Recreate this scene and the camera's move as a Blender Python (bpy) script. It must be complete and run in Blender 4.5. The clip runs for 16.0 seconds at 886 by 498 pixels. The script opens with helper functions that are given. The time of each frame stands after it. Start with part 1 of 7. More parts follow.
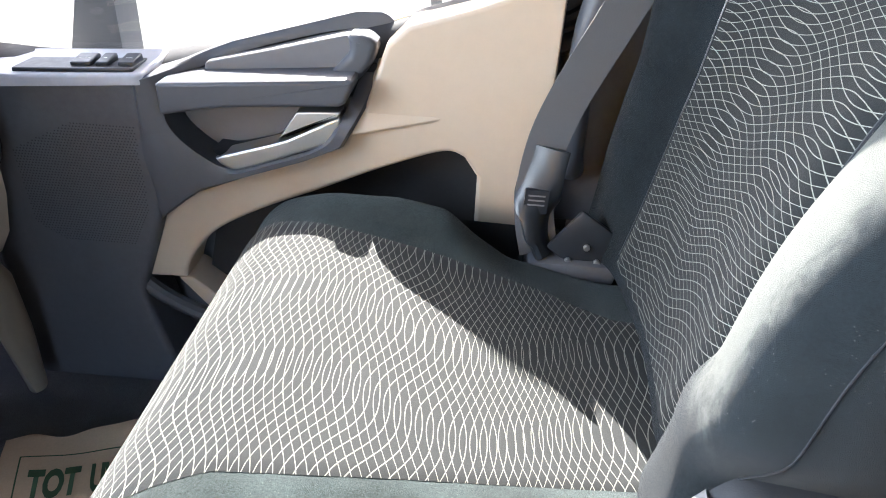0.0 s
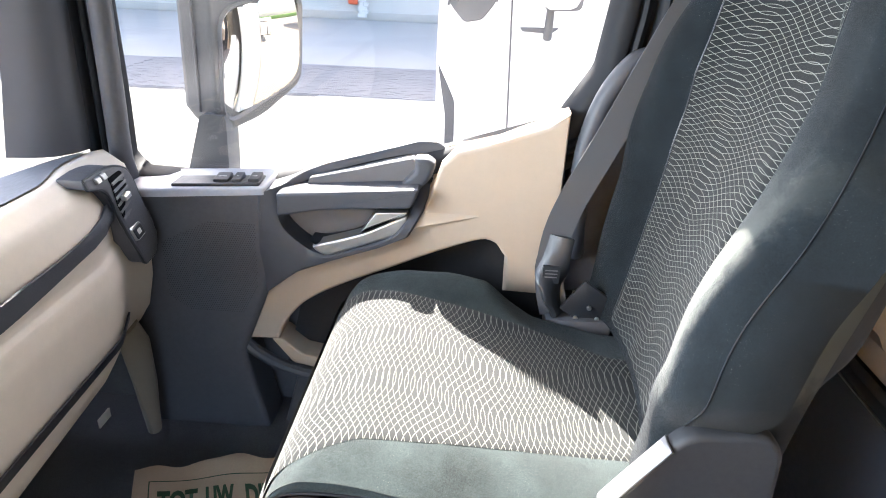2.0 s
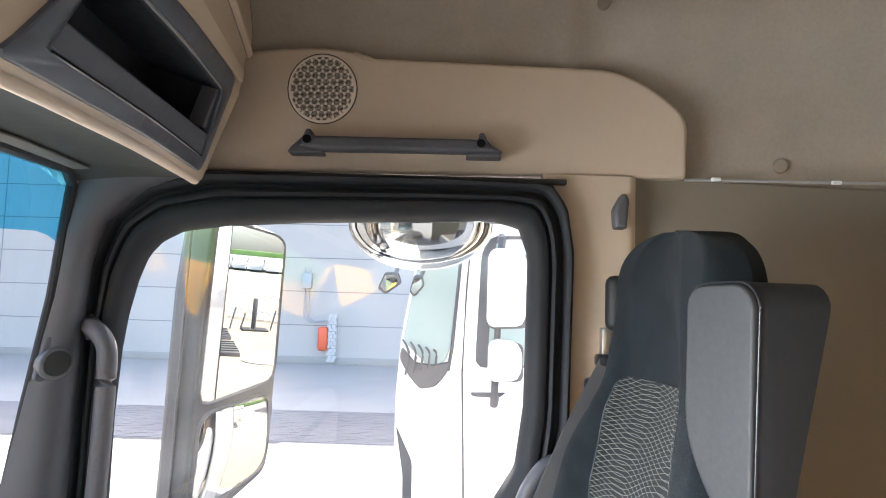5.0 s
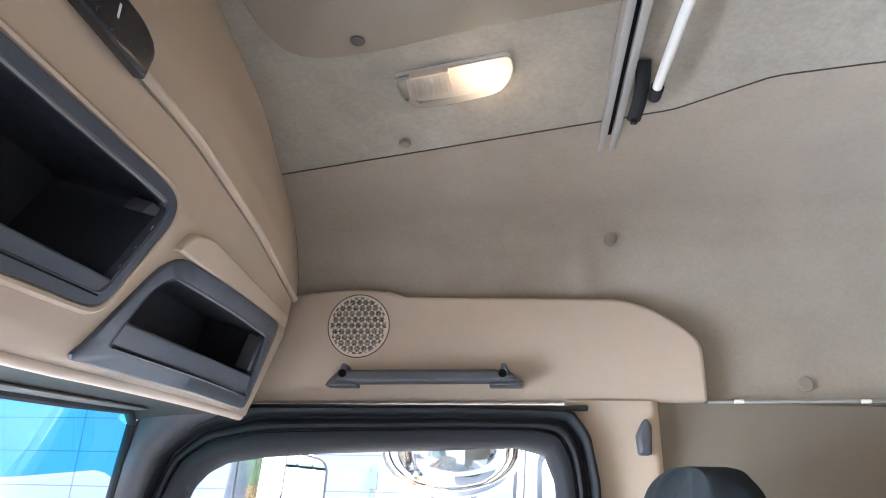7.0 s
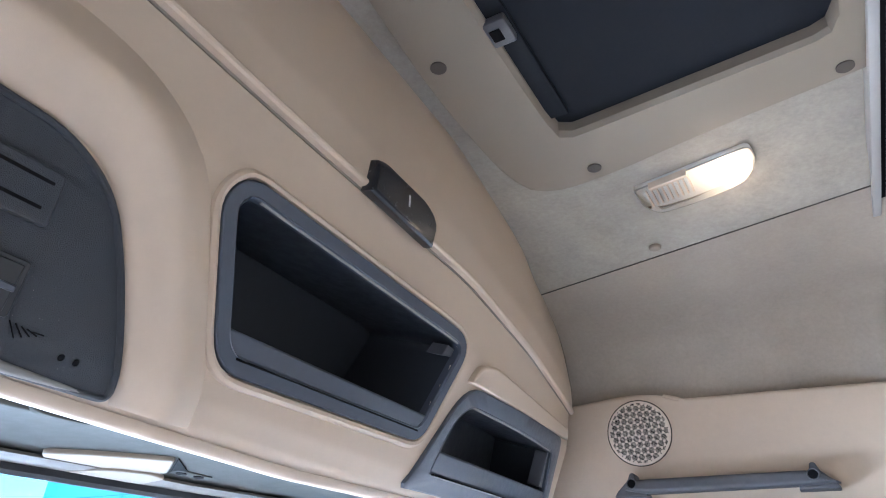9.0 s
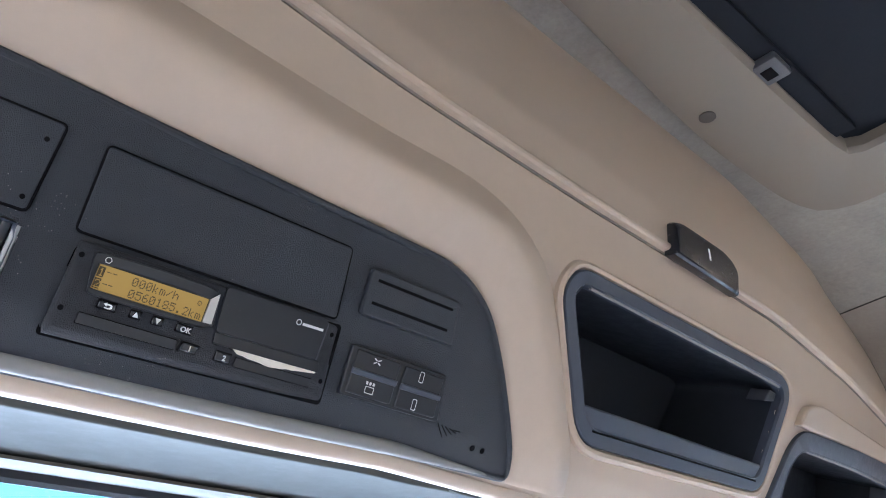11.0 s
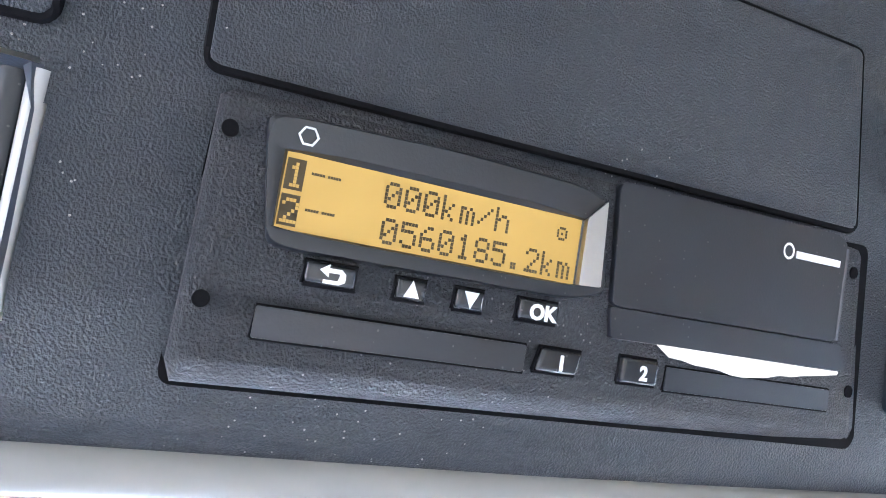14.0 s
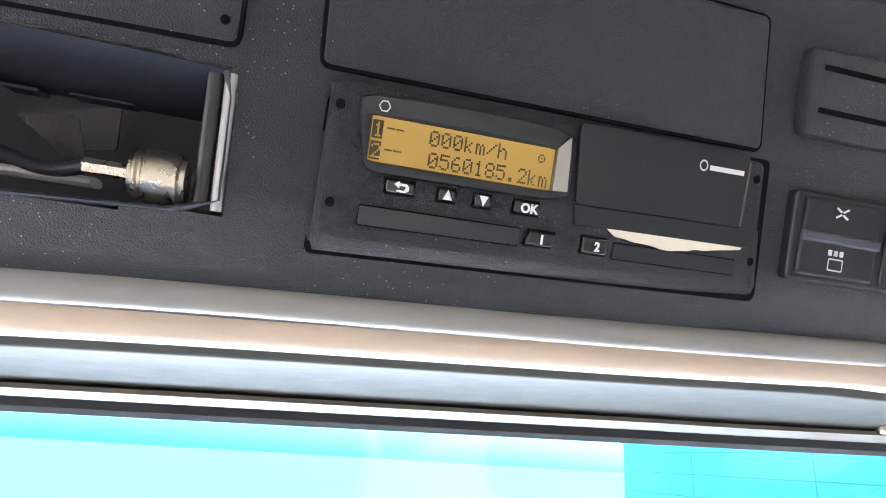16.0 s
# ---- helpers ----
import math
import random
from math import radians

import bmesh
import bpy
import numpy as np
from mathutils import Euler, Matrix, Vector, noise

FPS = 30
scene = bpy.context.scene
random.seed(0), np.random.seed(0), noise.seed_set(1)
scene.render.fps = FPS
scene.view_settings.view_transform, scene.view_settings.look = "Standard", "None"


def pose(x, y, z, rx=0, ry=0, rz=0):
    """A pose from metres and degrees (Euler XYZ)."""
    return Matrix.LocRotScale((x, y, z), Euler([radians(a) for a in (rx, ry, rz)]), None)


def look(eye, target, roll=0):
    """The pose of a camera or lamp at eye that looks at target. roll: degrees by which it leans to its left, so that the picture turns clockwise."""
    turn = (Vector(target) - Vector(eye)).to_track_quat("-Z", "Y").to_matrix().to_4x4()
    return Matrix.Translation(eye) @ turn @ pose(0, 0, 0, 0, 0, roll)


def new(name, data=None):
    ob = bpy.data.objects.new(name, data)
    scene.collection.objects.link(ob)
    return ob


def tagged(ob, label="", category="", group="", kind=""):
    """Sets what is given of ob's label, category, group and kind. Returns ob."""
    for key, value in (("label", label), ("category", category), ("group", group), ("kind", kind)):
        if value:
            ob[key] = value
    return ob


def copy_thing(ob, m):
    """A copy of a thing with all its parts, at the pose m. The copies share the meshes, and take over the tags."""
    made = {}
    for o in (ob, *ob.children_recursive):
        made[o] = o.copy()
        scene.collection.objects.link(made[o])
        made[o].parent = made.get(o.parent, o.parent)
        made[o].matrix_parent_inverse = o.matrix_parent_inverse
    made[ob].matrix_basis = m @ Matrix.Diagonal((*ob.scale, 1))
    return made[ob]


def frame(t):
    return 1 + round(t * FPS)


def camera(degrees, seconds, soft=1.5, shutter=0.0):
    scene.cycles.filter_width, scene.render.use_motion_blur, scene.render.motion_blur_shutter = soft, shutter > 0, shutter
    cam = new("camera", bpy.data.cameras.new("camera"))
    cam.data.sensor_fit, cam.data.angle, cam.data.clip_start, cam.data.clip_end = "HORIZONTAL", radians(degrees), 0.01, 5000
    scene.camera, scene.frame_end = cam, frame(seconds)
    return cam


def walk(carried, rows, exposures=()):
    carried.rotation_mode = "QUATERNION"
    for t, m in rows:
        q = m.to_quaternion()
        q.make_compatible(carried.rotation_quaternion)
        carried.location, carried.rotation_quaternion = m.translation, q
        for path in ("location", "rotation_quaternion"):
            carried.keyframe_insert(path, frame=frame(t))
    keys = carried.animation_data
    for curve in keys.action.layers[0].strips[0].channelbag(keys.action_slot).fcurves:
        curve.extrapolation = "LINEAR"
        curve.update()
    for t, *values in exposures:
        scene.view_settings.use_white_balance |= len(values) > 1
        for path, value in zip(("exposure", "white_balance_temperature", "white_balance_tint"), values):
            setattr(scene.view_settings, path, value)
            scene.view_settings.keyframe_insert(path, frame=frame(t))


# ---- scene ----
cam = camera(68.7, 16.0, 1.0)
PATH = [
    (0, (0.016, 0.143, 1.173), (-0.054, 1.827, 0.097), 3.3),
    (0.5, (-0.023, 0.105, 1.169), (-0.103, 1.787, 0.09), 3.6),
    (1, (-0.04, -0.011, 1.207), (-0.133, 1.654, 0.102), 3.6),
    (1.5, (-0.032, -0.101, 1.259), (-0.136, 1.592, 0.2), 3.3),
    (2, (-0.035, -0.126, 1.287), (-0.127, 1.688, 0.449), 2.4),
    (2.5, (-0.051, -0.157, 1.315), (-0.019, 1.743, 0.691), 2.2),
    (3, (-0.041, -0.176, 1.338), (0.032, 1.772, 0.89), 2.2),
    (3.5, (-0.036, -0.215, 1.363), (0.047, 1.768, 1.114), 2.0),
    (3.7, (-0.03, -0.226, 1.377), (0.057, 1.765, 1.208), 2.0),
    (5.8, (0.034, -0.368, 1.469), (-0.092, 1.591, 1.85), 1.7),
    (6, (0.039, -0.375, 1.474), (-0.1, 1.566, 1.933), 1.7),
    (6.5, (0.07, -0.397, 1.489), (-0.095, 1.501, 2.095), 1.4),
    (7, (0.105, -0.426, 1.508), (-0.136, 1.427, 2.222), 1.3),
    (7.5, (0.109, -0.453, 1.502), (-0.285, 1.327, 2.326), 1.5),
    (8, (0.109, -0.471, 1.501), (-0.443, 1.222, 2.411), 1.7),
    (8.5, (0.11, -0.492, 1.501), (-0.635, 1.105, 2.445), 2.1),
    (9, (0.112, -0.508, 1.502), (-0.805, 0.979, 2.476), 2.4),
    (9.2, (0.111, -0.514, 1.503), (-0.868, 0.925, 2.488), 2.4),
    (11.3, (0.079, -0.653, 1.509), (-1.339, 0.289, 2.558), 4.2),
    (11.5, (0.07, -0.666, 1.505), (-1.356, 0.234, 2.58), 3.9),
    (12, (0.035, -0.68, 1.504), (-1.44, 0.089, 2.615), 3.9),
    (12.5, (-0.028, -0.662, 1.53), (-1.565, -0.035, 2.644), 4.3),
    (13, (-0.123, -0.626, 1.575), (-1.693, -0.068, 2.681), 4.1),
    (13.5, (-0.168, -0.594, 1.607), (-1.825, -0.045, 2.583), 4.0),
    (14, (-0.184, -0.596, 1.612), (-1.927, -0.079, 2.445), 3.8),
    (14.5, (-0.18, -0.598, 1.614), (-1.961, -0.105, 2.379), 3.7),
    (15, (-0.167, -0.604, 1.617), (-1.965, -0.131, 2.355), 3.6),
    (15.5, (-0.154, -0.61, 1.61), (-1.974, -0.159, 2.305), 3.6),
    (16, (-0.107, -0.614, 1.574), (-1.957, -0.172, 2.193), 3.4),
]
EXPOSURES = [(0, 3.58, 6350, 12), (0.6, 3.33, 6350, 12), (1.5, 3.88, 6300, 12), (2.0, 3.74, 6500, 12), (2.4, 3.42, 6700, 12), (3.7, 3.17, 6900, 12), (5.8, 3.97, 6300, 12), (6.6, 4.30, 5950, 12), (7.5, 4.45, 5550, 12), (8.0, 4.66, 5420, 12), (8.4, 4.72, 5300, 12), (9.2, 4.64, 5300, 12), (11.3, 4.62, 5300, 13), (12.0, 4.88, 5250, 13), (12.8, 4.97, 5200, 12), (13.5, 5.74, 5100, 12), (14.05, 5.76, 5300, 12), (14.5, 5.18, 5450, 12), (15.0, 5.28, 5450, 12), (15.5, 5.47, 5400, 12), (16, 5.06, 5950, 12)]
walk(cam, [(t, look(eye, target, roll)) for t, eye, target, roll in PATH], EXPOSURES)

# ---------- light ----------
SUN_WAY = Vector((0.10, -1.0, -0.87)).normalized()
sun = new("sun", bpy.data.lights.new("sun", "SUN"))
sun.data.energy, sun.data.angle, sun.data.color = 3.9, radians(0.35), (1.0, 0.95, 0.87)
sun.matrix_world = look((0, 6, 9), Vector((0, 6, 9)) + SUN_WAY)
world = bpy.data.worlds.new("sky")
scene.world = world
world.use_nodes = True
wn = world.node_tree
sky = wn.nodes.new("ShaderNodeTexSky")
sky.sky_type, sky.sun_disc = "NISHITA", False
sky.air_density, sky.dust_density, sky.ozone_density = 0.8, 3.0, 0.7
sky.sun_elevation = math.asin(-SUN_WAY.z)
sky.sun_rotation = math.atan2(-SUN_WAY.x, -SUN_WAY.y)
wn.links.new(sky.outputs["Color"], wn.nodes["Background"].inputs["Color"])
wn.nodes["Background"].inputs["Strength"].default_value = 0.10


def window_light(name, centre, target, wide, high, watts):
    """An added area lamp in a window opening, on top of the sky's own light."""
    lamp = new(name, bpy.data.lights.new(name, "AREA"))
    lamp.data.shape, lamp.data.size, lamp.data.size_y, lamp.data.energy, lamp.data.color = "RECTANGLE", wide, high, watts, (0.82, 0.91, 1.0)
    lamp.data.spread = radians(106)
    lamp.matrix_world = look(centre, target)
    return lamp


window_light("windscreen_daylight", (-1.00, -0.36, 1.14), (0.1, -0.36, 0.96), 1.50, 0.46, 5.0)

# ---------- materials ----------
def tree(name):
    m = bpy.data.materials.new(name)
    m.use_nodes = True
    return m, m.node_tree, m.node_tree.nodes["Principled BSDF"]


def node(nt, kind, **inputs):
    n = nt.nodes.new(kind)
    for k, v in inputs.items():
        if k in n.inputs:
            n.inputs[k].default_value = v
    return n


def surface(name, color, rough=0.6, metal=0.0, vary=0.15, large=6.0, fine=120.0, bump=0.15, grain=700.0, depth=0.0004, sheen=0.0, coat=0.0, specks=0.0, spec=0.5):
    """A plain real surface: base colour with large stains and fine grain, uneven gloss and a fine relief. Lengths in metres."""
    m, nt, p = tree(name)
    co = nt.nodes.new("ShaderNodeTexCoord")
    big = node(nt, "ShaderNodeTexNoise", Scale=large, Detail=5.0, Roughness=0.6)
    small = node(nt, "ShaderNodeTexNoise", Scale=fine, Detail=3.0, Roughness=0.7)
    tiny = node(nt, "ShaderNodeTexNoise", Scale=grain, Detail=2.0)
    for n in (big, small, tiny):
        nt.links.new(co.outputs["Object"], n.inputs["Vector"])
    add = nt.nodes.new("ShaderNodeMath")
    add.operation = "ADD"
    nt.links.new(big.outputs["Fac"], add.inputs[0])
    nt.links.new(small.outputs["Fac"], add.inputs[1])
    ramp = nt.nodes.new("ShaderNodeMapRange")
    ramp.inputs["From Min"].default_value, ramp.inputs["From Max"].default_value = 0.6, 1.4
    ramp.inputs["To Min"].default_value, ramp.inputs["To Max"].default_value = 1 - vary, 1 + vary
    nt.links.new(add.outputs[0], ramp.inputs["Value"])
    mul = nt.nodes.new("ShaderNodeMix")
    mul.data_type, mul.blend_type = "RGBA", "MULTIPLY"
    mul.inputs["Factor"].default_value = 1.0
    mul.inputs["A"].default_value = (*color, 1)
    nt.links.new(ramp.outputs["Result"], mul.inputs["B"])
    last = mul.outputs["Result"]
    if specks:
        dust = node(nt, "ShaderNodeTexVoronoi", Scale=400.0)
        nt.links.new(co.outputs["Object"], dust.inputs["Vector"])
        where = node(nt, "ShaderNodeTexNoise", Scale=14.0, Detail=2.0)
        nt.links.new(co.outputs["Object"], where.inputs["Vector"])
        near = nt.nodes.new("ShaderNodeMath")
        near.operation, near.inputs[1].default_value = "LESS_THAN", 0.10
        nt.links.new(dust.outputs["Distance"], near.inputs[0])
        some = nt.nodes.new("ShaderNodeMath")
        some.operation, some.inputs[1].default_value = "GREATER_THAN", 0.56
        nt.links.new(where.outputs["Fac"], some.inputs[0])
        both = nt.nodes.new("ShaderNodeMath")
        both.operation = "MULTIPLY"
        nt.links.new(near.outputs[0], both.inputs[0])
        nt.links.new(some.outputs[0], both.inputs[1])
        amount = nt.nodes.new("ShaderNodeMath")
        amount.operation, amount.inputs[1].default_value = "MULTIPLY", specks
        nt.links.new(both.outputs[0], amount.inputs[0])
        mix = nt.nodes.new("ShaderNodeMix")
        mix.data_type = "RGBA"
        mix.inputs["B"].default_value = (0.42, 0.40, 0.37, 1)
        nt.links.new(amount.outputs[0], mix.inputs["Factor"])
        nt.links.new(last, mix.inputs["A"])
        last = mix.outputs["Result"]
    nt.links.new(last, p.inputs["Base Color"])
    gloss = nt.nodes.new("ShaderNodeMapRange")
    gloss.inputs["From Min"].default_value, gloss.inputs["From Max"].default_value = 0.3, 0.7
    gloss.inputs["To Min"].default_value, gloss.inputs["To Max"].default_value = max(0.02, rough - 0.07), min(1.0, rough + 0.07)
    nt.links.new(small.outputs["Fac"], gloss.inputs["Value"])
    nt.links.new(gloss.outputs["Result"], p.inputs["Roughness"])
    p.inputs["Metallic"].default_value = metal
    p.inputs["Specular IOR Level"].default_value = spec
    p.inputs["Sheen Weight"].default_value = sheen
    p.inputs["Sheen Roughness"].default_value = 0.45
    p.inputs["Coat Weight"].default_value = coat
    if bump:
        b = nt.nodes.new("ShaderNodeBump")
        b.inputs["Strength"].default_value, b.inputs["Distance"].default_value = bump, depth
        nt.links.new(tiny.outputs["Fac"], b.inputs["Height"])
        nt.links.new(b.outputs["Normal"], p.inputs["Normal"])
    return m


def sun_crest_mix(name, dark, pale):
    """Dark velour with sunlight painted in as a pale band on the low roll's crest."""
    m = surface(name, dark, 0.95, vary=0.7, large=14, fine=600, bump=0.9, grain=2200, depth=0.0009, sheen=0.06, specks=0.3, spec=0.14)
    nt = m.node_tree
    p = nt.nodes["Principled BSDF"]
    base = p.inputs["Base Color"].links[0].from_socket
    co = nt.nodes.new("ShaderNodeTexCoord")
    sep = nt.nodes.new("ShaderNodeSeparateXYZ")
    nt.links.new(co.outputs["Object"], sep.inputs[0])
    fray = node(nt, "ShaderNodeTexNoise", Scale=45.0, Detail=4.0, Roughness=0.7)
    nt.links.new(co.outputs["Object"], fray.inputs["Vector"])

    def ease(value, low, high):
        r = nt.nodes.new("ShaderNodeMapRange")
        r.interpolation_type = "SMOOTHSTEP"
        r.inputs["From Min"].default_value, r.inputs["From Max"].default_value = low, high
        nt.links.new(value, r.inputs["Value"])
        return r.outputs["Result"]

    # Mask of the painted sunlight, by height and side, with a ragged border.
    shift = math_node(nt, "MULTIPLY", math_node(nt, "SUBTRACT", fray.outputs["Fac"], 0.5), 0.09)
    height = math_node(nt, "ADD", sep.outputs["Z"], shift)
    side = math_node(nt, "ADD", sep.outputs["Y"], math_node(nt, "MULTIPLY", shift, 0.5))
    sun_mask = math_node(nt, "MULTIPLY", math_node(nt, "MULTIPLY", ease(height, 1.16, 1.02), ease(side, 0.52, 0.46)), ease(side, 0.398, 0.425))
    sun_mask = math_node(nt, "MULTIPLY", sun_mask, ease(height, 0.86, 0.93))
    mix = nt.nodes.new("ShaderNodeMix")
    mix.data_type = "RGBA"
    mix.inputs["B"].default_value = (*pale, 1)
    nt.links.new(sun_mask, mix.inputs["Factor"])
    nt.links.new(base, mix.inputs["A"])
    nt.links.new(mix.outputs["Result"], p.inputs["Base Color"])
    return m


def math_node(nt, op, a, b=None, c=None):
    n = nt.nodes.new("ShaderNodeMath")
    n.operation = op
    for i, v in enumerate((a, b, c)):
        if v is None:
            continue
        if isinstance(v, (int, float)):
            n.inputs[i].default_value = v
        else:
            nt.links.new(v, n.inputs[i])
    return n.outputs[0]


def woven(name):
    """Dark seat cloth with two families of wavy pale threads that cross and form lens shapes. UV in metres: across, along."""
    m, nt, p = tree(name)
    uv = nt.nodes.new("ShaderNodeUVMap")
    sep = nt.nodes.new("ShaderNodeSeparateXYZ")
    nt.links.new(uv.outputs["UV"], sep.inputs[0])
    across, along = sep.outputs["X"], sep.outputs["Y"]
    wob = node(nt, "ShaderNodeTexNoise", Scale=9.0, Detail=1.0)
    nt.links.new(uv.outputs["UV"], wob.inputs["Vector"])
    sway = math_node(nt, "MULTIPLY", math_node(nt, "SINE", math_node(nt, "MULTIPLY", along, 6.283 / 0.27)), 0.6)
    shift = math_node(nt, "MULTIPLY", math_node(nt, "SUBTRACT", wob.outputs["Fac"], 0.5), 0.014)
    masks = []
    for sign, wave, phase, pitch in ((1, 0.235, 0.5, 0.0084), (-1, 0.235, 0.5, 0.0088)):
        bend = math_node(nt, "MULTIPLY", math_node(nt, "SINE", math_node(nt, "ADD", math_node(nt, "ADD", math_node(nt, "MULTIPLY", across, 6.283 / wave), sway), phase)), 0.017 * sign)
        bend2 = math_node(nt, "MULTIPLY", math_node(nt, "SINE", math_node(nt, "ADD", math_node(nt, "MULTIPLY", along, 6.283 / 0.21), phase * 2)), 0.004)
        s = math_node(nt, "ADD", math_node(nt, "ADD", along, bend), math_node(nt, "ADD", math_node(nt, "MULTIPLY", across, 0.06 * sign), math_node(nt, "ADD", bend2, math_node(nt, "MULTIPLY", shift, 1.0 if sign > 0 else 0.55))))
        f = math_node(nt, "FRACT", math_node(nt, "DIVIDE", s, pitch))
        d = math_node(nt, "ABSOLUTE", math_node(nt, "SUBTRACT", f, 0.5))
        line = nt.nodes.new("ShaderNodeMapRange")
        line.interpolation_type = "SMOOTHSTEP"
        line.inputs["From Min"].default_value, line.inputs["From Max"].default_value = 0.022, 0.056
        line.inputs["To Min"].default_value, line.inputs["To Max"].default_value = 1.0, 0.0
        nt.links.new(d, line.inputs["Value"])
        masks.append(line.outputs["Result"])
    thread = math_node(nt, "MAXIMUM", *masks)
    fray = node(nt, "ShaderNodeTexNoise", Scale=900.0, Detail=2.0)
    nt.links.new(uv.outputs["UV"], fray.inputs["Vector"])
    worn = math_node(nt, "MULTIPLY", thread, math_node(nt, "ADD", math_node(nt, "MULTIPLY", fray.outputs["Fac"], 1.5), 0.10))
    ground = node(nt, "ShaderNodeTexNoise", Scale=1000.0, Detail=3.0)
    nt.links.new(uv.outputs["UV"], ground.inputs["Vector"])
    base = nt.nodes.new("ShaderNodeMix")
    base.data_type = "RGBA"
    base.inputs["A"].default_value, base.inputs["B"].default_value = (0.001, 0.0015, 0.002, 1), (0.012, 0.0145, 0.0150, 1)
    nt.links.new(ground.outputs["Fac"], base.inputs["Factor"])
    mix = nt.nodes.new("ShaderNodeMix")
    mix.data_type = "RGBA"
    mix.inputs["B"].default_value = (0.225, 0.23, 0.20, 1)
    nt.links.new(worn, mix.inputs["Factor"])
    nt.links.new(base.outputs["Result"], mix.inputs["A"])
    nt.links.new(mix.outputs["Result"], p.inputs["Base Color"])
    p.inputs["Roughness"].default_value, p.inputs["Sheen Weight"].default_value = 0.86, 0.1
    p.inputs["Specular IOR Level"].default_value = 0.25
    high = math_node(nt, "ADD", thread, math_node(nt, "MULTIPLY", ground.outputs["Fac"], 0.7))
    b = nt.nodes.new("ShaderNodeBump")
    b.inputs["Strength"].default_value, b.inputs["Distance"].default_value = 0.5, 0.0008
    nt.links.new(high, b.inputs["Height"])
    nt.links.new(b.outputs["Normal"], p.inputs["Normal"])
    return m


def clear(name, color, rough=0.0):
    """Thin window glass: mostly straight through, with a mirror sheen that grows at a flat angle."""
    m, nt, p = tree(name)
    out = nt.nodes["Material Output"]
    thin = nt.nodes.new("ShaderNodeBsdfTransparent")
    thin.inputs["Color"].default_value = (*color, 1)
    shine = nt.nodes.new("ShaderNodeBsdfGlossy")
    shine.inputs["Roughness"].default_value = rough
    f = node(nt, "ShaderNodeFresnel", IOR=1.6)
    mix = nt.nodes.new("ShaderNodeMixShader")
    nt.links.new(f.outputs[0], mix.inputs[0])
    nt.links.new(thin.outputs[0], mix.inputs[1])
    nt.links.new(shine.outputs[0], mix.inputs[2])
    nt.links.new(mix.outputs[0], out.inputs["Surface"])
    return m


def glow(name, color, strength):
    m, nt, p = tree(name)
    p.inputs["Base Color"].default_value = (*color, 1)
    p.inputs["Emission Color"].default_value = (*color, 1)
    p.inputs["Emission Strength"].default_value = strength
    return m


BEIGE = surface("beige_plastic", (0.53, 0.422, 0.318), 0.55, vary=0.05, fine=60, bump=0.25, grain=1400, depth=0.0003)
CREAM = surface("cream_plastic", (0.72, 0.615, 0.50), 0.5, vary=0.05, fine=60, bump=0.25, grain=1400, depth=0.0003)
FABRIC = surface("headliner_cloth", (0.345, 0.295, 0.240), 0.95, vary=0.13, large=7, fine=130, bump=0.5, grain=900, depth=0.0006, sheen=0.2)
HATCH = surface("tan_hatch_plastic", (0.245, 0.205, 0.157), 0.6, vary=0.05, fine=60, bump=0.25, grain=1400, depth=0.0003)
PLUG = surface("dull_plug_plastic", (0.25, 0.21, 0.165), 0.6, vary=0.06, fine=60, bump=0.2, grain=1400, depth=0.0003)
ANODISED = surface("satin_anodised_aluminium", (0.42, 0.42, 0.41), 0.5, metal=0.35, vary=0.08, fine=200, bump=0.1)
BLIND = surface("black_blind_cloth", (0.014, 0.016, 0.021), 0.85, vary=0.15, fine=200, bump=0.3, grain=900, spec=0.2)
CEILING = surface("ceiling_cloth", (0.335, 0.305, 0.257), 0.95, vary=0.2, large=14, fine=110, bump=0.6, grain=800, depth=0.0006, sheen=0.2)
WALLPAD = surface("rear_wall_cloth", (0.205, 0.172, 0.13), 0.95, vary=0.08, large=4, fine=220, bump=0.5, grain=900, depth=0.0006, sheen=0.2)
BLACK = surface("black_plastic", (0.084, 0.084, 0.092), 0.48, vary=0.2, fine=90, bump=0.5, grain=1300, depth=0.0004)
CONSOLE = surface("black_grained_plastic", (0.031, 0.035, 0.042), 0.45, vary=0.14, fine=90, bump=0.9, grain=1700, depth=0.0011, specks=0.7)
SMOOTH = surface("smooth_black_plastic", (0.018, 0.020, 0.024), 0.35, vary=0.15, fine=60, bump=0.15, grain=1500, depth=0.0002, specks=0.12)
GREY = surface("dark_grey_plastic", (0.070, 0.072, 0.082), 0.5, vary=0.12, fine=90, bump=0.4, grain=1300, depth=0.0003)
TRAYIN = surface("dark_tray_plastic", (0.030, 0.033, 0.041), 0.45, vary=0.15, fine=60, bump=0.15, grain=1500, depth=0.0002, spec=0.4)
SLATE = surface("slate_plastic", (0.070, 0.080, 0.102), 0.42, vary=0.1, fine=90, bump=0.3, grain=1300, depth=0.0003)
PILLAR = surface("grey_pillar_plastic", (0.082, 0.084, 0.094), 0.55, vary=0.06, fine=60, bump=0.3, grain=1200, depth=0.0003)
HEADER = surface("pale_grey_plastic", (0.055, 0.057, 0.052), 0.8, vary=0.05, fine=60, bump=0.25, grain=1200, depth=0.0003, spec=0.08)
LEDGE = surface("grey_armrest_plastic", (0.15, 0.145, 0.148), 0.5, vary=0.08, fine=90, bump=0.3, grain=1300, depth=0.0003)
TANEDGE = surface("tan_edge_plastic", (0.11, 0.096, 0.078), 0.6, vary=0.05, fine=60, bump=0.2, grain=1400, depth=0.0003)
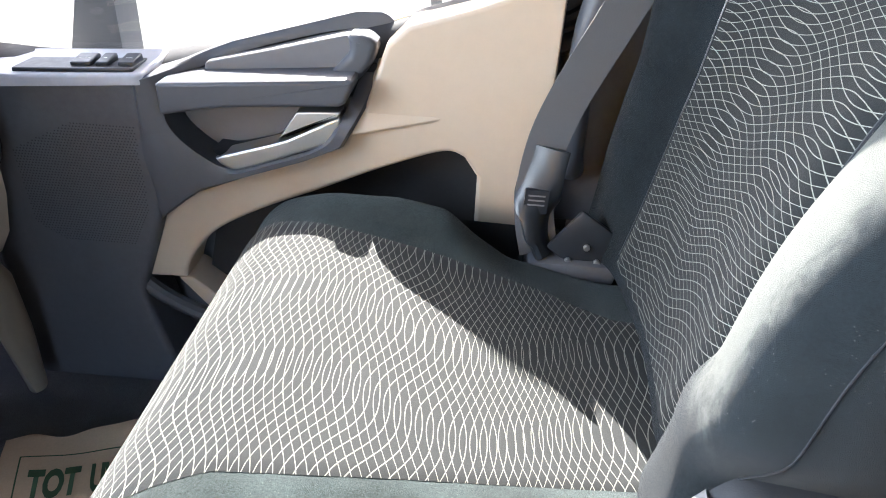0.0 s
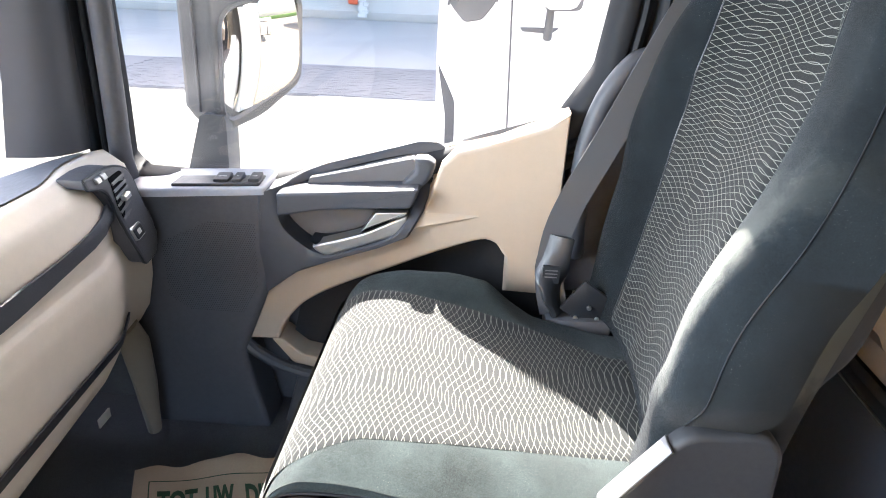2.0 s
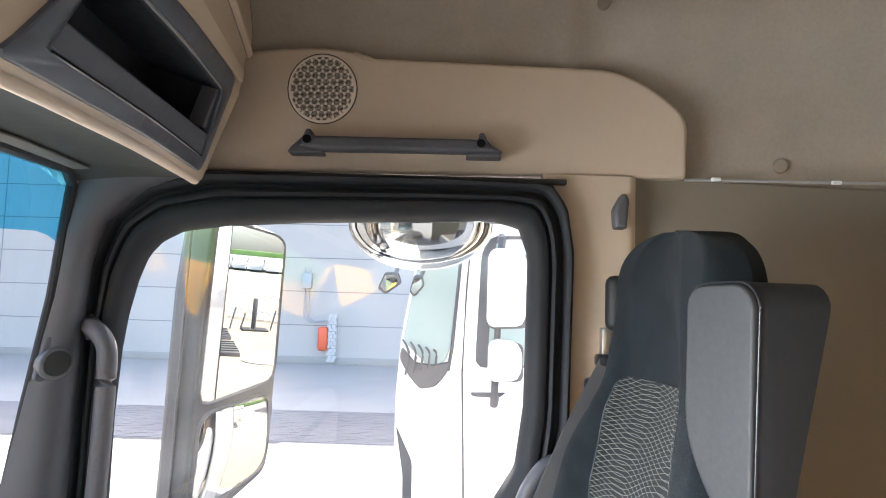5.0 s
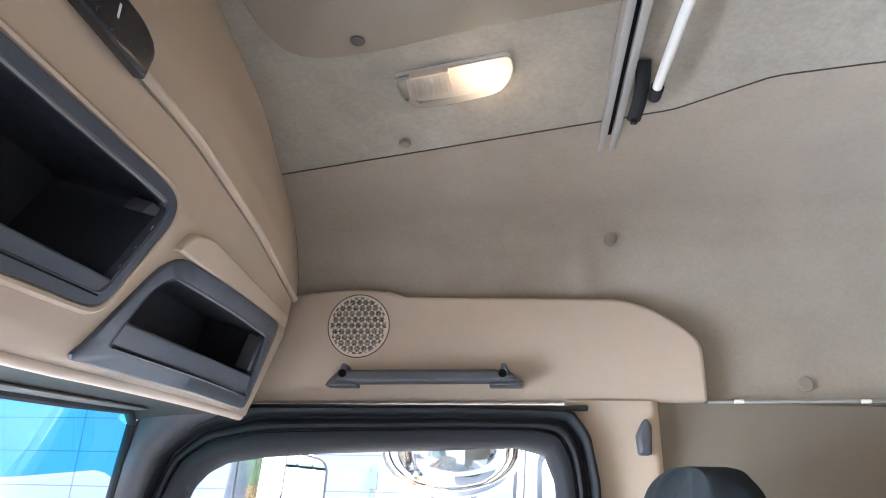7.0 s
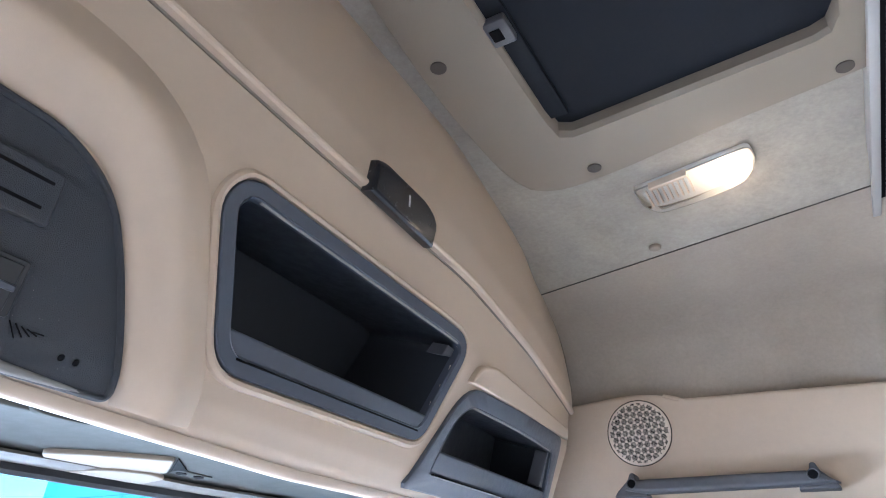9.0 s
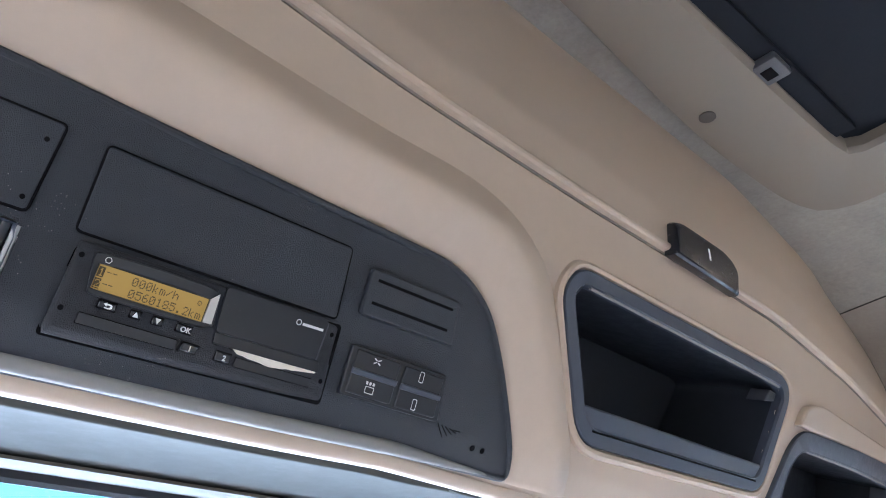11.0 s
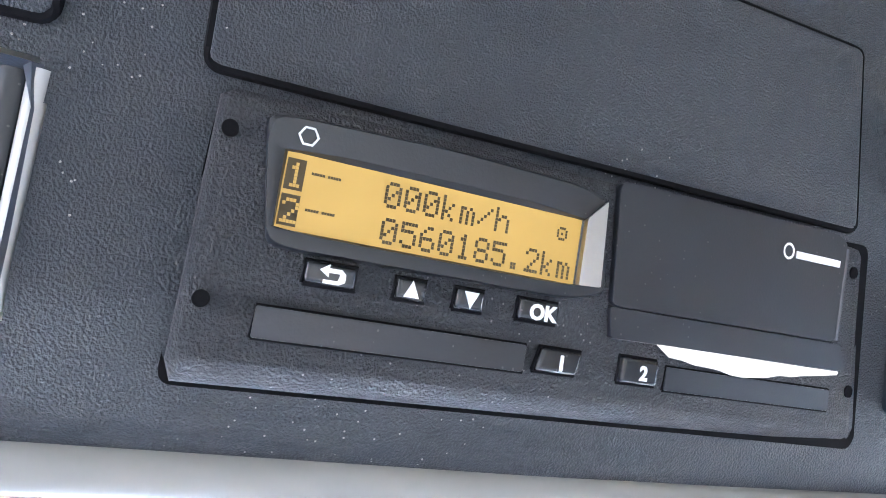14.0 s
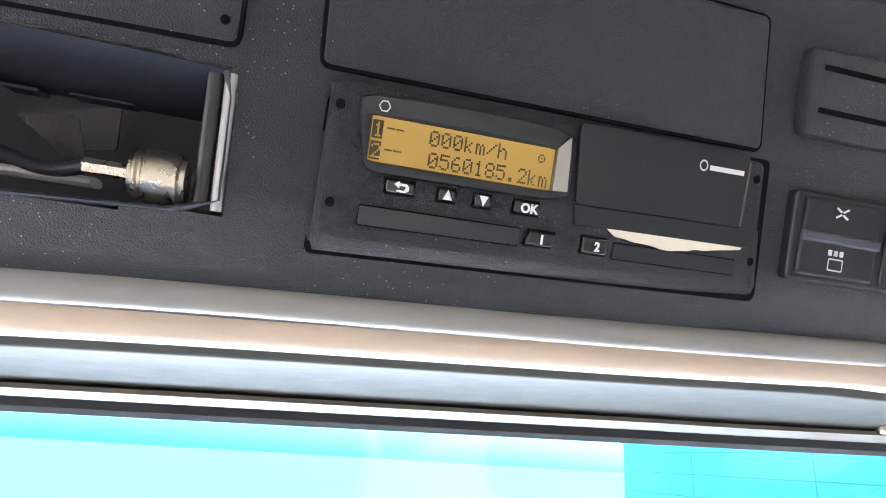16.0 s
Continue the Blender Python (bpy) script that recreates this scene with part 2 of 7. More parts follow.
RUBBER = surface("black_rubber", (0.017, 0.018, 0.021), 0.65, vary=0.2, fine=60, bump=0.2, grain=900, spec=0.3)
CARPET = surface("black_carpet", (0.115, 0.116, 0.122), 0.95, vary=0.35, large=10, fine=200, bump=0.8, grain=600, depth=0.002, sheen=0.1)
# Cushion's paler copy of the seat velour, its colour raised for sunlight.
SUNVELOUR = surface("sunlit_velour", (0.031, 0.041, 0.041), 0.95, vary=0.75, large=14, fine=600, bump=0.9, grain=2000, depth=0.0010, sheen=0.10, specks=0.3, spec=0.15)
VELOUR = sun_crest_mix("dark_velour", (0.0095, 0.0130, 0.0155), (0.085, 0.090, 0.082))
SKIRT = surface("seat_skirt_vinyl", (0.016, 0.017, 0.020), 0.65, vary=0.15, fine=120, bump=0.4, grain=900)
VINYL = surface("grey_vinyl", (0.014, 0.0138, 0.014), 0.6, vary=0.08, fine=120, bump=0.5, grain=800, depth=0.0004)
WEB = surface("belt_webbing", (0.10, 0.10, 0.106), 0.6, vary=0.1, fine=300, bump=0.5, grain=1200, sheen=0.2)
CHROME = surface("satin_chrome", (0.62, 0.62, 0.61), 0.42, metal=1.0, vary=0.05, bump=0.05)
ALU = surface("brushed_aluminium", (0.55, 0.55, 0.54), 0.35, metal=1.0, vary=0.08, fine=200, bump=0.1)
STEEL = surface("plated_steel", (0.64, 0.57, 0.47), 0.30, metal=1.0, vary=0.1, fine=200, bump=0.1)
WHITE = surface("white_paint", (0.80, 0.80, 0.78), 0.25, vary=0.03, bump=0.02, coat=0.5)
WHITEROD = surface("white_rod_plastic", (0.72, 0.72, 0.70), 0.35, vary=0.04, bump=0.05)
RED = surface("red_plastic", (0.75, 0.13, 0.05), 0.35, vary=0.08, bump=0.05)
PAPER = surface("brown_paper", (0.60, 0.45, 0.31), 0.85, vary=0.12, large=12, fine=300, bump=0.5, grain=500, depth=0.0008)
GREENINK = surface("green_ink", (0.055, 0.17, 0.045), 0.85, vary=0.2, large=20, fine=300, bump=0.2)
DARKINK = surface("dark_green_ink", (0.05, 0.10, 0.05), 0.85, vary=0.2, bump=0.1)
MATTRESS = surface("quilted_mattress", (0.57, 0.455, 0.36), 0.95, vary=0.1, large=8, fine=300, bump=0.5, grain=700, sheen=0.2)
DARKHOLE = surface("dark_inside_plastic", (0.006, 0.006, 0.007), 0.9, vary=0.2, bump=0.1, spec=0.1)
# Pale grey for dark edges: the light they catch is in the colour.
EDGE = surface("lit_edge_plastic", (0.27, 0.262, 0.25), 0.75, vary=0.05, fine=90, bump=0.1, spec=0.12)
SILL = surface("grey_sill_plastic", (0.40, 0.40, 0.43), 0.35, vary=0.1, fine=90, bump=0.3, grain=1300, depth=0.0003)
GREYINK = surface("white_print", (0.80, 0.80, 0.78), 0.6, vary=0.05, bump=0.0)
LCDINK = surface("lcd_segments", (0.045, 0.030, 0.008), 0.6, vary=0.05, bump=0.0)
TORN = surface("torn_paper", (0.80, 0.74, 0.62), 0.9, vary=0.06, bump=0.2)
WOVEN = woven("woven_seat_cloth")
GLASS = clear("window_glass", (0.93, 0.95, 0.95))
TINT = clear("windscreen_shade_band", (0.12, 0.54, 0.77))
LENSE = clear("lamp_lens", (0.93, 0.92, 0.90), 0.05)
MIRROR, mirror_nodes, mirror_base = tree("mirror_glass")
mirror_base.inputs["Base Color"].default_value = (0.50, 0.51, 0.52, 1)
mirror_base.inputs["Metallic"].default_value, mirror_base.inputs["Roughness"].default_value = 1.0, 0.0
TACHO = surface("tachograph_plastic", (0.034, 0.035, 0.039), 0.52, vary=0.14, fine=120, bump=1.0, grain=1600, depth=0.0012, specks=0.35, spec=0.35)
KEYCAP = surface("glossy_key_plastic", (0.022, 0.023, 0.026), 0.22, vary=0.1, bump=0.05)
LCD = glow("lit_amber_display", (0.30, 0.185, 0.036), 0.022)
RECESS = surface("shade_and_seam_brown", (0.060, 0.048, 0.037), 0.6, vary=0.1, bump=0.1)
BULB = glow("warm_bulb", (1.0, 0.66, 0.34), 0.45)

# ---------- shaping ----------
def part(name, bm, material, parent=None, label="", crease=0.6):
    """Links a bmesh as one mesh object, smooth but for edges sharper than crease."""
    bm.normal_update()
    for f in bm.faces:
        f.smooth = True
    for e in bm.edges:
        e.smooth = not (len(e.link_faces) == 2 and e.calc_face_angle(0) > crease)
    me = bpy.data.meshes.new(name)
    bm.to_mesh(me)
    bm.free()
    me.materials.append(material)
    ob = new(name, me)
    ob.parent = parent
    if label:
        tagged(ob, label)
    return ob


def thing(name, label, category, group="", kind=""):
    ob = new(name)
    ob.empty_display_size = 0.02
    return tagged(ob, label, category, group, kind)


def flat(axis, at, out=1.0):
    """A place function for outlines drawn in the plane across an axis; w goes along it."""
    if axis == "y":
        return lambda u, v, w: Vector((u, at + out * w, v))
    if axis == "x":
        return lambda u, v, w: Vector((at + out * w, u, v))
    return lambda u, v, w: Vector((u, v, at + out * w))


def rounded(pts, r, n=5):
    """The outline with its corners rounded. r: one radius, or one for each corner."""
    out = []
    for i, p in enumerate(pts):
        a, p, c = Vector(pts[i - 1]), Vector(p), Vector(pts[(i + 1) % len(pts)])
        rad = r[i] if isinstance(r, (list, tuple)) else r
        la, lc = (a - p).length, (c - p).length
        rad = min(rad, 0.48 * la, 0.48 * lc)
        if rad < 1e-5:
            out.append(tuple(p))
            continue
        s, e = p + (a - p) * rad / la, p + (c - p) * rad / lc
        for k in range(n + 1):
            q = k / n
            out.append(tuple(s * (1 - q) ** 2 + p * 2 * q * (1 - q) + e * q * q))
    return out


def rect(u0, u1, v0, v1, r=0.0, n=4):
    pts = [(u0, v0), (u1, v0), (u1, v1), (u0, v1)]
    return rounded(pts, r, n) if r else pts


def circle(u, v, r, n=32):
    return [(u + r * math.cos(2 * math.pi * k / n), v + r * math.sin(2 * math.pi * k / n)) for k in range(n)]


def area(pts):
    return 0.5 * sum(pts[i - 1][0] * pts[i][1] - pts[i][0] * pts[i - 1][1] for i in range(len(pts)))


def inset(pts, d):
    """The outline moved inwards by d."""
    s = 1.0 if area(pts) > 0 else -1.0
    out = []
    for i, p in enumerate(pts):
        a, p, c = Vector(pts[i - 1]), Vector(p), Vector(pts[(i + 1) % len(pts)])
        n1, n2 = Vector((-(p - a).y, (p - a).x)), Vector((-(c - p).y, (c - p).x))
        if n1.length < 1e-9 or n2.length < 1e-9:
            out.append(tuple(p))
            continue
        n1.normalize(), n2.normalize()
        m = n1 + n2
        if m.length < 1e-6:
            m = n1.copy()
        m.normalize()
        out.append(tuple(p + m * s * d / max(0.5, m.dot(n1))))
    return out


def drawn_in(pts, d):
    """The outline moved inwards by d, with edges that would turn round drawn together."""
    out = [Vector(p) for p in inset(pts, d)]
    n = len(out)
    for _ in range(6):
        for i in range(n):
            j = (i + 1) % n
            if (out[j] - out[i]).dot(Vector(pts[j]) - Vector(pts[i])) < 0:
                mid = (out[i] + out[j]) * 0.5
                out[i], out[j] = mid.copy(), mid.copy()
    return [tuple(p) for p in out]


def strip(bm, rings, closed=True):
    """Quads between rings of equally many vertices."""
    faces = []
    for a, b in zip(rings, rings[1:]):
        n = len(a)
        for i in range(n if closed else n - 1):
            j = (i + 1) % n
            quad = []
            for v in (a[i], a[j], b[j], b[i]):
                if v not in quad:
                    quad.append(v)
            if len(quad) > 2:
                faces.append(bm.faces.new(quad))
    return faces


def row(bm, pts, place, w):
    return [bm.verts.new(place(u, v, w)) for u, v in pts]


def plate(bm, pts, place, w0, w1, b=0.0, back=False, steps=3, spaced=True):
    """A slab of an outline from depth w0 to w1, with its front edge rounded over b."""
    s = 1 if w1 > w0 else -1
    if b > 0:
        kept = [pts[0]]
        for p in pts[1:]:
            if math.dist(p, kept[-1]) > 0.7 * b * (1 if spaced else 0):
                kept.append(p)
        while len(kept) > 3 and math.dist(kept[0], kept[-1]) <= 0.7 * b * (1 if spaced else 0):
            kept.pop()
        pts = kept if len(kept) > 2 else pts
    rings = [row(bm, pts, place, w0)]
    if b > 0:
        for k in range(steps + 1):
            a = 0.5 * math.pi * k / steps
            rings.append(row(bm, drawn_in(pts, b * (1 - math.cos(a))) if k else pts, place, w1 - s * b * (1 - math.sin(a))))
        rings.append(row(bm, drawn_in(pts, 1.15 * b), place, w1))
    else:
        rings.append(row(bm, pts, place, w1))
    strip(bm, rings)
    bm.faces.new(rings[-1])
    if back:
        bm.faces.new(list(reversed(rings[0])))
    return bm


def slab(pts, place, w0, w1, b=0.0, back=True, spaced=True):
    bm = bmesh.new()
    plate(bm, pts, place, w0, w1, b, back, 3, spaced)
    bmesh.ops.recalc_face_normals(bm, faces=bm.faces)
    return bm


def by_angle(pts, n, c):
    """An outline sampled along n rays from c."""
    out = []
    for k in range(n):
        d = Vector((math.cos(2 * math.pi * k / n), math.sin(2 * math.pi * k / n)))
        best = None
        for i in range(len(pts)):
            a, e = Vector(pts[i - 1]) - Vector(c), Vector(pts[i]) - Vector(pts[i - 1])
            det = d.x * -e.y + e.x * d.y
            if abs(det) < 1e-12:
                continue
            t = (a.x * -e.y + e.x * a.y) / det
            q = (d.x * a.y - d.y * a.x) / det
            if t > 0 and -1e-6 <= q <= 1 + 1e-6 and (best is None or t > best):
                best = t
        out.append(tuple(Vector(c) + d * (best or 0.0)))
    return out


def frame_ring(outer, inner, place, profile, n=96, c=None):
    """A frame between two outlines. profile: rows of (share of the way from the outer to the inner outline, depth)."""
    c = c or (sum(p[0] for p in inner) / len(inner), sum(p[1] for p in inner) / len(inner))
    o, i = by_angle(outer, n, c), by_angle(inner, n, c)
    bm = bmesh.new()
    rings = []
    for share, w in profile:
        rings.append(row(bm, [(a[0] + (b[0] - a[0]) * share, a[1] + (b[1] - a[1]) * share) for a, b in zip(o, i)], place, w))
    strip(bm, rings)
    bmesh.ops.recalc_face_normals(bm, faces=bm.faces)
    return bm


def block(x0, x1, y0, y1, z0, z1, b=0.0, seg=2, turn=None):
    bm = bmesh.new()
    bmesh.ops.create_cube(bm, size=1.0)
    for v in bm.verts:
        v.co = Vector((x0 + (x1 - x0) * (v.co.x + 0.5), y0 + (y1 - y0) * (v.co.y + 0.5), z0 + (z1 - z0) * (v.co.z + 0.5)))
    if b:
        bmesh.ops.bevel(bm, geom=bm.edges[:], offset=b, segments=seg, affect="EDGES", profile=0.5)
    if turn is not None:
        bmesh.ops.transform(bm, matrix=turn, verts=bm.verts)
    return bm


def curve_pts(pts, n=8):
    """A smooth line through points."""
    pts = [Vector(p) for p in pts]
    out = []
    for i in range(len(pts) - 1):
        p0, p1, p2, p3 = pts[max(i - 1, 0)], pts[i], pts[i + 1], pts[min(i + 2, len(pts) - 1)]
        for k in range(n):
            t = k / n
            out.append(0.5 * (2 * p1 + (p2 - p0) * t + (2 * p0 - 5 * p1 + 4 * p2 - p3) * t * t + (3 * p1 - p0 - 3 * p2 + p3) * t ** 3))
    out.append(pts[-1])
    return out


def tube(path, r, seg=12, wide=None, up=(0, 0, 1), caps=True):
    """A round (or, with wide, flat) bar along a line of points. r: one radius or one for each point."""
    bm = bmesh.new()
    rings = []
    path = [Vector(p) for p in path]
    for i, p in enumerate(path):
        t = (path[min(i + 1, len(path) - 1)] - path[max(i - 1, 0)]).normalized()
        a = t.cross(Vector(up))
        a = a.normalized() if a.length > 1e-4 else t.orthogonal().normalized()
        b = t.cross(a).normalized()
        q = r[i] if isinstance(r, (list, tuple)) else r
        w = q if wide is None else (wide[i] if isinstance(wide, (list, tuple)) else wide)
        rings.append([bm.verts.new(p + a * w * math.cos(2 * math.pi * k / seg) + b * q * math.sin(2 * math.pi * k / seg)) for k in range(seg)])
    strip(bm, rings)
    if caps:
        bm.faces.new(rings[0])
        bm.faces.new(rings[-1])
    bmesh.ops.recalc_face_normals(bm, faces=bm.faces)
    return bm


def sheet(f, us, vs, thick=0.0, keep=None, uv=None):
    """A grid of points f(u, v), with a thickness along its normals. uv(u, v): metres on the cloth."""
    bm = bmesh.new()
    grid = [[bm.verts.new(f(u, v)) for v in vs] for u in us]
    layer = bm.loops.layers.uv.new("UVMap") if uv else None
    for i in range(len(us) - 1):
        for j in range(len(vs) - 1):
            if keep and not keep(0.5 * (us[i] + us[i + 1]), 0.5 * (vs[j] + vs[j + 1])):
                continue
            face = bm.faces.new((grid[i][j], grid[i + 1][j], grid[i + 1][j + 1], grid[i][j + 1]))
            if uv:
                for loop, (a, b) in zip(face.loops, ((i, j), (i + 1, j), (i + 1, j + 1), (i, j + 1))):
                    loop[layer].uv = uv(us[a], vs[b])
    bmesh.ops.delete(bm, geom=[v for v in bm.verts if not v.link_faces], context="VERTS")
    if thick:
        bm.normal_update()
        bmesh.ops.solidify(bm, geom=bm.faces[:], thickness=thick)
    return bm


def steps(a, b, n):
    return [a + (b - a) * k / n for k in range(n + 1)]


def smooth01(t):
    t = min(1.0, max(0.0, t))
    return t * t * (3 - 2 * t)


def lettering(name, text, size, m, material, parent, depth=0.0003, align="LEFT", bold=0.0):
    """Words in the built-in font as one mesh; m puts the text's own plane (x right, y up) into the world."""
    cu = bpy.data.curves.new(name, "FONT")
    cu.offset = bold
    cu.body, cu.size, cu.extrude, cu.align_x, cu.resolution_u = text, size, depth, align, 3
    ob = bpy.data.objects.new(name, cu)
    me = bpy.data.meshes.new_from_object(ob)
    bpy.data.objects.remove(ob)
    me.transform(m)
    me.materials.append(material)
    out = new(name, me)
    out.parent = parent
    return out


# ---------- the cab's shell ----------
FLOOR = 0.40


def lerp(x, xs, ys):
    return float(np.interp(x, xs, ys))


WIN = [(-0.648, 1.03), (-0.648, 1.20), (-0.641, 1.331), (-0.632, 1.399), (-0.617, 1.465), (-0.599, 1.515), (-0.572, 1.545), (-0.532, 1.566), (-0.445, 1.579), (-0.30, 1.589), (0.085, 1.604), (0.140, 1.590),
       (0.160, 1.536), (0.157, 1.243), (0.142, 1.127), (0.089, 1.04), (-0.092, 0.981), (-0.255, 0.947), (-0.414, 0.914), (-0.56, 0.909), (-0.632, 0.912), (-0.651, 0.937)]
OUT = [(-0.715, 0.90), (-0.708, 1.35), (-0.698, 1.50), (-0.665, 1.595), (-0.595, 1.655), (-0.48, 1.683), (0.0, 1.683), (0.20, 1.677), (0.232, 1.63),
       (0.246, 1.54), (0.240, 1.20), (0.222, 1.08), (0.16, 0.98), (0.0, 0.90), (-0.40, 0.86)]

part("floor", block(-1.25, 1.35, -1.25, 1.0, 0.22, FLOOR, 0.004), CARPET)
tagged(bpy.data.objects["floor"], "black carpeted cab floor with worn pile", "floor", kind="structure")

# side wall behind the door, with the recess beside the bunk
def side_wall(x, z):
    y = 0.965 + 0.03 * smooth01((x - 0.36) / 0.04) + 0.05 * smooth01((x - 0.45) / 0.5)
    return Vector((x, y, z))


post_trim = part("trim_post", sheet(lambda x, z: side_wall(x, z) + Vector((0, -0.003 + 0.003 * smooth01((x - 0.366) / 0.008), 0)), steps(0.186, 0.374, 20), steps(FLOOR, 1.70, 30), 0.02), BEIGE, crease=1.2)
tagged(post_trim, "warm beige plastic trim on the door post", "trim", kind="structure")
wall = part("wall_right", sheet(side_wall, steps(0.36, 1.32, 46), steps(FLOOR, 1.70, 30), 0.03), WALLPAD)
tagged(wall, "beige cloth-covered side wall behind the door", "wall", kind="structure")
wall = part("wall_rear", block(1.28, 1.33, -1.25, 1.12, FLOOR, 2.2), WALLPAD)
tagged(wall, "beige cloth-covered rear wall of the cab", "wall", kind="structure")
wall = part("wall_left", frame_ring(rect(-1.2, 1.33, FLOOR, 2.2), rounded([(-0.72, 0.40), (0.22, 0.40), (0.22, 1.70), (-1.0, 1.70), (-1.1, 1.02), (-0.72, 1.0)], 0.04), flat("y", -1.22), [(0, 0.0), (1, 0.0), (1, -0.06), (0, -0.06), (0, 0.0)]), WALLPAD)
tagged(wall, "beige driver-side wall with the open door", "wall", kind="structure")
wall = part("wall_front", block(-1.25, -1.20, -1.25, 1.0, 0.22, 0.98, 0.004), CARPET)
tagged(wall, "black carpeted front bulkhead under the dashboard", "wall", kind="structure")

wall = part("wall_kick", block(-1.25, -0.665, 0.955, 1.0, 0.22, 0.86, 0.004), CARPET)
tagged(wall, "black footwell side panel under the dashboard", "wall", kind="structure")
roof = part("roof_front", block(-0.92, -0.83, -1.25, 1.0, 1.72, 2.2, 0.02), WHITE)
tagged(roof, "white painted roof front over the windscreen", "roof", kind="structure")

# ceiling: cove along the side, then the flat roof lining
SEAM_X, SEAM_Y = [-0.6, -0.38, -0.018, 0.222, 0.365, 0.5, 0.64, 1.3], [0.767, 0.727, 0.642, 0.585, 0.552, 0.47, 0.45, 0.42]


def cove(x, s):
    """s: 0 at the side panel's top, 1 at the seam."""
    seam = lerp(x, SEAM_X, SEAM_Y)
    bulge = 0.046 * smooth01((x - 0.30) / 0.12) * math.sin(math.pi * min(1, s * 1.1)) ** 2 * smooth01((s - 0.44) / 0.2) if s < 0.91 else 0.0
    ys, zs = [1.02, 1.0, 0.960, 0.925, 0.855, seam + 0.03, seam], [1.70, 1.90, 2.01, 2.065, 2.100, 2.128, 2.132]
    ks = [0, 0.4, 0.6, 0.72, 0.84, 0.97, 1.0]
    wide = 0.05 * smooth01((x - 0.5) / 0.5) * (1 - s)
    ridge = 0.018 * math.exp(-((x - 0.225) / 0.03) ** 2) * (1 if 0.2 < s < 0.75 else 0.0)
    return Vector((x, lerp(s, ks, ys) - bulge + wide - ridge, lerp(s, ks, zs) - 0.4 * bulge))


bm = sheet(cove, steps(-0.84, 1.32, 108), steps(0, 1, 40), 0.02)
tagged(part("trim_cove", bm, FABRIC, crease=1.2), "padded beige cloth cove between side wall and ceiling", "trim", kind="structure")


def lining(x, s):
    y0 = lerp(x, SEAM_X, SEAM_Y) - 0.002
    y = y0 + (-1.25 - y0) * s ** 1.5
    return Vector((x, y, 2.128 + 0.026 * smooth01((y0 - y) / 0.16)))


tagged(part("ceiling", sheet(lining, steps(-0.84, 1.32, 68), steps(0, 1, 60), 0.02), CEILING), "grey-beige cloth roof lining", "ceiling", kind="structure")
tagged(part("trim_seam", tube([(x, lerp(x, SEAM_X, SEAM_Y) + 0.001, 2.128) for x in steps(-0.52, 1.3, 90)], 0.0013, 6), RECESS), "dark seam between roof lining and cove", "trim", kind="structure")
tagged(part("roof_outside", block(-0.75, 1.45, -1.3, 1.1, 2.2, 2.24, 0.01), WHITE), "white painted roof panel of the cab", "roof", kind="structure")
tagged(part("cab_side_outside", block(0.30, 1.45, 1.10, 1.14, 0.1, 2.2, 0.01), WHITE), "white painted outer cab side behind the door", "cab side", kind="structure")

# ---------- overhead console face ----------
YC, XC = [-1.3, -0.9, -0.65, -0.44, -0.2, 0.2, 0.5, 0.87, 1.0], [-0.30, -0.238, -0.243, -0.2685, -0.280, -0.290, -0.33, -0.40, -0.43]
ZC, DX = [1.58, 1.605, 1.615, 1.63, 1.65, 1.70, 1.82, 1.898, 1.90, 1.96, 2.04, 2.14], [-0.175, -0.119, -0.098, -0.0765, -0.0635, -0.045, 0.0, 0.010, 0.010, 0.010, -0.002, -0.022]
YS = np.linspace(-1.3, 1.0, 231)
XS = np.interp(YS, YC, XC)
for _ in range(25):
    XS[1:-1] = 0.25 * XS[:-2] + 0.5 * XS[1:-1] + 0.25 * XS[2:]


def face_x(y, z):
    return float(np.interp(y, YS, XS)) + lerp(z, ZC, DX)


def face(u, v, w):
    """A point on the console's front: across, up, and out towards the cab."""
    return Vector((face_x(u, v) + 0.95 * w, u, v - 0.30 * w))


LOW_Y, LOW_Z = [-1.2, -0.72, -0.52, -0.35, 0.0, 0.2, 0.6, 0.9], [1.600, 1.6145, 1.6215, 1.6275, 1.6225, 1.626, 1.643, 1.655]


def low_edge(y):
    """The height of the console's lower edge, which bows."""
    return lerp(y, LOW_Y, LOW_Z)


DARK = rounded([(-1.08, 1.605), (-0.72, 1.6155), (-0.52, 1.6225), (-0.35, 1.6285), (-0.222, 1.6295), (-0.236, 1.664), (-0.264, 1.713), (-0.298, 1.757), (-0.345, 1.7768), (-0.70, 1.7645), (-0.96, 1.757), (-1.02, 1.73)], [0.03, 0.01, 0.01, 0.01, 0.012, 0.05, 0.05, 0.05, 0.05, 0.01, 0.05, 0.05])
SHELF = rounded([(-0.152, 1.675), (0.186, 1.684), (0.226, 1.806), (0.206, 1.829), (-0.200, 1.829), (-0.219, 1.80)], [0.03, 0.025, 0.02, 0.02, 0.022, 0.02])
CORNER = rounded([(0.182, 1.632), (0.83, 1.660), (0.80, 1.828), (0.265, 1.780)], [0.01, 0.02, 0.02, 0.05])


def within(p, pts):
    c = False
    for i in range(len(pts)):
        (x0, y0), (x1, y1) = pts[i - 1], pts[i]
        if (y0 > p[1]) != (y1 > p[1]) and p[0] < (x1 - x0) * (p[1] - y0) / (y1 - y0) + x0:
            c = not c
    return c


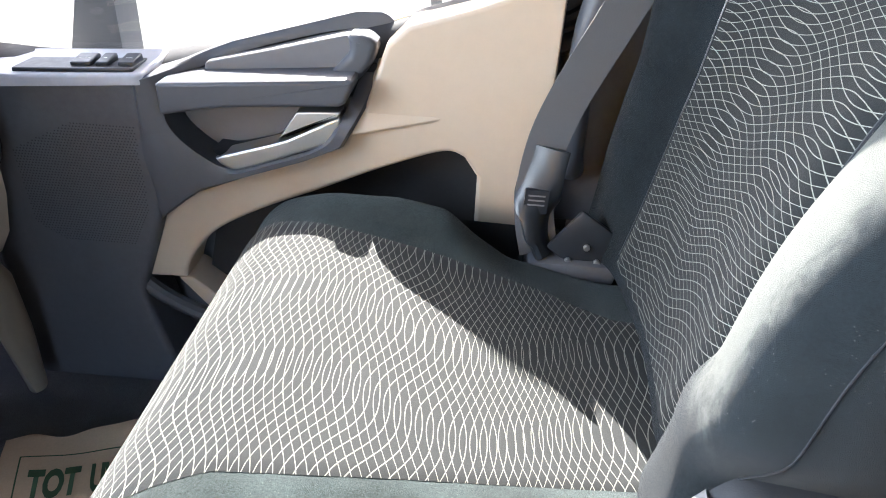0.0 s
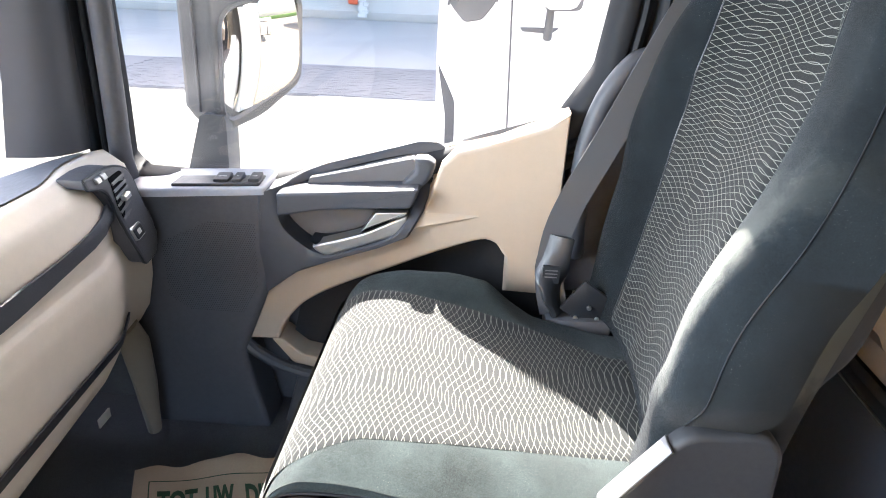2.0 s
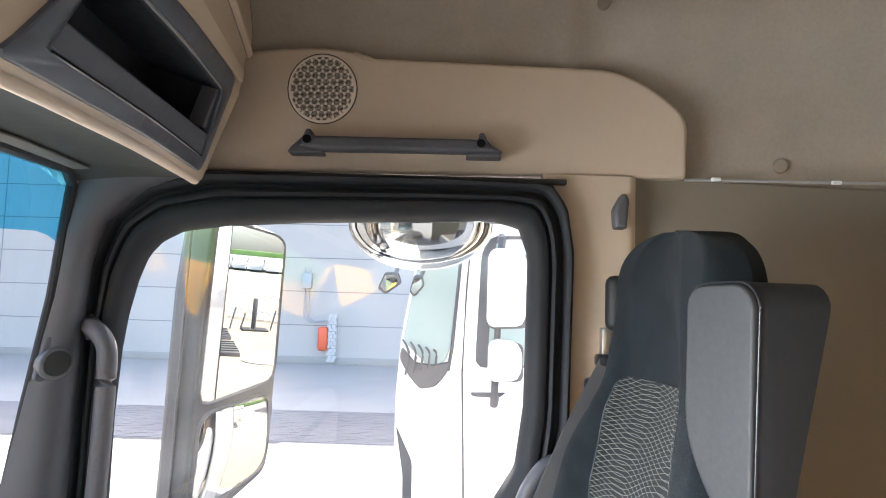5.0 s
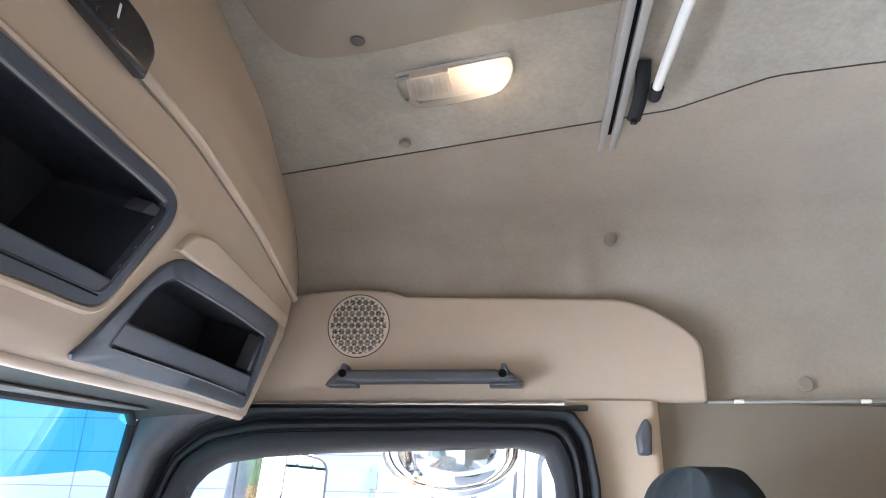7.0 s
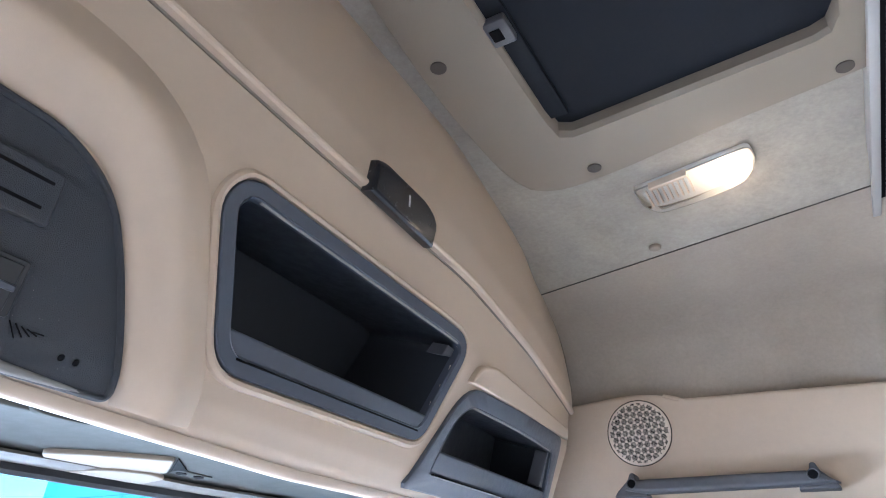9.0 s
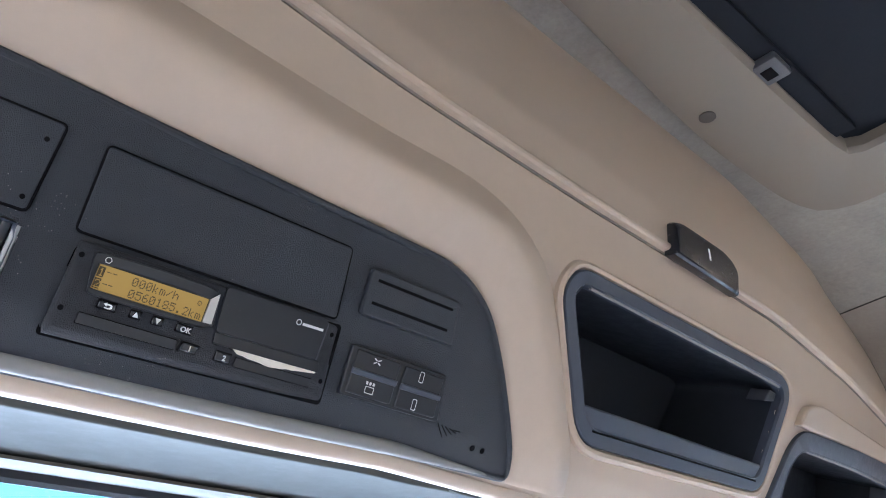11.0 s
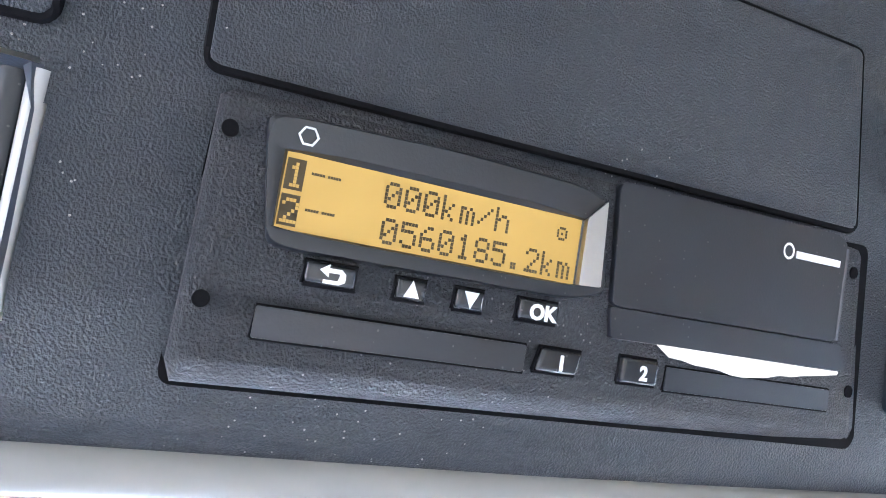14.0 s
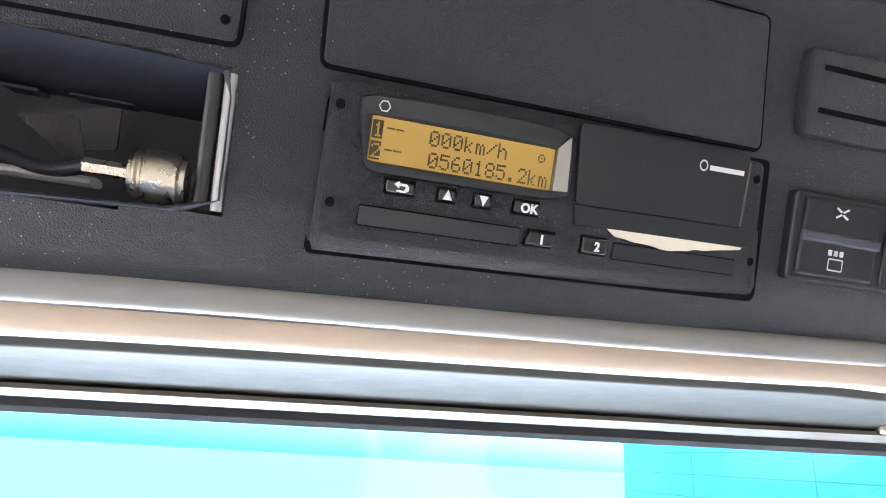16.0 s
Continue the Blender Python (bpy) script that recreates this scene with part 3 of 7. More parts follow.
HOLES = [inset(DARK, 0.022), inset(SHELF, 0.014), inset(CORNER, 0.014)]
console = thing("overhead_console", "beige moulded console over the windscreen with open trays and flaps", "overhead console")
bm = sheet(lambda y, q: face(y, low_edge(y) + (1.897 - low_edge(y)) * q, -0.0015), steps(-1.2, 0.88, 260), steps(0, 1, 80), keep=lambda y, q: not any(within((y, low_edge(y) + (1.897 - low_edge(y)) * q), h) for h in HOLES))
part("front", bm, BEIGE, console, crease=1.2)
# rounded lower lip
bm = sheet(lambda y, a: face(y, low_edge(y), 0) + Vector((-0.010 * (1 - math.cos(a)), 0, -0.010 * math.sin(a))), steps(-1.2, 0.86, 90), steps(0, math.pi, 10))
part("lower_lip", bm, BEIGE, console)
# upper flaps
bm = sheet(lambda y, z: face(y, z, 0.006), steps(-1.2, 0.90, 130), steps(1.903, 2.165, 30), 0.012)
part("flap", bm, BEIGE, console, crease=1.2)
bm = tube([face(y, 1.900, -0.002) for y in steps(-1.2, 0.89, 120)], 0.0018, 6)
part("flap_gap", bm, PLUG, console)
bm = tube([face(y, 1.9072, 0.0055) for y in steps(-1.2, 0.89, 120)], 0.0050, 10)
part("flap_edge", bm, BEIGE, console)
part("end_gap", tube([face(0.897, z, 0.004) for z in steps(1.905, 2.160, 40)], 0.0025, 6), RECESS, console)
# beige bead round the dark panel and round the tray
part("bead", frame_ring(inset(SHELF, -0.010), SHELF, face, [(0, -0.003), (0.15, 0.003), (0.45, 0.0055), (0.8, 0.004), (1, -0.002)], 200, c=(0.0, 1.75)), BEIGE, console)
rim_line = [Vector((p.x, p.y)) for p in curve_pts([(-0.220, 1.6285, 0), (-0.236, 1.664, 0), (-0.264, 1.713, 0), (-0.298, 1.757, 0), (-0.345, 1.7768, 0), (-0.45, 1.774, 0), (-0.58, 1.769, 0), (-0.70, 1.7645, 0), (-0.96, 1.757, 0)], 12)]
RIM_D, RIM_W = [0.0, 0.002, 0.012, 0.022, 0.029, 0.034, 0.039, 0.044, 0.050, 0.058, 0.068, 0.080], [-0.002, 0.0012, 0.0064, 0.0114, 0.0146, 0.0164, 0.0173, 0.0168, 0.0148, 0.0106, 0.0045, -0.003]


def rim(i, k):
    """Out from the dark panel's edge: a sloping face, a soft crease, and back to the console."""
    p, q = rim_line[max(0, int(i) - 2)], rim_line[min(len(rim_line) - 1, int(i) + 2)]
    t = (q - p).normalized()
    n = Vector((t.y, -t.x)).lerp(Vector((1, 0)), 1 - smooth01(i / 14)).normalized()
    at = rim_line[int(i)] + n * RIM_D[int(k)]
    return face(at.x, at.y, RIM_W[int(k)])


part("bevel", sheet(rim, range(len(rim_line)), range(len(RIM_D))), BEIGE, console, "broad bevel round the black panel", crease=1.5)
# wedge of the corner tray
part("corner_brow", slab(rounded([(0.262, 1.781), (0.276, 1.808), (0.325, 1.823), (0.84, 1.857), (0.84, 1.832)], [0.004, 0.02, 0.04, 0.003, 0.003]), face, -0.004, 0.009, 0.004), BEIGE, console)


def tray(name, pts, wide, depth, mouth=None):
    """An open tray: bezel, dark inside, front lip."""
    p = [(a, b) for a, b in pts]
    inner = mouth or inset(p, wide)
    t = part(name, frame_ring(p, inner, face, [(0, -0.005), (0.03, 0.0034), (0.09, 0.0046), (0.85, 0.0038), (1, 0.0012), (1.0, -0.012)], 280), SLATE, console)
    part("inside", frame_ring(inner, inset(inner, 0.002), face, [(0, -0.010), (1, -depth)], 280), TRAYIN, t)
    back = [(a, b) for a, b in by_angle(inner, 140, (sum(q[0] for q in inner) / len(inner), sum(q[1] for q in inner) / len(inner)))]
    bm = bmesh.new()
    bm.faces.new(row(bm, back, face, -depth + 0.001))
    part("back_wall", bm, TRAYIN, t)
    bm = frame_ring(inset(inner, -0.003), inner, face, [(0, 0.0034), (0.5, 0.0044), (1, 0.002)], 280)
    part("inner_edge", bm, SLATE, t)
    return t, inner


t, inner = tray("tray", SHELF, 0.016, 0.16)
lip = rounded([(-0.142, 1.6905), (0.170, 1.6975), (0.184, 1.7165), (-0.160, 1.7105)], 0.004)
part("tray_lip", slab(lip, face, -0.03, 0.0018, 0.003), SLATE, t)
part("tray_groove", tube([face(y, 1.6895 + 0.022 * (y + 0.135), 0.0036) for y in steps(-0.135, 0.17, 20)], 0.0012, 6), DARKHOLE, t)
# Highlight on the bezel's upper edge, drawn as a pale strip.
part("chrome_edge", tube([face(y, 1.8125, 0.001) for y in steps(-0.18, 0.195, 20)], 0.0018, 8), EDGE, t, "thin pale strip for the edge's highlight")
part("end_clip", slab(rounded([(0.176, 1.790), (0.200, 1.795), (0.202, 1.806), (0.184, 1.806)], 0.002), face, -0.03, -0.004, 0.002), GREY, t)
MOUTH = rounded([(0.236, 1.6575), (0.795, 1.6840), (0.745, 1.7895), (0.292, 1.7560), (0.256, 1.7260)], [0.008, 0.006, 0.006, 0.03, 0.02])
t, inner = tray("corner_tray", CORNER, 0.018, 0.13, MOUTH)
lip = rounded([(0.237, 1.6585), (0.794, 1.6850), (0.778, 1.7185), (0.2445, 1.6870)], 0.005)
part("tray_lip", slab(lip, face, -0.03, 0.0016, 0.003), SLATE, t)
part("tray_groove", tube([face(y, 1.6572 + 0.0474 * (y - 0.236), 0.0036) for y in steps(0.24, 0.79, 20)], 0.0012, 6), DARKHOLE, t)
# The corner bezel's highlight, likewise a pale strip.
part("chrome_edge", tube([face(y, 1.757 + 0.0717 * (y - 0.3), 0.001) for y in steps(0.30, 0.74, 20)], 0.0018, 8), EDGE, t, "thin pale strip for the edge's highlight")
part("end_clip", slab(rounded([(0.748, 1.722), (0.772, 1.724), (0.748, 1.786), (0.738, 1.784)], 0.003), face, -0.03, -0.003, 0.002), GREY, t)

# latch of the flap
latch = part("latch", slab(rounded([(-0.060, 1.893), (0.078, 1.893), (0.084, 1.936), (0.056, 1.950), (-0.036, 1.950), (-0.054, 1.942)], [0.003, 0.003, 0.02, 0.02, 0.01, 0.006]), face, 0.002, 0.018, 0.007), KEYCAP, console, "glossy black flap latch")
part("latch_mark", slab(rect(0.012, 0.015, 1.918, 1.934, 0.0005), face, 0.0175, 0.0185), GREYINK, latch)

# the pale header between console and windscreen
WS_Y, WS_X, WS_Z = [-1.2, -0.8, 0.0, 0.5, 0.80, 0.86], [-0.66, -0.57, -0.545, -0.585, -0.675, -0.70], [1.62, 1.60, 1.612, 1.635, 1.66, 1.64]


def header(y, s):
    a = face(y, low_edge(y), 0)
    a.x -= 0.019
    b = Vector((lerp(y, WS_Y, WS_X), y, lerp(y, WS_Y, WS_Z)))
    step = 0.012 * (1 - smooth01((y + 0.34) / 0.26))
    p = a.lerp(b, s)
    p.z = a.z + (b.z - a.z + step) * s + 0.006 * math.sin(math.pi * s) - step * smooth01(s / 0.055)
    return p


tagged(part("trim_header", sheet(header, steps(-1.2, 0.855, 110), [0.0, 0.006, 0.012, 0.018, 0.024, 0.030, 0.036, 0.042, 0.048, 0.056, 0.07, 0.09] + steps(0.12, 1, 16), -0.012), HEADER, crease=1.2), "pale grey header lining over the windscreen", "trim", kind="structure")
tagged(part("trim_windscreen_seal", tube([(lerp(y, WS_Y, WS_X), y, lerp(y, WS_Y, WS_Z) - 0.004) for y in steps(-1.2, 0.80, 60)] + [(-0.69, 0.845, 1.635), (-0.705, 0.855, 1.56), (-0.72, 0.858, 1.43), (-0.757, 0.862, 1.226), (-0.80, 0.87, 0.98)], 0.0095, 10), RUBBER), "black rubber seal round the windscreen", "seal", kind="structure")

tagged(part("trim_header_edge", sheet(lambda y, s: header(y, s) + Vector((0, 0, -0.0025 - 0.001 * math.sin(math.pi * (s - 0.81) / 0.13))), steps(-1.2, 0.80, 80), steps(0.80, 0.94, 6), 0.003), TANEDGE, crease=1.5), "narrow tan edge strip above the windscreen seal", "trim", kind="structure")

roof = part("roof_brow", sheet(lambda y, s: Vector((lerp(y, WS_Y, WS_X) - 0.012, y, lerp(y, WS_Y, WS_Z) + 0.008)).lerp(Vector((-0.88, y, 1.78)), s), steps(-1.25, 1.0, 40), [0.0, 0.5, 1.0], 0.02), WHITE)
tagged(roof, "white painted roof brow above the windscreen", "roof", kind="structure")

# windscreen, with the shade band along its top
def screen(y, s):
    top = Vector((lerp(y, WS_Y, WS_X) - 0.004, y, lerp(y, WS_Y, WS_Z) - 0.004))
    low = Vector((-1.02 + 0.22 * max(0.0, (abs(y + 0.15)) / 1.05) ** 2.2, y, 0.95))
    return top.lerp(low, s)


def turned(bm):
    """The same faces looking the other way, into the cab."""
    bmesh.ops.reverse_faces(bm, faces=bm.faces)
    return bm


windscreen = thing("window_2", "large curved windscreen with a blue shade band along the top", "windscreen", kind="structure")
pane = part("pane", turned(sheet(screen, steps(-1.2, 0.87, 40), steps(0.16, 1, 20))), GLASS, windscreen)
pane.visible_shadow = False
pane = part("shade_band", turned(sheet(screen, steps(-1.2, 0.87, 40), steps(-0.02, 0.16, 4))), TINT, windscreen, "blue tinted shade band")
pane.visible_shadow = False

# ---------- front pillar ----------
def pillar(s, a):
    """s: 0 low to 1 high; a: 0 at the windscreen to 1 at the door frame."""
    z = 0.95 + 0.74 * s
    x0, y0 = lerp(z, [0.95, 1.226, 1.43, 1.63, 1.70], [-0.81, -0.757, -0.72, -0.69, -0.655]), 0.862
    x1, y1 = lerp(z, [0.95, 1.35, 1.5, 1.584, 1.65, 1.70], [-0.716, -0.710, -0.700, -0.672, -0.60, -0.47]), 0.935
    bow = math.sin(math.pi * a) * 0.018
    return Vector((x0 + (x1 - x0) * a + bow, y0 + (y1 - y0) * a - bow, z))


post = thing("pillar_front", "dark grey moulded windscreen pillar with tweeter and grab rail", "pillar", kind="structure")
part("cover", sheet(pillar, steps(0, 1, 40), steps(0, 1, 14), 0.01), PILLAR, post, crease=1.2)
part("cover_joint", tube([pillar(0.80, a) + Vector((0.001, -0.001, 0)) for a in steps(0, 1, 10)], 0.0014, 6), BLACK, post)
def on_post(u, v, w):
    """On the pillar's face round the tweeter: along, up, and out into the cab."""
    p = pillar((1.308 + v - 0.95) / 0.74, 0.34)
    return p + Vector((0.63 * u + 0.78 * w, 0.78 * u - 0.63 * w, 0.0))


part("tweeter_base", slab(rounded([(-0.030, -0.034), (0.034, -0.034), (0.030, 0.046), (-0.022, 0.050)], 0.014), on_post, -0.012, 0.006, 0.004), GREY, post, "raised tweeter base")
sp = part("tweeter", slab(circle(0, 0, 0.030, 36), on_post, -0.006, 0.020, 0.006), BLACK, post, "round tweeter with a punched grille")
part("tweeter_face", slab(circle(0, 0, 0.0235, 32), on_post, 0.018, 0.0212, 0.001), SMOOTH, sp)
dots = bmesh.new()
for i in range(-8, 9):
    for j in range(-8, 9):
        u, v = 0.0031 * (i + 0.5 * (j % 2)), 0.0027 * j
        if u * u + v * v < 0.0215 ** 2:
            dots.faces.new(row(dots, circle(u, v, 0.0011, 6), on_post, 0.0216))
tagged(part("grille_holes", dots, HEADER, sp), "fine punched tweeter grille", kind="stuff")
rail = thing("grab_rail", "long black grab rail on the windscreen pillar", "grab rail")
path = curve_pts([(-0.690, 0.94, 1.375), (-0.672, 0.915, 1.372), (-0.645, 0.905, 1.352), (-0.632, 0.90, 1.315), (-0.632, 0.90, 1.20), (-0.636, 0.90, 1.05), (-0.642, 0.905, 0.95), (-0.65, 0.93, 0.90)], 8)
part("bar", tube(path, 0.018, 16), BLACK, rail)
part("foot", slab(rounded([(-0.70, 1.345), (-0.672, 1.345), (-0.672, 1.40), (-0.70, 1.395)], 0.008), flat("y", 0.955, -1), 0, 0.02, 0.006), BLACK, rail)

# ---------- passenger door ----------
door = thing("door_1", "closed passenger door, black and beige panels with a large window", "door", kind="structure")
side = flat("y", 0.97, -1)


def lean_side(u, v, w):
    """The door's face round the armrest, which falls back towards the window."""
    back = smooth01((u + 0.40) / 0.08) * (0.05 * smooth01((v - 0.85) / 0.08) + 0.35 * max(0.0, v - 0.91))
    return Vector((u, 0.97 - w + back * min(1.0, max(0.0, w / 0.088)), v))


part("window_frame", frame_ring(OUT, WIN, flat("y", 0.945, -1), [(0, -0.06), (0, 0.012), (0.06, 0.018), (0.14, 0.016), (0.18, 0.010), (0.21, -0.006), (0.28, -0.006), (0.31, 0.008), (0.40, 0.013), (0.47, 0.010), (0.49, -0.002), (0.53, -0.002), (0.56, 0.011), (0.68, 0.014), (0.84, 0.008), (0.97, -0.012), (1, -0.03)], 200, c=(-0.22, 1.25)), RUBBER, door, "thick black window surround", crease=0.9)
bm = bmesh.new()
bm.faces.new(row(bm, inset(WIN, -0.01), flat("y", 0.972), 0.0))
pane = part("pane", turned(bm), GLASS, door, "clear door window glass")
pane.visible_shadow = False
part("core", slab([(-0.64, 0.30), (0.16, 0.30), (0.16, 0.97), (-0.05, 0.93), (-0.40, 0.87), (-0.64, 0.85)], flat("y", 0.985), 0, 0.06, 0.0), BLACK, door)
part("outer_skin", slab([(-0.70, 0.1), (0.28, 0.1), (0.28, 1.0), (0.13, 1.06), (0.05, 0.98), (-0.08, 0.935), (-0.38, 0.872), (-0.60, 0.858), (-0.70, 0.87)], flat("y", 1.05), 0, 0.03, 0.008), WHITE, door, "white painted outer door skin")
low = rounded([(-0.665, 0.31), (-0.40, 0.31), (-0.43, 0.45), (-0.455, 0.58), (-0.40, 0.715), (-0.382, 0.80), (-0.388, 0.903), (-0.46, 0.9035), (-0.62, 0.893), (-0.665, 0.89)], [0.01, 0.01, 0.05, 0.02, 0.08, 0.05, 0.01, 0.01, 0.02, 0.01])
part("lower_panel", slab(low, side, 0, 0.083, 0.010), BLACK, door, "black lower door panel with a speaker grille")
dots = bmesh.new()
for j in range(46):
    for i in range(40):
        u, v = -0.585 + 0.0043 * (i + 0.5 * (j % 2)), 0.662 + 0.0040 * j
        if within((u, v), [(-0.60, 0.70), (-0.55, 0.665), (-0.45, 0.662), (-0.418, 0.72), (-0.414, 0.848), (-0.50, 0.842), (-0.585, 0.80)]):
            dots.faces.new(row(dots, circle(u, v, 0.0011, 6), side, 0.0833))
tagged(part("grille_holes", dots, SMOOTH, door), "fine round speaker holes", kind="stuff")
# sill with the switch panel
part("switch_sill", slab(rounded([(-0.640, 0.872), (-0.388, 0.882), (-0.388, 0.971), (-0.655, 0.971)], 0.010), lambda u, v, w: Vector((u, v, 0.885 + 0.065 * (u + 0.625) + 0.10 * max(0.0, v - 0.90) + w)), 0, 0.014, 0.005), SILL, door)
part("switch_base", slab(rect(-0.555, -0.402, 0.888, 0.934, 0.004), lambda u, v, w: Vector((u, v, 0.8985 + 0.062 * (u + 0.625) + w)), 0, 0.006, 0.002), SMOOTH, door)
for k, (a, b) in enumerate(((-0.484, -0.458), (-0.452, -0.436), (-0.424, -0.404))):
    s = part("window_switch", slab(rect(a, b, 0.897, 0.926, 0.003), lambda u, v, w: Vector((u, v, 0.9045 + 0.062 * (u + 0.625) + w * (1.4 if v > 0.91 else 0.8))), 0, 0.006, 0.002), SMOOTH, door)
    part("symbol", slab(rect(a + 0.006, b - 0.006, 0.909, 0.9105), lambda u, v, w: Vector((u, v, 0.9104 + 0.062 * (u + 0.625) + w)), 0, 0.0006), GREYINK, s)
# beige trim that sweeps round the pocket
beige = [(-0.466, 0.598), (-0.43, 0.668), (-0.400, 0.712), (-0.35, 0.755), (-0.28, 0.784), (-0.20, 0.814), (-0.148, 0.838), (-0.122, 0.885), (-0.096, 0.962), (-0.070, 0.986), (0.0, 1.008), (0.075, 1.036), (0.107, 1.060), (0.107, 0.60), (0.028, 0.60),
         (0.024, 0.738), (0.023, 0.80), (0.005, 0.826), (-0.023, 0.832), (-0.10, 0.803), (-0.183, 0.765), (-0.27, 0.726), (-0.34, 0.684), (-0.380, 0.635), (-0.394, 0.600)]
part("beige_trim", slab([tuple(p) for p in curve_pts(beige[:7], 5)] + beige[7:17] + [tuple(p) for p in curve_pts(beige[17:], 5)], side, 0, 0.066, 0.006), BEIGE, door, "beige moulded trim sweeping round the pocket")
part("beige_bulge", slab(rounded([(-0.150, 0.842), (-0.03, 0.873), (0.088, 0.908), (0.107, 0.92), (0.107, 1.056), (0.07, 1.032), (0.0, 1.006), (-0.070, 0.987), (-0.098, 0.978), (-0.125, 0.885)], 0.006), lean_side, 0.05, 0.079, 0.007), BEIGE, door)
part("pocket_back", slab([(-0.40, 0.50), (0.04, 0.50), (0.04, 0.84), (-0.10, 0.815), (-0.35, 0.70)], side, -0.002, 0.012), SKIRT, door, "dark open door pocket")
part("pocket_rim", tube(curve_pts([(-0.466, 0.905, 0.596), (-0.43, 0.903, 0.565), (-0.37, 0.90, 0.538), (-0.28, 0.90, 0.528), (0.10, 0.90, 0.53)], 8), 0.012, 10), GREY, door)
part("pocket_ledge", slab(rounded([(-0.41, 0.598), (-0.39, 0.60), (-0.35, 0.566), (-0.25, 0.552), (0.10, 0.55), (0.10, 0.535), (-0.30, 0.532), (-0.37, 0.545)], 0.006), side, 0, 0.062, 0.004), BEIGE, door)
part("lower_core", slab([(-0.42, 0.31), (0.12, 0.31), (0.12, 0.53), (-0.36, 0.53)], side, 0, 0.06, 0.006), BLACK, door)
# armrest with pull cup and lever
surround = [(-0.412, 0.80), (-0.405, 0.905), (-0.36, 0.918), (-0.295, 0.943), (-0.20, 0.969), (-0.139, 0.986), (-0.105, 0.987), (-0.090, 0.976), (-0.120, 0.885), (-0.148, 0.836), (-0.20, 0.812), (-0.28, 0.783), (-0.35, 0.754), (-0.402, 0.708)]
recess = rounded([(-0.372, 0.903), (-0.325, 0.916), (-0.258, 0.940), (-0.177, 0.961), (-0.142, 0.967), (-0.114, 0.961), (-0.127, 0.930), (-0.142, 0.884), (-0.168, 0.842), (-0.19, 0.827), (-0.287, 0.792), (-0.312, 0.797), (-0.345, 0.818), (-0.372, 0.848)], [0.004, 0.01, 0.02, 0.02, 0.01, 0.01, 0.02, 0.02, 0.015, 0.02, 0.02, 0.02, 0.02, 0.02])
arm = part("armrest", frame_ring(surround, recess, lean_side, [(0, 0.0), (0.0, 0.082), (0.2, 0.088), (0.8, 0.088), (1.0, 0.084), (1.0, 0.03)], 160, c=(-0.25, 0.875)), GREY, door, "dark grey armrest with pull cup and recess")
bm = bmesh.new()
bm.faces.new(row(bm, by_angle(recess, 120, (-0.25, 0.875)), lean_side, 0.034))
part("recess_wall", bm, LEDGE, arm)
part("ledge", slab(rounded([(-0.368, 0.868), (-0.292, 0.884), (-0.219, 0.890), (-0.141, 0.895), (-0.127, 0.930), (-0.368, 0.909)], [0.004, 0.03, 0.03, 0.010, 0.008, 0.005]), side, 0.034, 0.102, 0.005), GREY, arm)
part("cup_back", slab(rounded([(-0.330, 0.900), (-0.18, 0.908), (-0.128, 0.920), (-0.123, 0.955), (-0.144, 0.967), (-0.18, 0.958), (-0.245, 0.941), (-0.324, 0.922)], 0.004), side, 0.020, 0.049, 0.002), LEDGE, arm)
part("cup_corner", slab(rounded([(-0.166, 0.922), (-0.130, 0.916), (-0.112, 0.938), (-0.104, 0.964), (-0.120, 0.974), (-0.144, 0.971), (-0.138, 0.952)], [0.006, 0.006, 0.01, 0.008, 0.008, 0.006, 0.014]), side, 0.040, 0.068, 0.009), GREY, arm)
part("scoop", slab(rounded([(-0.33, 0.815), (-0.290, 0.796), (-0.19, 0.822), (-0.168, 0.838), (-0.150, 0.868), (-0.17, 0.868), (-0.25, 0.825), (-0.30, 0.812)], 0.008), side, 0.034, 0.080, 0.01), SMOOTH, arm)
lever = part("door_handle", slab(rounded([(-0.317, 0.809), (-0.293, 0.816), (-0.224, 0.838), (-0.150, 0.877), (-0.149, 0.868), (-0.160, 0.843), (-0.173, 0.835), (-0.242, 0.808), (-0.293, 0.789), (-0.312, 0.800)], [0.002, 0.01, 0.02, 0.002, 0.004, 0.01, 0.01, 0.02, 0.006, 0.006]), side, 0.050, 0.082, 0.004), CHROME, door, "satin chrome door lever")
part("lever_plate", slab(rounded([(-0.203, 0.880), (-0.148, 0.884), (-0.152, 0.876), (-0.181, 0.866), (-0.219, 0.848), (-0.232, 0.838)], [0.003, 0.003, 0.002, 0.01, 0.02, 0.002]), side, 0.060, 0.087, 0.002), CHROME, lever)
# handle at the door post
handle = thing("post_handle", "dark grey grab handle on the door post", "grab handle")
part("bar", tube(curve_pts([(0.150, 0.955, 0.80), (0.140, 0.925, 0.84), (0.136, 0.915, 0.98), (0.155, 0.913, 1.075), (0.190, 0.915, 1.135), (0.225, 0.925, 1.150), (0.245, 0.955, 1.150)], 8), 0.017, 14), GREY, handle)
part("backing", slab(rounded([(0.118, 0.72), (0.365, 0.72), (0.365, 1.12), (0.245, 1.14), (0.20, 1.10), (0.15, 1.02), (0.118, 0.98)], 0.01), flat("y", 0.972, -1), 0, 0.02, 0.005), BLACK, handle)

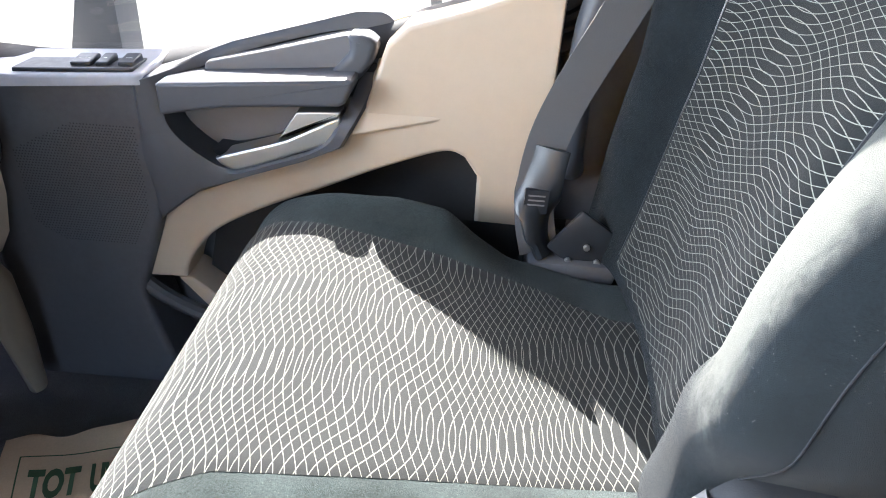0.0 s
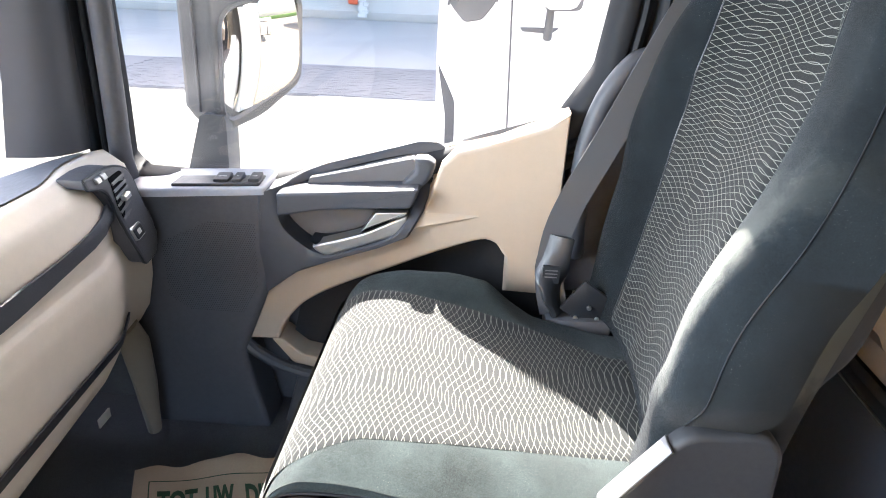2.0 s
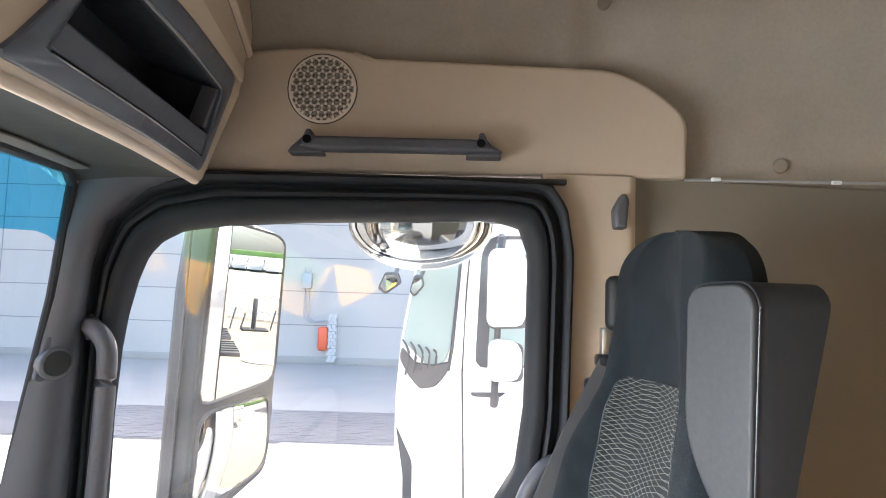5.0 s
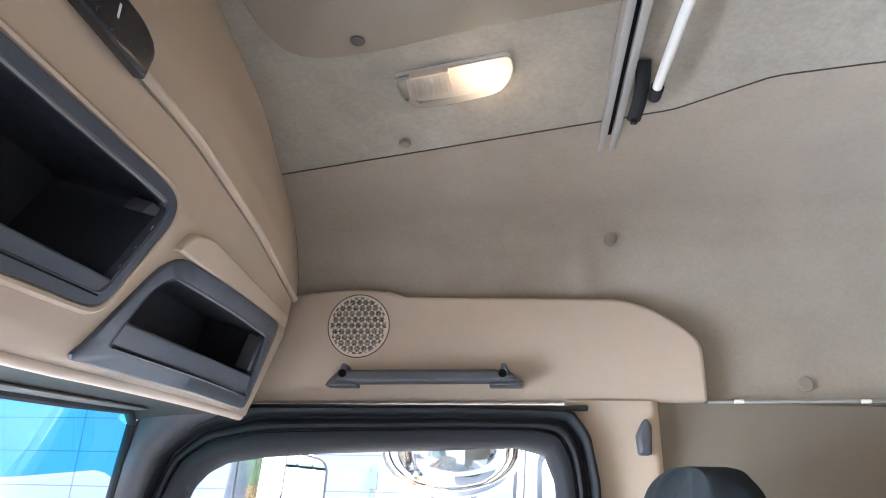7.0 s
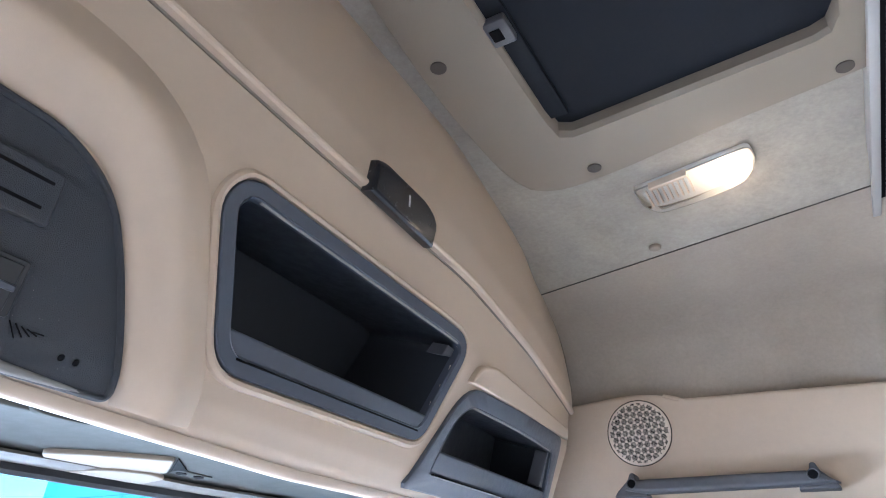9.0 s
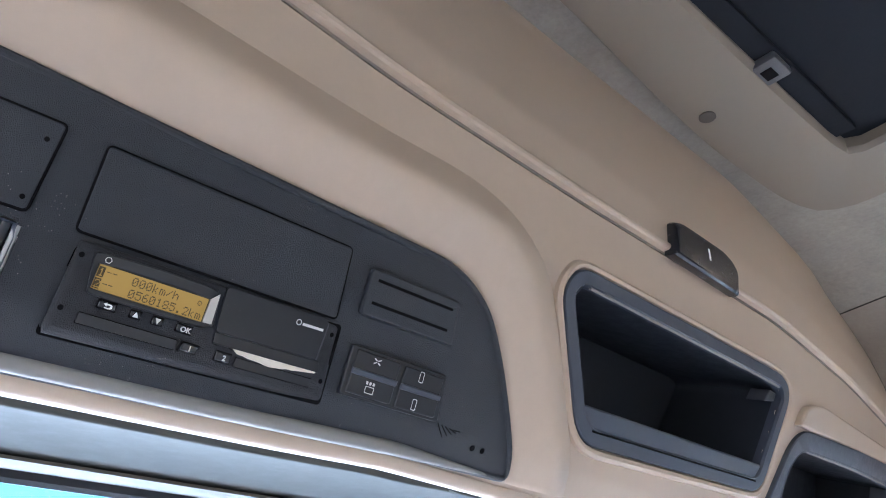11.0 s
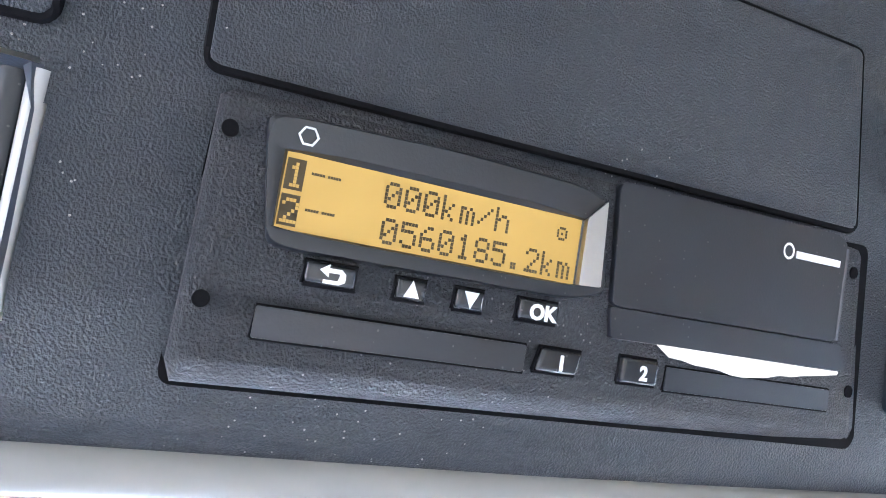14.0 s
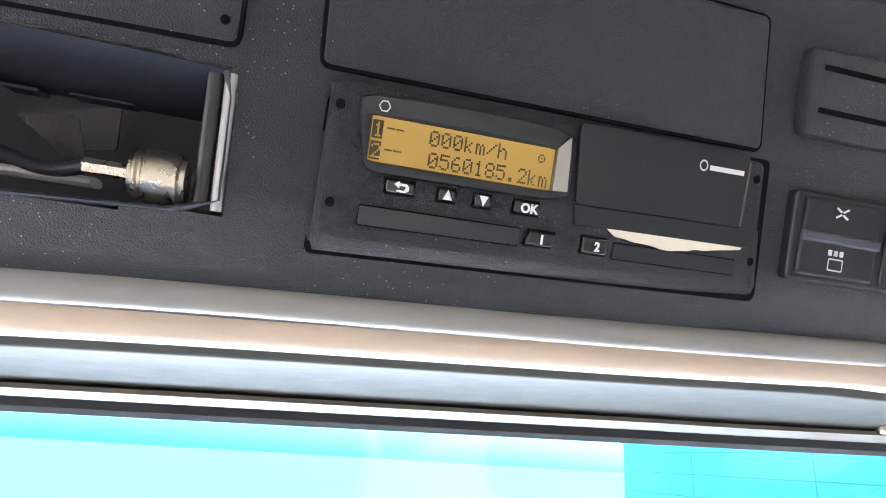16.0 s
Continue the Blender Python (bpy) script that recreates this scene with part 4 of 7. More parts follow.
# ---------- tan side panel above the door ----------
panel = thing("side_panel", "tan moulded panel over the door with speaker and grab handle", "side panel", kind="structure")
outline = rounded([(-0.507, 1.690), (0.476, 1.700), (0.475, 1.822), (0.432, 1.860), (0.38, 1.893), (0.318, 1.916), (-0.176, 1.928), (-0.205, 1.940), (-0.262, 1.948), (-0.33, 1.944), (-0.42, 1.936)], [0.003, 0.01, 0.03, 0.03, 0.03, 0.04, 0.02, 0.03, 0.03, 0.03, 0.004])
lean = lambda u, v, w: Vector((u, 0.995 - 0.02 * (v - 1.69) / 0.24 - w, v))
part("panel", slab(outline, lean, -0.03, 0.022, 0.008), BEIGE, panel)
part("speaker_ridge", tube(curve_pts([(-0.20, 0.958, 1.938), (-0.165, 0.9575, 1.925), (-0.13, 0.960, 1.905), (-0.10, 0.964, 1.886)], 6), [0.004] * 8 + [0.003] * 8 + [0.0015] * 3, 8), BEIGE, panel)
grille = part("speaker", slab(circle(-0.262, 1.862, 0.0695, 48), lean, 0.018, 0.0245, 0.003), CREAM, panel, "round beige speaker grille with honeycomb holes")
part("speaker_gap", frame_ring(circle(-0.262, 1.862, 0.0712, 48), circle(-0.262, 1.862, 0.0692, 48), lean, [(0, 0.0222), (0.5, 0.0232), (1, 0.0222)], 48), DARKHOLE, grille)
dots = bmesh.new()
for J in range(-5, 6):
    for I in range(-5, 6):
        cu, cv = -0.262 + 0.0150 * (I + 0.5 * (J % 2)), 1.862 + 0.0130 * J
        for j in range(-2, 3):
            for i in range(-2, 3):
                u, v = cu + 0.0028 * (i + 0.5 * (j % 2)), cv + 0.0025 * j
                if (u - cu) ** 2 + (v - cv) ** 2 < 0.0062 ** 2 and (u + 0.262) ** 2 + (v - 1.862) ** 2 < 0.0632 ** 2:
                    dots.faces.new(row(dots, circle(u, v, 0.00136, 6), lean, 0.0248))
tagged(part("grille_holes", dots, DARKHOLE, grille), "tiny honeycomb speaker holes", kind="stuff")
front = lambda u, v, w: Vector((u, 0.962 - w, v))
grab = part("grab_handle", slab(rounded([(-0.30, 1.738), (-0.272, 1.757), (0.055, 1.757), (0.088, 1.742), (0.105, 1.731), (0.040, 1.730), (-0.255, 1.728)], [0.006, 0.012, 0.012, 0.006, 0.004, 0.02, 0.02]), front, 0.022, 0.048, 0.008), BLACK, panel, "straight black grab handle")
for a, s in ((-0.278, 1), (0.060, -1)):
    part("handle_foot", slab(rounded([(a - 0.042 * s, 1.724), (a + 0.030 * s, 1.724), (a + 0.02 * s, 1.742), (a + 0.006 * s, 1.758), (a + 0.003 * s, 1.772), (a - 0.006 * s, 1.772), (a - 0.012 * s, 1.757), (a - 0.035 * s, 1.735)], 0.004), front, 0.0, 0.036, 0.003), BLACK, grab)
    part("screw_hole", slab(circle(a, 1.748, 0.0085, 20), front, 0.034, 0.0495, 0.0), DARKHOLE, grab)
    part("screw_rim", frame_ring(circle(a, 1.748, 0.0115, 24), circle(a, 1.748, 0.0085, 24), front, [(0, 0.044), (0.4, 0.0505), (1, 0.0495)], 32), BLACK, grab)
# sill line above the door and the rear curtain rail
tagged(part("trim_door_top", block(-0.50, 0.232, 0.945, 0.99, 1.678, 1.688, 0.002), HEADER), "pale trim strip above the door seal", "trim", kind="structure")
crail = thing("curtain_rail", "thin aluminium curtain rail along the rear side wall", "curtain rail")
part("rail", tube([(0.475, 0.982, 1.700), (0.75, 0.998, 1.706), (1.27, 1.04, 1.716)], 0.0035, 8), ANODISED, crail)
for x, y in ((0.536, 0.977), (0.785, 0.992), (1.0, 1.012)):
    part("glider", block(x - 0.009, x + 0.009, y - 0.005, y + 0.005, 1.697 + 0.012 * (x - 0.5), 1.705 + 0.012 * (x - 0.5), 0.002), WHITEROD, crail)
hook = thing("coat_hook", "small black coat hook on the beige wall", "hook")
part("body", slab(rounded([(0.325, 1.592), (0.350, 1.592), (0.354, 1.650), (0.345, 1.664), (0.338, 1.660), (0.322, 1.63)], 0.006), flat("y", 0.967, -1), 0, 0.03, 0.008), BLACK, hook)

# ---------- things on the ceiling ----------
up = flat("z", 2.152, -1)
hatch = thing("roof_hatch", "beige moulded roof hatch surround with a black pull blind", "roof hatch")
surround = rounded([(-0.225, -0.85), (0.262, -0.85), (0.262, 0.288), (0.04, 0.330), (-0.105, 0.366), (-0.20, 0.376), (-0.250, 0.355), (-0.268, 0.28), (-0.273, 0.10), (-0.262, -0.05), (-0.236, -0.28)], [0.08, 0.02, 0.012, 0.1, 0.06, 0.05, 0.04, 0.05, 0.1, 0.1, 0.1])
blind = rounded([(-0.142, -0.72), (0.222, -0.72), (0.222, 0.196), (-0.148, 0.235)], 0.03)
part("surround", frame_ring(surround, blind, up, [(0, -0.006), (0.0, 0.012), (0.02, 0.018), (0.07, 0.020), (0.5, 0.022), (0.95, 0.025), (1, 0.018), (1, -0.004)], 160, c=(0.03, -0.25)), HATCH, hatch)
bm = bmesh.new()
bm.faces.new(row(bm, inset(blind, -0.002), up, 0.0015))
part("blind", bm, BLIND, hatch, "black roller blind drawn shut")
# Brown line painted in for the shadow gap round the hatch.
part("surround_gap", tube([up(u, v, 0.003) for u, v in inset(surround, -0.0015) + inset(surround, -0.0015)[:1]], 0.0036, 6), RECESS, hatch)
part("blind_rail", block(-0.150, -0.120, -0.70, 0.20, 2.140, 2.149, 0.002), BLIND, hatch)
clip = part("clip", block(-0.160, -0.122, -0.012, 0.030, 2.128, 2.142, 0.004), BLACK, hatch)
part("clip_slot", block(-0.148, -0.134, 0.0, 0.018, 2.1265, 2.1285, 0.0), DARKHOLE, clip)
# Flat brown discs; the shade inside the screw recesses is their colour.
for u, v in ((-0.235, 0.024), (-0.127, 0.331), (0.2266, 0.270)):
    part("screw_recess", slab(circle(u, v, 0.011, 20), up, 0.006, 0.0229, 0.0), RECESS, hatch)
lamp = thing("ceiling_light", "clear oblong ceiling light, one bulb lit warm", "ceiling light")
shape = rounded([(-0.096, 0.446), (0.094, 0.405), (0.100, 0.445), (0.080, 0.488), (0.0, 0.515), (-0.072, 0.522), (-0.092, 0.49)], [0.008, 0.012, 0.03, 0.04, 0.05, 0.04, 0.02])
part("base", slab(shape, up, -0.002, 0.004, 0.002), WHITEROD, lamp)
part("lens", slab(inset(shape, 0.002), up, 0.004, 0.022, 0.008, back=False), LENSE, lamp, "clear ribbed lens")
bpy.data.objects["lens"].visible_shadow = False
part("frame_edge", tube([up(u, v, 0.007) for u, v in shape + shape[:1]], 0.0016, 6), ANODISED, lamp)
for k in range(9):
    part("rib", block(-0.078 + 0.009 * k, -0.0755 + 0.009 * k, 0.455 - 0.0018 * k, 0.505 - 0.002 * k, 2.142, 2.146, 0.0), CREAM, lamp)
b = bmesh.new()
bmesh.ops.create_uvsphere(b, u_segments=16, v_segments=10, radius=0.0105, matrix=Matrix.Translation((0.052, 0.457, 2.139)))
part("bulb", b, BULB, lamp, "glowing warm bulb")
glim = new("ceiling_light_glow", bpy.data.lights.new("ceiling_light_glow", "POINT"))
glim.data.energy, glim.data.color, glim.data.shadow_soft_size = 0.018, (1.0, 0.72, 0.44), 0.008
glim.location = (0.052, 0.457, 2.1285)
sw = part("switch", slab(rounded([(-0.07, 0.438), (-0.004, 0.424), (-0.002, 0.433), (-0.068, 0.448)], 0.002), up, 0.004, 0.016, 0.002), CREAM, lamp)
for u, v, z in ((-0.108, 0.624, 2.1285),):
    tagged(part("plug", slab(circle(u, v, 0.0115, 24), flat("z", z, -1), 0, 0.006, 0.003), PLUG), "small round beige trim plug in the ceiling", "trim plug", "trim plugs")
tagged(part("plug", slab(circle(0.567, 0.418, 0.013, 24), flat("z", 2.150, -1), 0, 0.006, 0.003), PLUG), "small round beige trim plug in the ceiling", "trim plug", "trim plugs")
tagged(part("plug", slab(circle(0.299, 2.046, 0.0135, 24), flat("y", 0.929, -1), -0.02, 0.006, 0.003), PLUG), "small round beige trim plug in the cove", "trim plug", "trim plugs")
tagged(part("plug", slab(circle(0.690, 1.744, 0.0155, 24), flat("y", 1.029, -1), -0.02, 0.006, 0.003), PLUG), "small round beige trim plug above the curtain rail", "trim plug", "trim plugs")
curtain = thing("ceiling_rail", "aluminium curtain rail across the ceiling", "curtain rail")
part("rail", block(0.250, 0.284, -1.2, 0.672, 2.130, 2.150, 0.002), ANODISED, curtain)
for a, b in ((0.250, 0.263), (0.271, 0.284)):
    part("lip", block(a, b, -1.2, 0.674, 2.120, 2.130, 0.002), ANODISED, curtain)
part("groove", block(0.264, 0.270, -1.2, 0.6735, 2.126, 2.1285, 0.0), DARKHOLE, curtain)
rod = thing("roof_rod", "white rod with a black end bracket beside the ceiling rail", "rod")
part("rod", tube([(0.318, 0.465, 2.105), (0.325, 0.3, 2.110), (0.345, 0.0, 2.115), (0.36, -1.1, 2.12)], 0.0075, 14), WHITEROD, rod)
part("bracket", tube(curve_pts([(0.300, 0.440, 2.148), (0.300, 0.462, 2.125), (0.298, 0.490, 2.108), (0.294, 0.528, 2.098)], 5), 0.009, 10, wide=0.012), RUBBER, rod)
part("cup", tube([(0.3180, 0.478, 2.105), (0.3190, 0.452, 2.106)], 0.0105, 14), RUBBER, rod)
part("clamp_screw", tube([(0.294, 0.520, 2.100), (0.292, 0.523, 2.086)], 0.006, 10), RUBBER, rod)

# ---------- dashboard ----------
dash = thing("dashboard", "cream dashboard with dark trim strip and long glovebox", "dashboard")
PROF = [(-1.19, 0.86), (-1.0, 0.88), (-0.80, 0.915), (-0.68, 0.953), (-0.625, 0.968), (-0.592, 0.945), (-0.578, 0.90), (-0.580, 0.885), (-0.582, 0.845), (-0.575, 0.835), (-0.570, 0.80), (-0.575, 0.74), (-0.590, 0.68), (-0.612, 0.645), (-0.66, 0.63), (-0.90, 0.62)]


def dash_at(y, k):
    """Along the dash and round its section; it curls back towards the door and drops a little towards the middle."""
    i = min(int(k), len(PROF) - 2)
    f = k - i
    x, z = PROF[i][0] + (PROF[i + 1][0] - PROF[i][0]) * f, PROF[i][1] + (PROF[i + 1][1] - PROF[i][1]) * f
    end = smooth01((y - 0.69) / 0.11)
    low = 0.10 * max(0.0, min(1.0, (0.8 - y) / 0.5)) * max(0.0, (0.80 - z) / 0.17)
    return Vector((x - 0.028 * end, y, z - 0.6 * low))


part("body", sheet(dash_at, steps(-1.18, 0.872, 70), steps(0, len(PROF) - 1.001, 60), 0.0), CREAM, dash, crease=1.0)
part("top_pad", sheet(lambda y, k: dash_at(y, k) + Vector((0, 0, 0.003)), steps(-1.18, 0.870, 60), steps(0, 3.55, 16), 0.0), LEDGE, dash, "grey top pad of the dashboard", crease=1.0)
part("trim_strip", sheet(lambda y, k: dash_at(y, k + lerp(y, [0.5, 0.75], [0.6, 0.0])) + Vector((0.003, 0, 0)), steps(-1.18, 0.80, 50), steps(5.7, 6.95, 8), 0.004), GREY, dash, "dark grey inlaid strip")
bm = bmesh.new()
bm.faces.new([bm.verts.new(dash_at(0.872, k)) for k in steps(0, len(PROF) - 1.001, 60)])
part("end_wall", bm, BLACK, dash)
slot = sheet(lambda y, k: dash_at(y, k) + Vector((0.003, 0, 0.0)), steps(0.28, 0.775, 40), steps(11.33, 11.58, 4), 0.003)
part("glovebox_slot", slot, SMOOTH, dash, "long black glovebox handle slot")
# end vent: a black shield round the dash end, with slats, a rocker and two keys
def on_vent(u, v, w):
    return Vector((-0.601 - 0.30 * max(0.0, v - 0.95) + 0.10 * (0.8 - u) + 0.018 * smooth01((0.91 - v) / 0.1) + w, u, v))


shield = rounded([(0.706, 0.972), (0.76, 0.972), (0.806, 0.964), (0.834, 0.949), (0.850, 0.922), (0.859, 0.896), (0.865, 0.860), (0.866, 0.826), (0.852, 0.796), (0.802, 0.796), (0.786, 0.826), (0.776, 0.876), (0.768, 0.910), (0.755, 0.935), (0.732, 0.951), (0.706, 0.958)], [0.003, 0.02, 0.03, 0.02, 0.03, 0.03, 0.03, 0.02, 0.012, 0.012, 0.03, 0.03, 0.03, 0.02, 0.02, 0.003])
mouth = rounded([(0.764, 0.956), (0.806, 0.957), (0.830, 0.886), (0.782, 0.877)], 0.005)
vent = part("end_vent", slab(shield, on_vent, -0.03, 0.012, 0.003), BLACK, dash, "black air vent shield at the dash end")
part("shield_edge", tube([on_vent(u, v, 0.009) for u, v in shield + shield[:1]], 0.0025, 6), SMOOTH, vent)
for k in range(6):
    q = (k + 0.5) / 6
    a, b = on_vent(0.765 + 0.016 * q, 0.953 - 0.074 * q, 0.0145), on_vent(0.806 + 0.021 * q, 0.955 - 0.066 * q, 0.0145)
    part("slat", tube([a, a.lerp(b, 0.5), b], 0.0012, 8, wide=0.0026, up=(1, 0, 0.3)), LEDGE, vent)
part("vent_tab", slab(rounded([(0.786, 0.921), (0.806, 0.923), (0.808, 0.914), (0.788, 0.912)], 0.002), on_vent, 0.010, 0.023, 0.002), CHROME, vent)
part("vent_mouth", slab(mouth, on_vent, 0.008, 0.0126), DARKHOLE, vent)
rocker = part("rocker", slab(rounded([(0.788, 0.864), (0.818, 0.866), (0.823, 0.846), (0.794, 0.844)], 0.004), on_vent, 0.008, 0.016, 0.002), SMOOTH, vent)
part("rocker_rim", frame_ring(rounded([(0.786, 0.867), (0.820, 0.869), (0.826, 0.843), (0.792, 0.841)], 0.004), rounded([(0.789, 0.864), (0.817, 0.866), (0.822, 0.846), (0.795, 0.844)], 0.004), on_vent, [(0, 0.010), (0.5, 0.0145), (1, 0.012)], 60), ALU, rocker)
part("rocker_mark", slab(rounded([(0.798, 0.859), (0.810, 0.860), (0.812, 0.852), (0.800, 0.851)], 0.002), on_vent, 0.0155, 0.0165), GREYINK, rocker)
for a, b in ((0.728, 0.742), (0.746, 0.760)):
    part("key", slab(rounded([(a, 0.968), (b, 0.968), (b + 0.002, 0.959), (a + 0.002, 0.959)], 0.002), on_vent, 0.010, 0.0165, 0.002), ALU, vent)
part("dash_leg", tube([(-0.640, 0.812, 0.66), (-0.632, 0.826, 0.62), (-0.628, 0.830, 0.53), (-0.630, 0.835, 0.42)], [0.028, 0.027, 0.024, 0.016], 12, wide=[0.020, 0.020, 0.017, 0.013]), WALLPAD, dash, "cream bracket under the dash end")
part("label_tag", block(-0.752, -0.748, 0.845, 0.885, 0.395, 0.42, 0.001), TORN, dash, "small white sticker under the dash")
mat = thing("paper_mat", "brown paper floor mat with green shoe prints and words", "paper mat")
TL, ER, ED = Vector((-0.622, 0.737)), Vector((0.966, 0.260)), Vector((0.394, -0.919))


def on_mat(u, v, w):
    p = TL + ER * u + ED * v
    lift = 0.012 * math.exp(-((u - 0.15) / 0.05) ** 2) * smooth01((0.05 - v) / 0.05)
    return Vector((p.x, p.y, FLOOR + 0.006 + 0.004 * math.sin(u * 17 + 1) * math.sin(v * 13) + 0.003 * math.sin(u * 41 + v * 23) + lift + w))


def from_mat(p):
    """Shares along the mat's two edges of a point in plan."""
    d = Vector((p.x, p.y)) - TL
    det = ER.x * ED.y - ED.x * ER.y
    return (d.x * ED.y - ED.x * d.y) / det, (ER.x * d.y - d.x * ER.y) / det


part("sheet", sheet(lambda u, v: on_mat(u, v - 0.006 * math.sin(u * 60) * math.sin(u * 23) * (1 if v < 0.001 else 0), 0.0), steps(0, 0.313, 60), steps(0, 0.47, 60), 0.0012), PAPER, mat)


def ink(pts, w, material, name, parent=mat):
    bm = bmesh.new()
    bm.faces.new(row(bm, pts, on_mat, w))
    bmesh.ops.triangulate(bm, faces=bm.faces)
    for _ in range(2):
        bmesh.ops.subdivide_edges(bm, edges=bm.edges[:], cuts=1)
    for v in bm.verts:
        v.co = on_mat(*from_mat(v.co), w)
    return part(name, bm, material, parent)


for a, b, c, d in ((0.026, 0.028, 0.040, 0.44), (0.285, 0.287, 0.040, 0.44), (0.026, 0.287, 0.039, 0.041), (0.026, 0.287, 0.438, 0.440)):
    n = 24
    ink([(a + (b - a) * k / n, c) for k in range(n + 1)] + [(b, c + (d - c) * k / n) for k in range(1, n + 1)] + [(b - (b - a) * k / n, d) for k in range(1, n + 1)] + [(a, d - (d - c) * k / n) for k in range(1, n)], 0.0022, DARKINK, "border_line")
foot = [(0.050, 0.178), (0.070, 0.164), (0.094, 0.166), (0.110, 0.182), (0.113, 0.208), (0.104, 0.232), (0.098, 0.255), (0.104, 0.285), (0.110, 0.325), (0.106, 0.352), (0.090, 0.364), (0.070, 0.357), (0.060, 0.332), (0.056, 0.294), (0.048, 0.258), (0.041, 0.222), (0.042, 0.194)]
ink(rounded(foot, 0.02), 0.0024, GREENINK, "shoe_print")
ink(rounded([(0.331 - u, v) for u, v in foot], 0.02), 0.0024, GREENINK, "shoe_print")
for text, start, reach in (("TOT", 0.042, 0.066), ("UW", 0.121, 0.048), ("DIENST", 0.187, 0.100)):
    word = lettering("word", text, 0.047, Matrix.Identity(4), DARKINK, mat, 0.0, "LEFT", 0.0022)
    far = max(v.co.x for v in word.data.vertices)
    for v in word.data.vertices:
        v.co = on_mat(start + v.co.x * reach / far, 0.112 - v.co.y * 1.40, 0.0026)
for k, (a, b) in enumerate(((0.108, 0.188), (0.196, 0.212))):
    ink(rect(a, b, 0.250, 0.263 if k == 0 else 0.268), 0.0024, DARKINK, "print_bar")
ink(rect(0.135, 0.195, 0.272, 0.275), 0.0024, DARKINK, "print_bar")

# ---------- bunk ----------
bunk = thing("bunk", "beige quilted bunk mattress on a dark base behind the seats", "bunk")


def quilt(x, y):
    a, b = (x + y) / 0.044, (x - y) / 0.044
    puff = abs(math.sin(math.pi * a)) ** 0.5 * abs(math.sin(math.pi * b)) ** 0.5
    edge = min(1.0, max(0.0, (x - 0.535) / 0.05)) ** 0.5
    return Vector((x, y, 0.80 + 0.045 * edge + 0.009 * puff * (1 - smooth01((y - 0.78) / 0.12)) + 0.135 * smooth01((y - 0.60) / 0.40) + 0.01 * math.sin(9 * x + 4) * smooth01((y - 0.75) / 0.1)))


part("mattress", sheet(quilt, steps(0.535, 1.28, 110), steps(-1.2, 1.03, 330)), MATTRESS, bunk, crease=1.5)
part("mattress_side", block(0.537, 1.27, -1.2, 1.0, 0.765, 0.81, 0.01), MATTRESS, bunk)
part("base", block(0.515, 1.28, -1.2, 1.0, 0.42, 0.755, 0.01), SLATE, bunk)
part("edge_strip", block(0.508, 0.53, -1.2, 1.0, 0.750, 0.772, 0.004), SMOOTH, bunk)
part("edge_line", block(0.5065, 0.509, -1.2, 1.0, 0.7485, 0.7515, 0.0), ALU, bunk)
part("rear_recess", block(1.262, 1.279, 0.25, 0.98, 1.02, 1.22, 0.02), BEIGE, bunk)

# ---------- passenger seat ----------
seat = thing("passenger_seat", "dark velour truck seat with wavy-patterned cloth, belt and folded armrest", "seat")
SY = 0.628
CX = [-0.255, -0.250, -0.235, -0.205, -0.15, -0.05, 0.05, 0.15, 0.26]
CZ = [0.700, 0.735, 0.768, 0.794, 0.802, 0.788, 0.766, 0.746, 0.738]
XX = np.linspace(-0.255, 0.26, 120)
ZZ = np.interp(XX, CX, CZ)
for _ in range(12):
    ZZ[1:-1] = 0.25 * ZZ[:-2] + 0.5 * ZZ[1:-1] + 0.25 * ZZ[2:]
ARC = np.concatenate(([0], np.cumsum(np.hypot(np.diff(XX), np.diff(ZZ)))))


def seam_far(x):
    return lerp(x, [-0.25, -0.219, -0.119, 0.0, 0.10, 0.18], [0.760, 0.767, 0.757, 0.745, 0.728, 0.700])


def seam_near(x):
    return lerp(x, [-0.25, -0.20, -0.18, -0.145, -0.06, 0.03, 0.145, 0.20], [0.385, 0.396, 0.408, 0.422, 0.436, 0.455, 0.478, 0.486])


def cushion_top(x, y):
    """The cushion's upper surface: a sloping middle, a bolster beyond the seam on the door side, a soft roll on the other."""
    z = float(np.interp(x, XX, ZZ))
    f, n = seam_far(x), seam_near(x)
    if y > f:
        q = (y - f) / (0.878 - f)
        rise = lerp(x, [-0.255, -0.20, -0.149, -0.07, -0.009, 0.026, 0.068, 0.15, 0.26], [0.0, 0.004, 0.012, 0.026, 0.028, 0.006, -0.012, -0.010, -0.008])
        z += rise * math.sin(math.pi * min(1.0, q * 1.1)) - 0.085 * smooth01((q - 0.34) / 0.66) ** 1.4
    else:
        z -= 0.006 * math.sin(math.pi * min(1.0, max(0.0, (y - n) / (f - n)))) * smooth01((x + 0.16) / 0.1)
    if y < n:
        e = n - y
        z += 0.30 * e * smooth01((x + 0.02) / 0.12) - 0.12 * e - (2.2 + 1.0 * smooth01(x / 0.1)) * e * e
    return z


def cushion_ring(x):
    ys = steps(SY - 0.262, SY + 0.250, 58)
    pull = 0.022 * (1 - smooth01((x + 0.255) / 0.05))
    return [(SY + (y - SY) * (1 - pull), cushion_top(x, y)) for y in ys]


bm = bmesh.new()
xs = [-0.2549 + 0.515 * (k / 70) ** 1.35 for k in range(71)]
grid = [[bm.verts.new((x, y, z)) for y, z in cushion_ring(x)] for x in xs]
strip(bm, grid, closed=False)
cushion = part("cushion", bm, SUNVELOUR, seat, "worn dark velour seat cushion, colour raised for the sun", crease=1.2)


def cloth_y(q, x):
    return seam_near(x) + (seam_far(x) - seam_near(x)) * q


